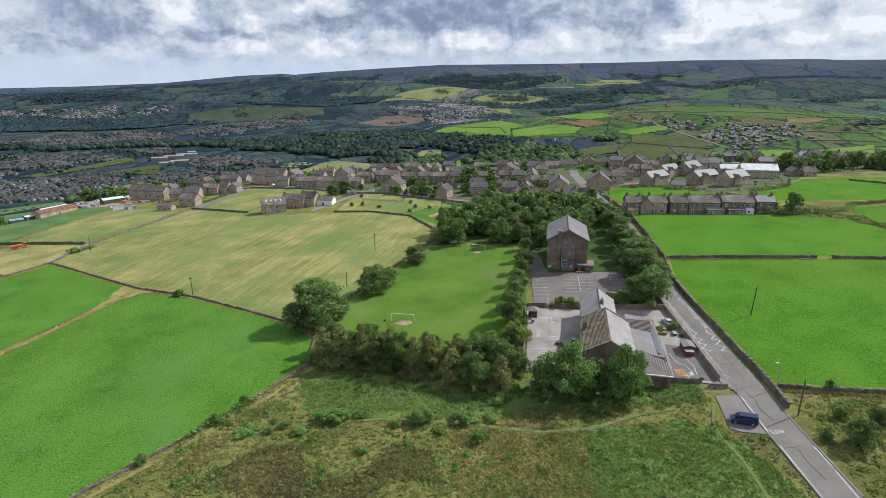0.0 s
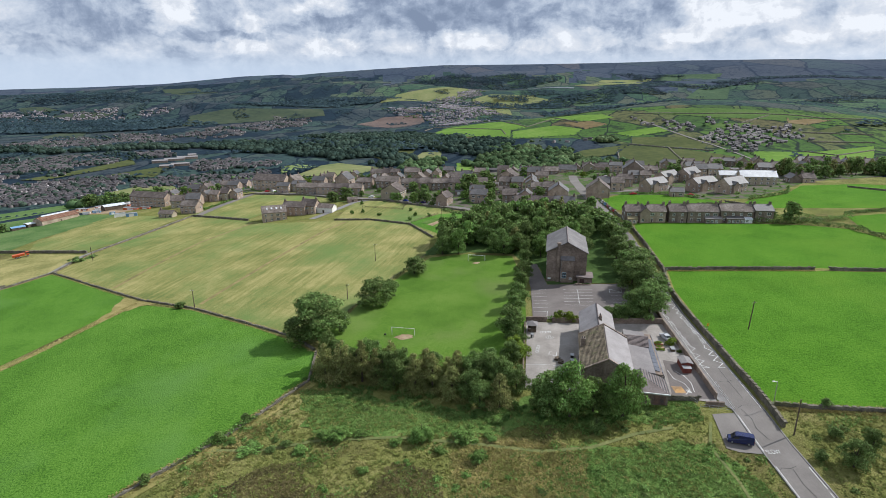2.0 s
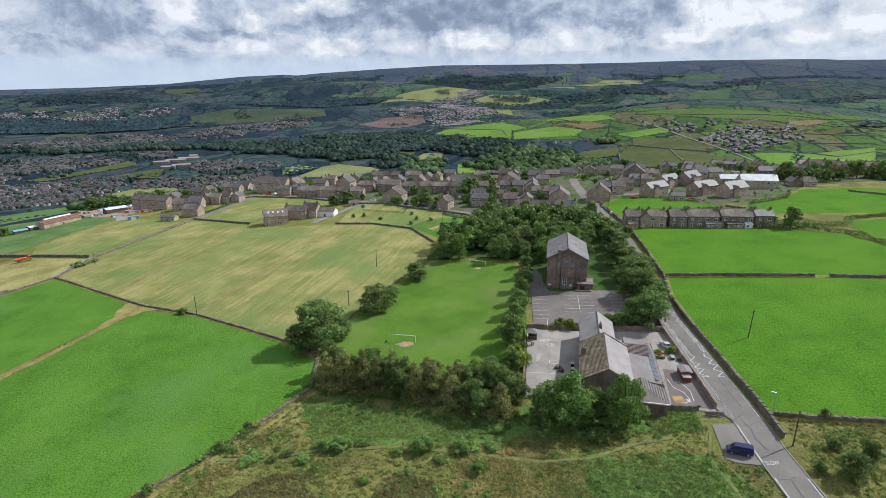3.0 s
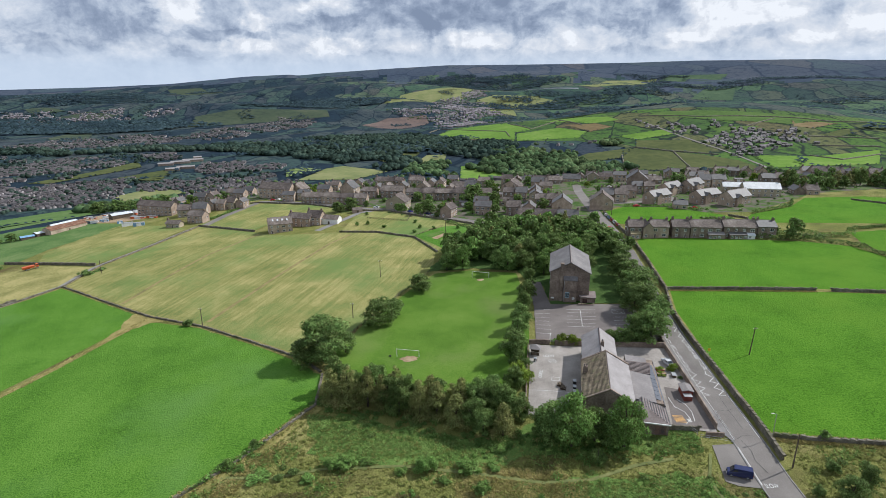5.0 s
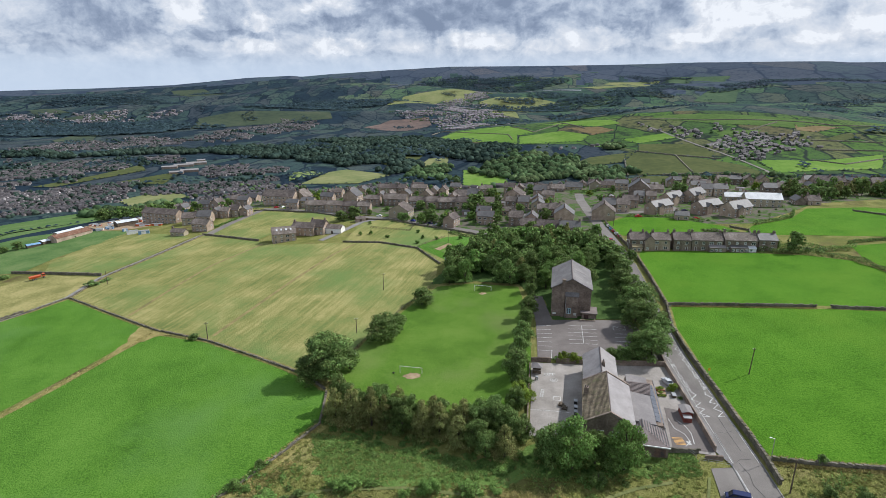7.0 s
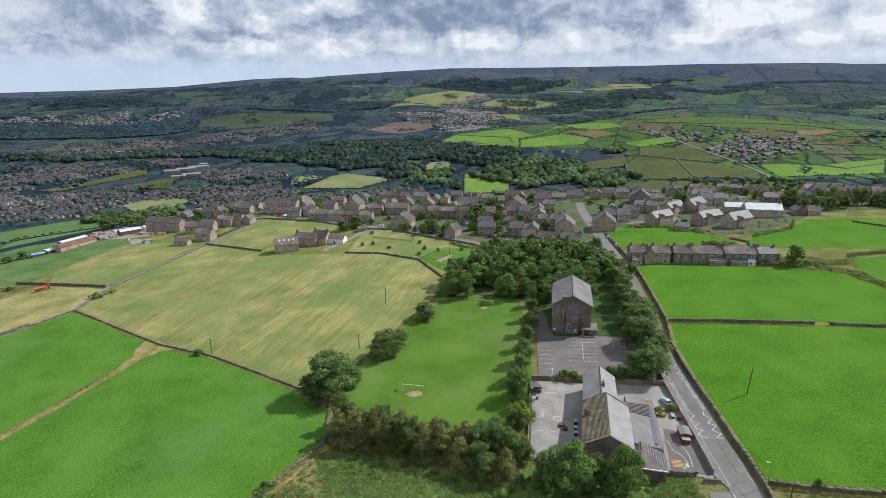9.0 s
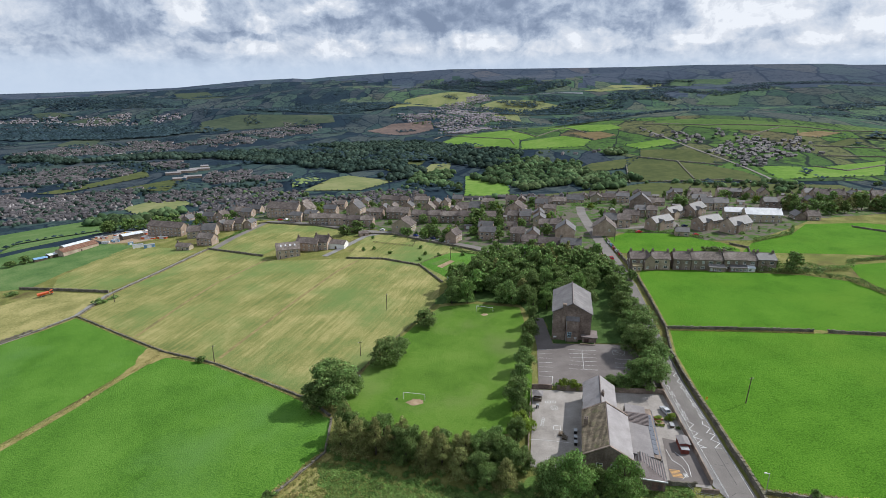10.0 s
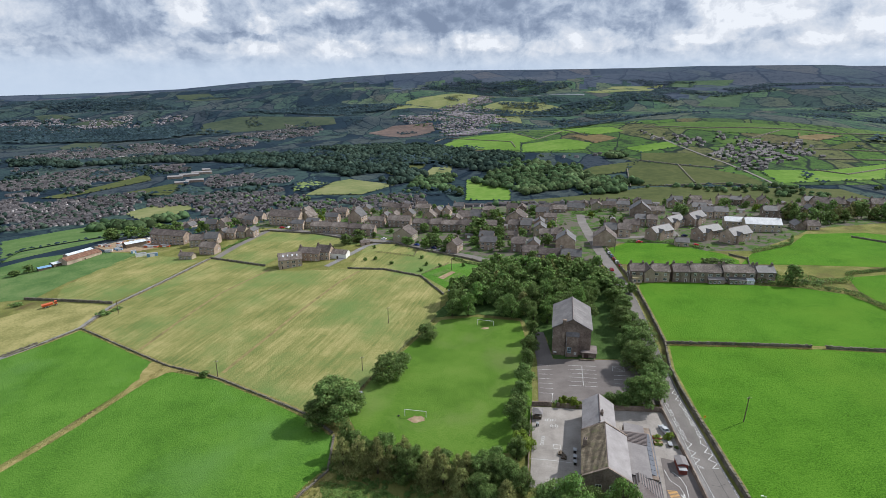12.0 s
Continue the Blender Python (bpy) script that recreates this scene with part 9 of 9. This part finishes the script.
def mounds(name, polys, count, wide, high, kind, label, seed, gate=None, per=130, leaf=0.17):
    """Low rounded bramble and gorse mounds, each of many leaf sprays, in one mesh."""
    rng = np.random.default_rng(seed)
    xs = [p[0] for q in polys for p in q]
    ys = [p[1] for q in polys for p in q]
    px, py = rng.uniform(min(xs), max(xs), count), rng.uniform(min(ys), max(ys), count)
    keep = np.zeros(count, bool)
    for q in polys:
        keep |= inside(px, py, q)
    if gate:
        keep &= gate(px, py)
    px, py = px[keep], py[keep]
    n = len(px)
    size = rng.uniform(0.5, 1.3, (n, 1, 1))
    d = rng.normal(size=(n, per, 3))
    d /= np.linalg.norm(d, axis=2)[..., None]
    d[..., 2] = np.abs(d[..., 2])
    lump = 0.75 + 0.3 * np.sin(d[..., :1] * 5 + rng.uniform(0, 6, (n, 1, 1))) * np.cos(d[..., 1:2] * 6 + rng.uniform(0, 6, (n, 1, 1)))
    c = d * lump * rng.uniform(0.75, 1.1, (n, per, 1)) * size * np.array([wide / 2, wide / 2, high])
    c = (c + np.stack([px, py, height(px, py)], 1)[:, None, :]).reshape(-1, 3)
    m = n * per
    nrm = d.reshape(-1, 3) + np.array([0, 0, 0.3]) + rng.normal(scale=0.5, size=(m, 3))
    nrm /= np.linalg.norm(nrm, axis=1)[:, None]
    t = np.cross(nrm, rng.normal(size=(m, 3)))
    t /= np.linalg.norm(t, axis=1)[:, None]
    b = np.cross(nrm, t)
    q = rng.uniform(0.6, 1.4, (m, 1)) * leaf
    tri = np.stack([c - t * q - b * q * 0.5, c + t * q - b * q * 0.5, c + b * q * 1.1], 1).reshape(-1, 3)
    return bulk(name, tri, np.arange(3 * m).reshape(-1, 3), M[kind], label, "undergrowth")


mounds("scrub", MOOR, 620, 2.6, 0.95, "leaf_green", "low mounds of bramble and gorse on the slope", 61, lambda x, y: (fray(x * 1.1 + 3, y * 1.5 + 9) > 0.60) & (y > 84))
mounds("dark_scrub", MOOR + VERGE, 420, 2.2, 0.8, "leaf_dark", "dark low gorse among the rough grass", 62, lambda x, y: fray(x * 1.4 + 40, y * 1.2 + 3) > 0.66)
mounds("belt_undergrowth", [[(-38, 133), (-27, 125), (-8, 117), (10, 110), (22, 108), (34, 107), (46, 107), (46, 112), (22, 117), (6, 119), (-10, 125), (-26, 131), (-34, 137)]], 520, 2.4, 1.1, "bracken_shaded", "dense bracken and nettles at the foot of the trees", 63)
ESTATE_GARDENS = [(105, 345), (135, 322), (176, 314), (206, 334), (245, 362), (300, 376), (330, 405), (330, 450), (240, 430), (150, 410), (105, 370)]


def off_streets(x, y):
    """Keeps garden growth clear of houses and of the carriageways."""
    ok = np.ones(len(x), bool)
    for a, b in HOUSE_SPOTS:
        ok &= np.hypot(x - a, y - b) > 5.4
    for line in (ROAD, STREET, [(92, 350), (128, 352), (148, 352), (150, 375)]):
        for (x0, y0), (x1, y1) in zip(line, line[1:]):
            t = np.clip(((x - x0) * (x1 - x0) + (y - y0) * (y1 - y0)) / ((x1 - x0) ** 2 + (y1 - y0) ** 2), 0, 1)
            ok &= np.hypot(x - x0 - t * (x1 - x0), y - y0 - t * (y1 - y0)) > 5.0
    return ok


mounds("garden_shrubs", GARDENS + [ESTATE_GARDENS], 1500, 3.0, 1.7, "leaf_green", "shrubs and low hedges in the village gardens", 71, lambda x, y: off_streets(x, y) & (fray(x * 1.6, y * 1.6) > 0.42), 42, 0.36)
mounds("garden_hedges", GARDENS + [ESTATE_GARDENS], 1500, 2.6, 1.5, "leaf_dark", "dark clipped hedges round the village gardens", 72, lambda x, y: off_streets(x, y) & ((np.abs((x + 0.2 * y) % 17 - 8.5) < 1.2) | (np.abs((y - 0.2 * x) % 21 - 10.5) < 1.2)), 42, 0.36)
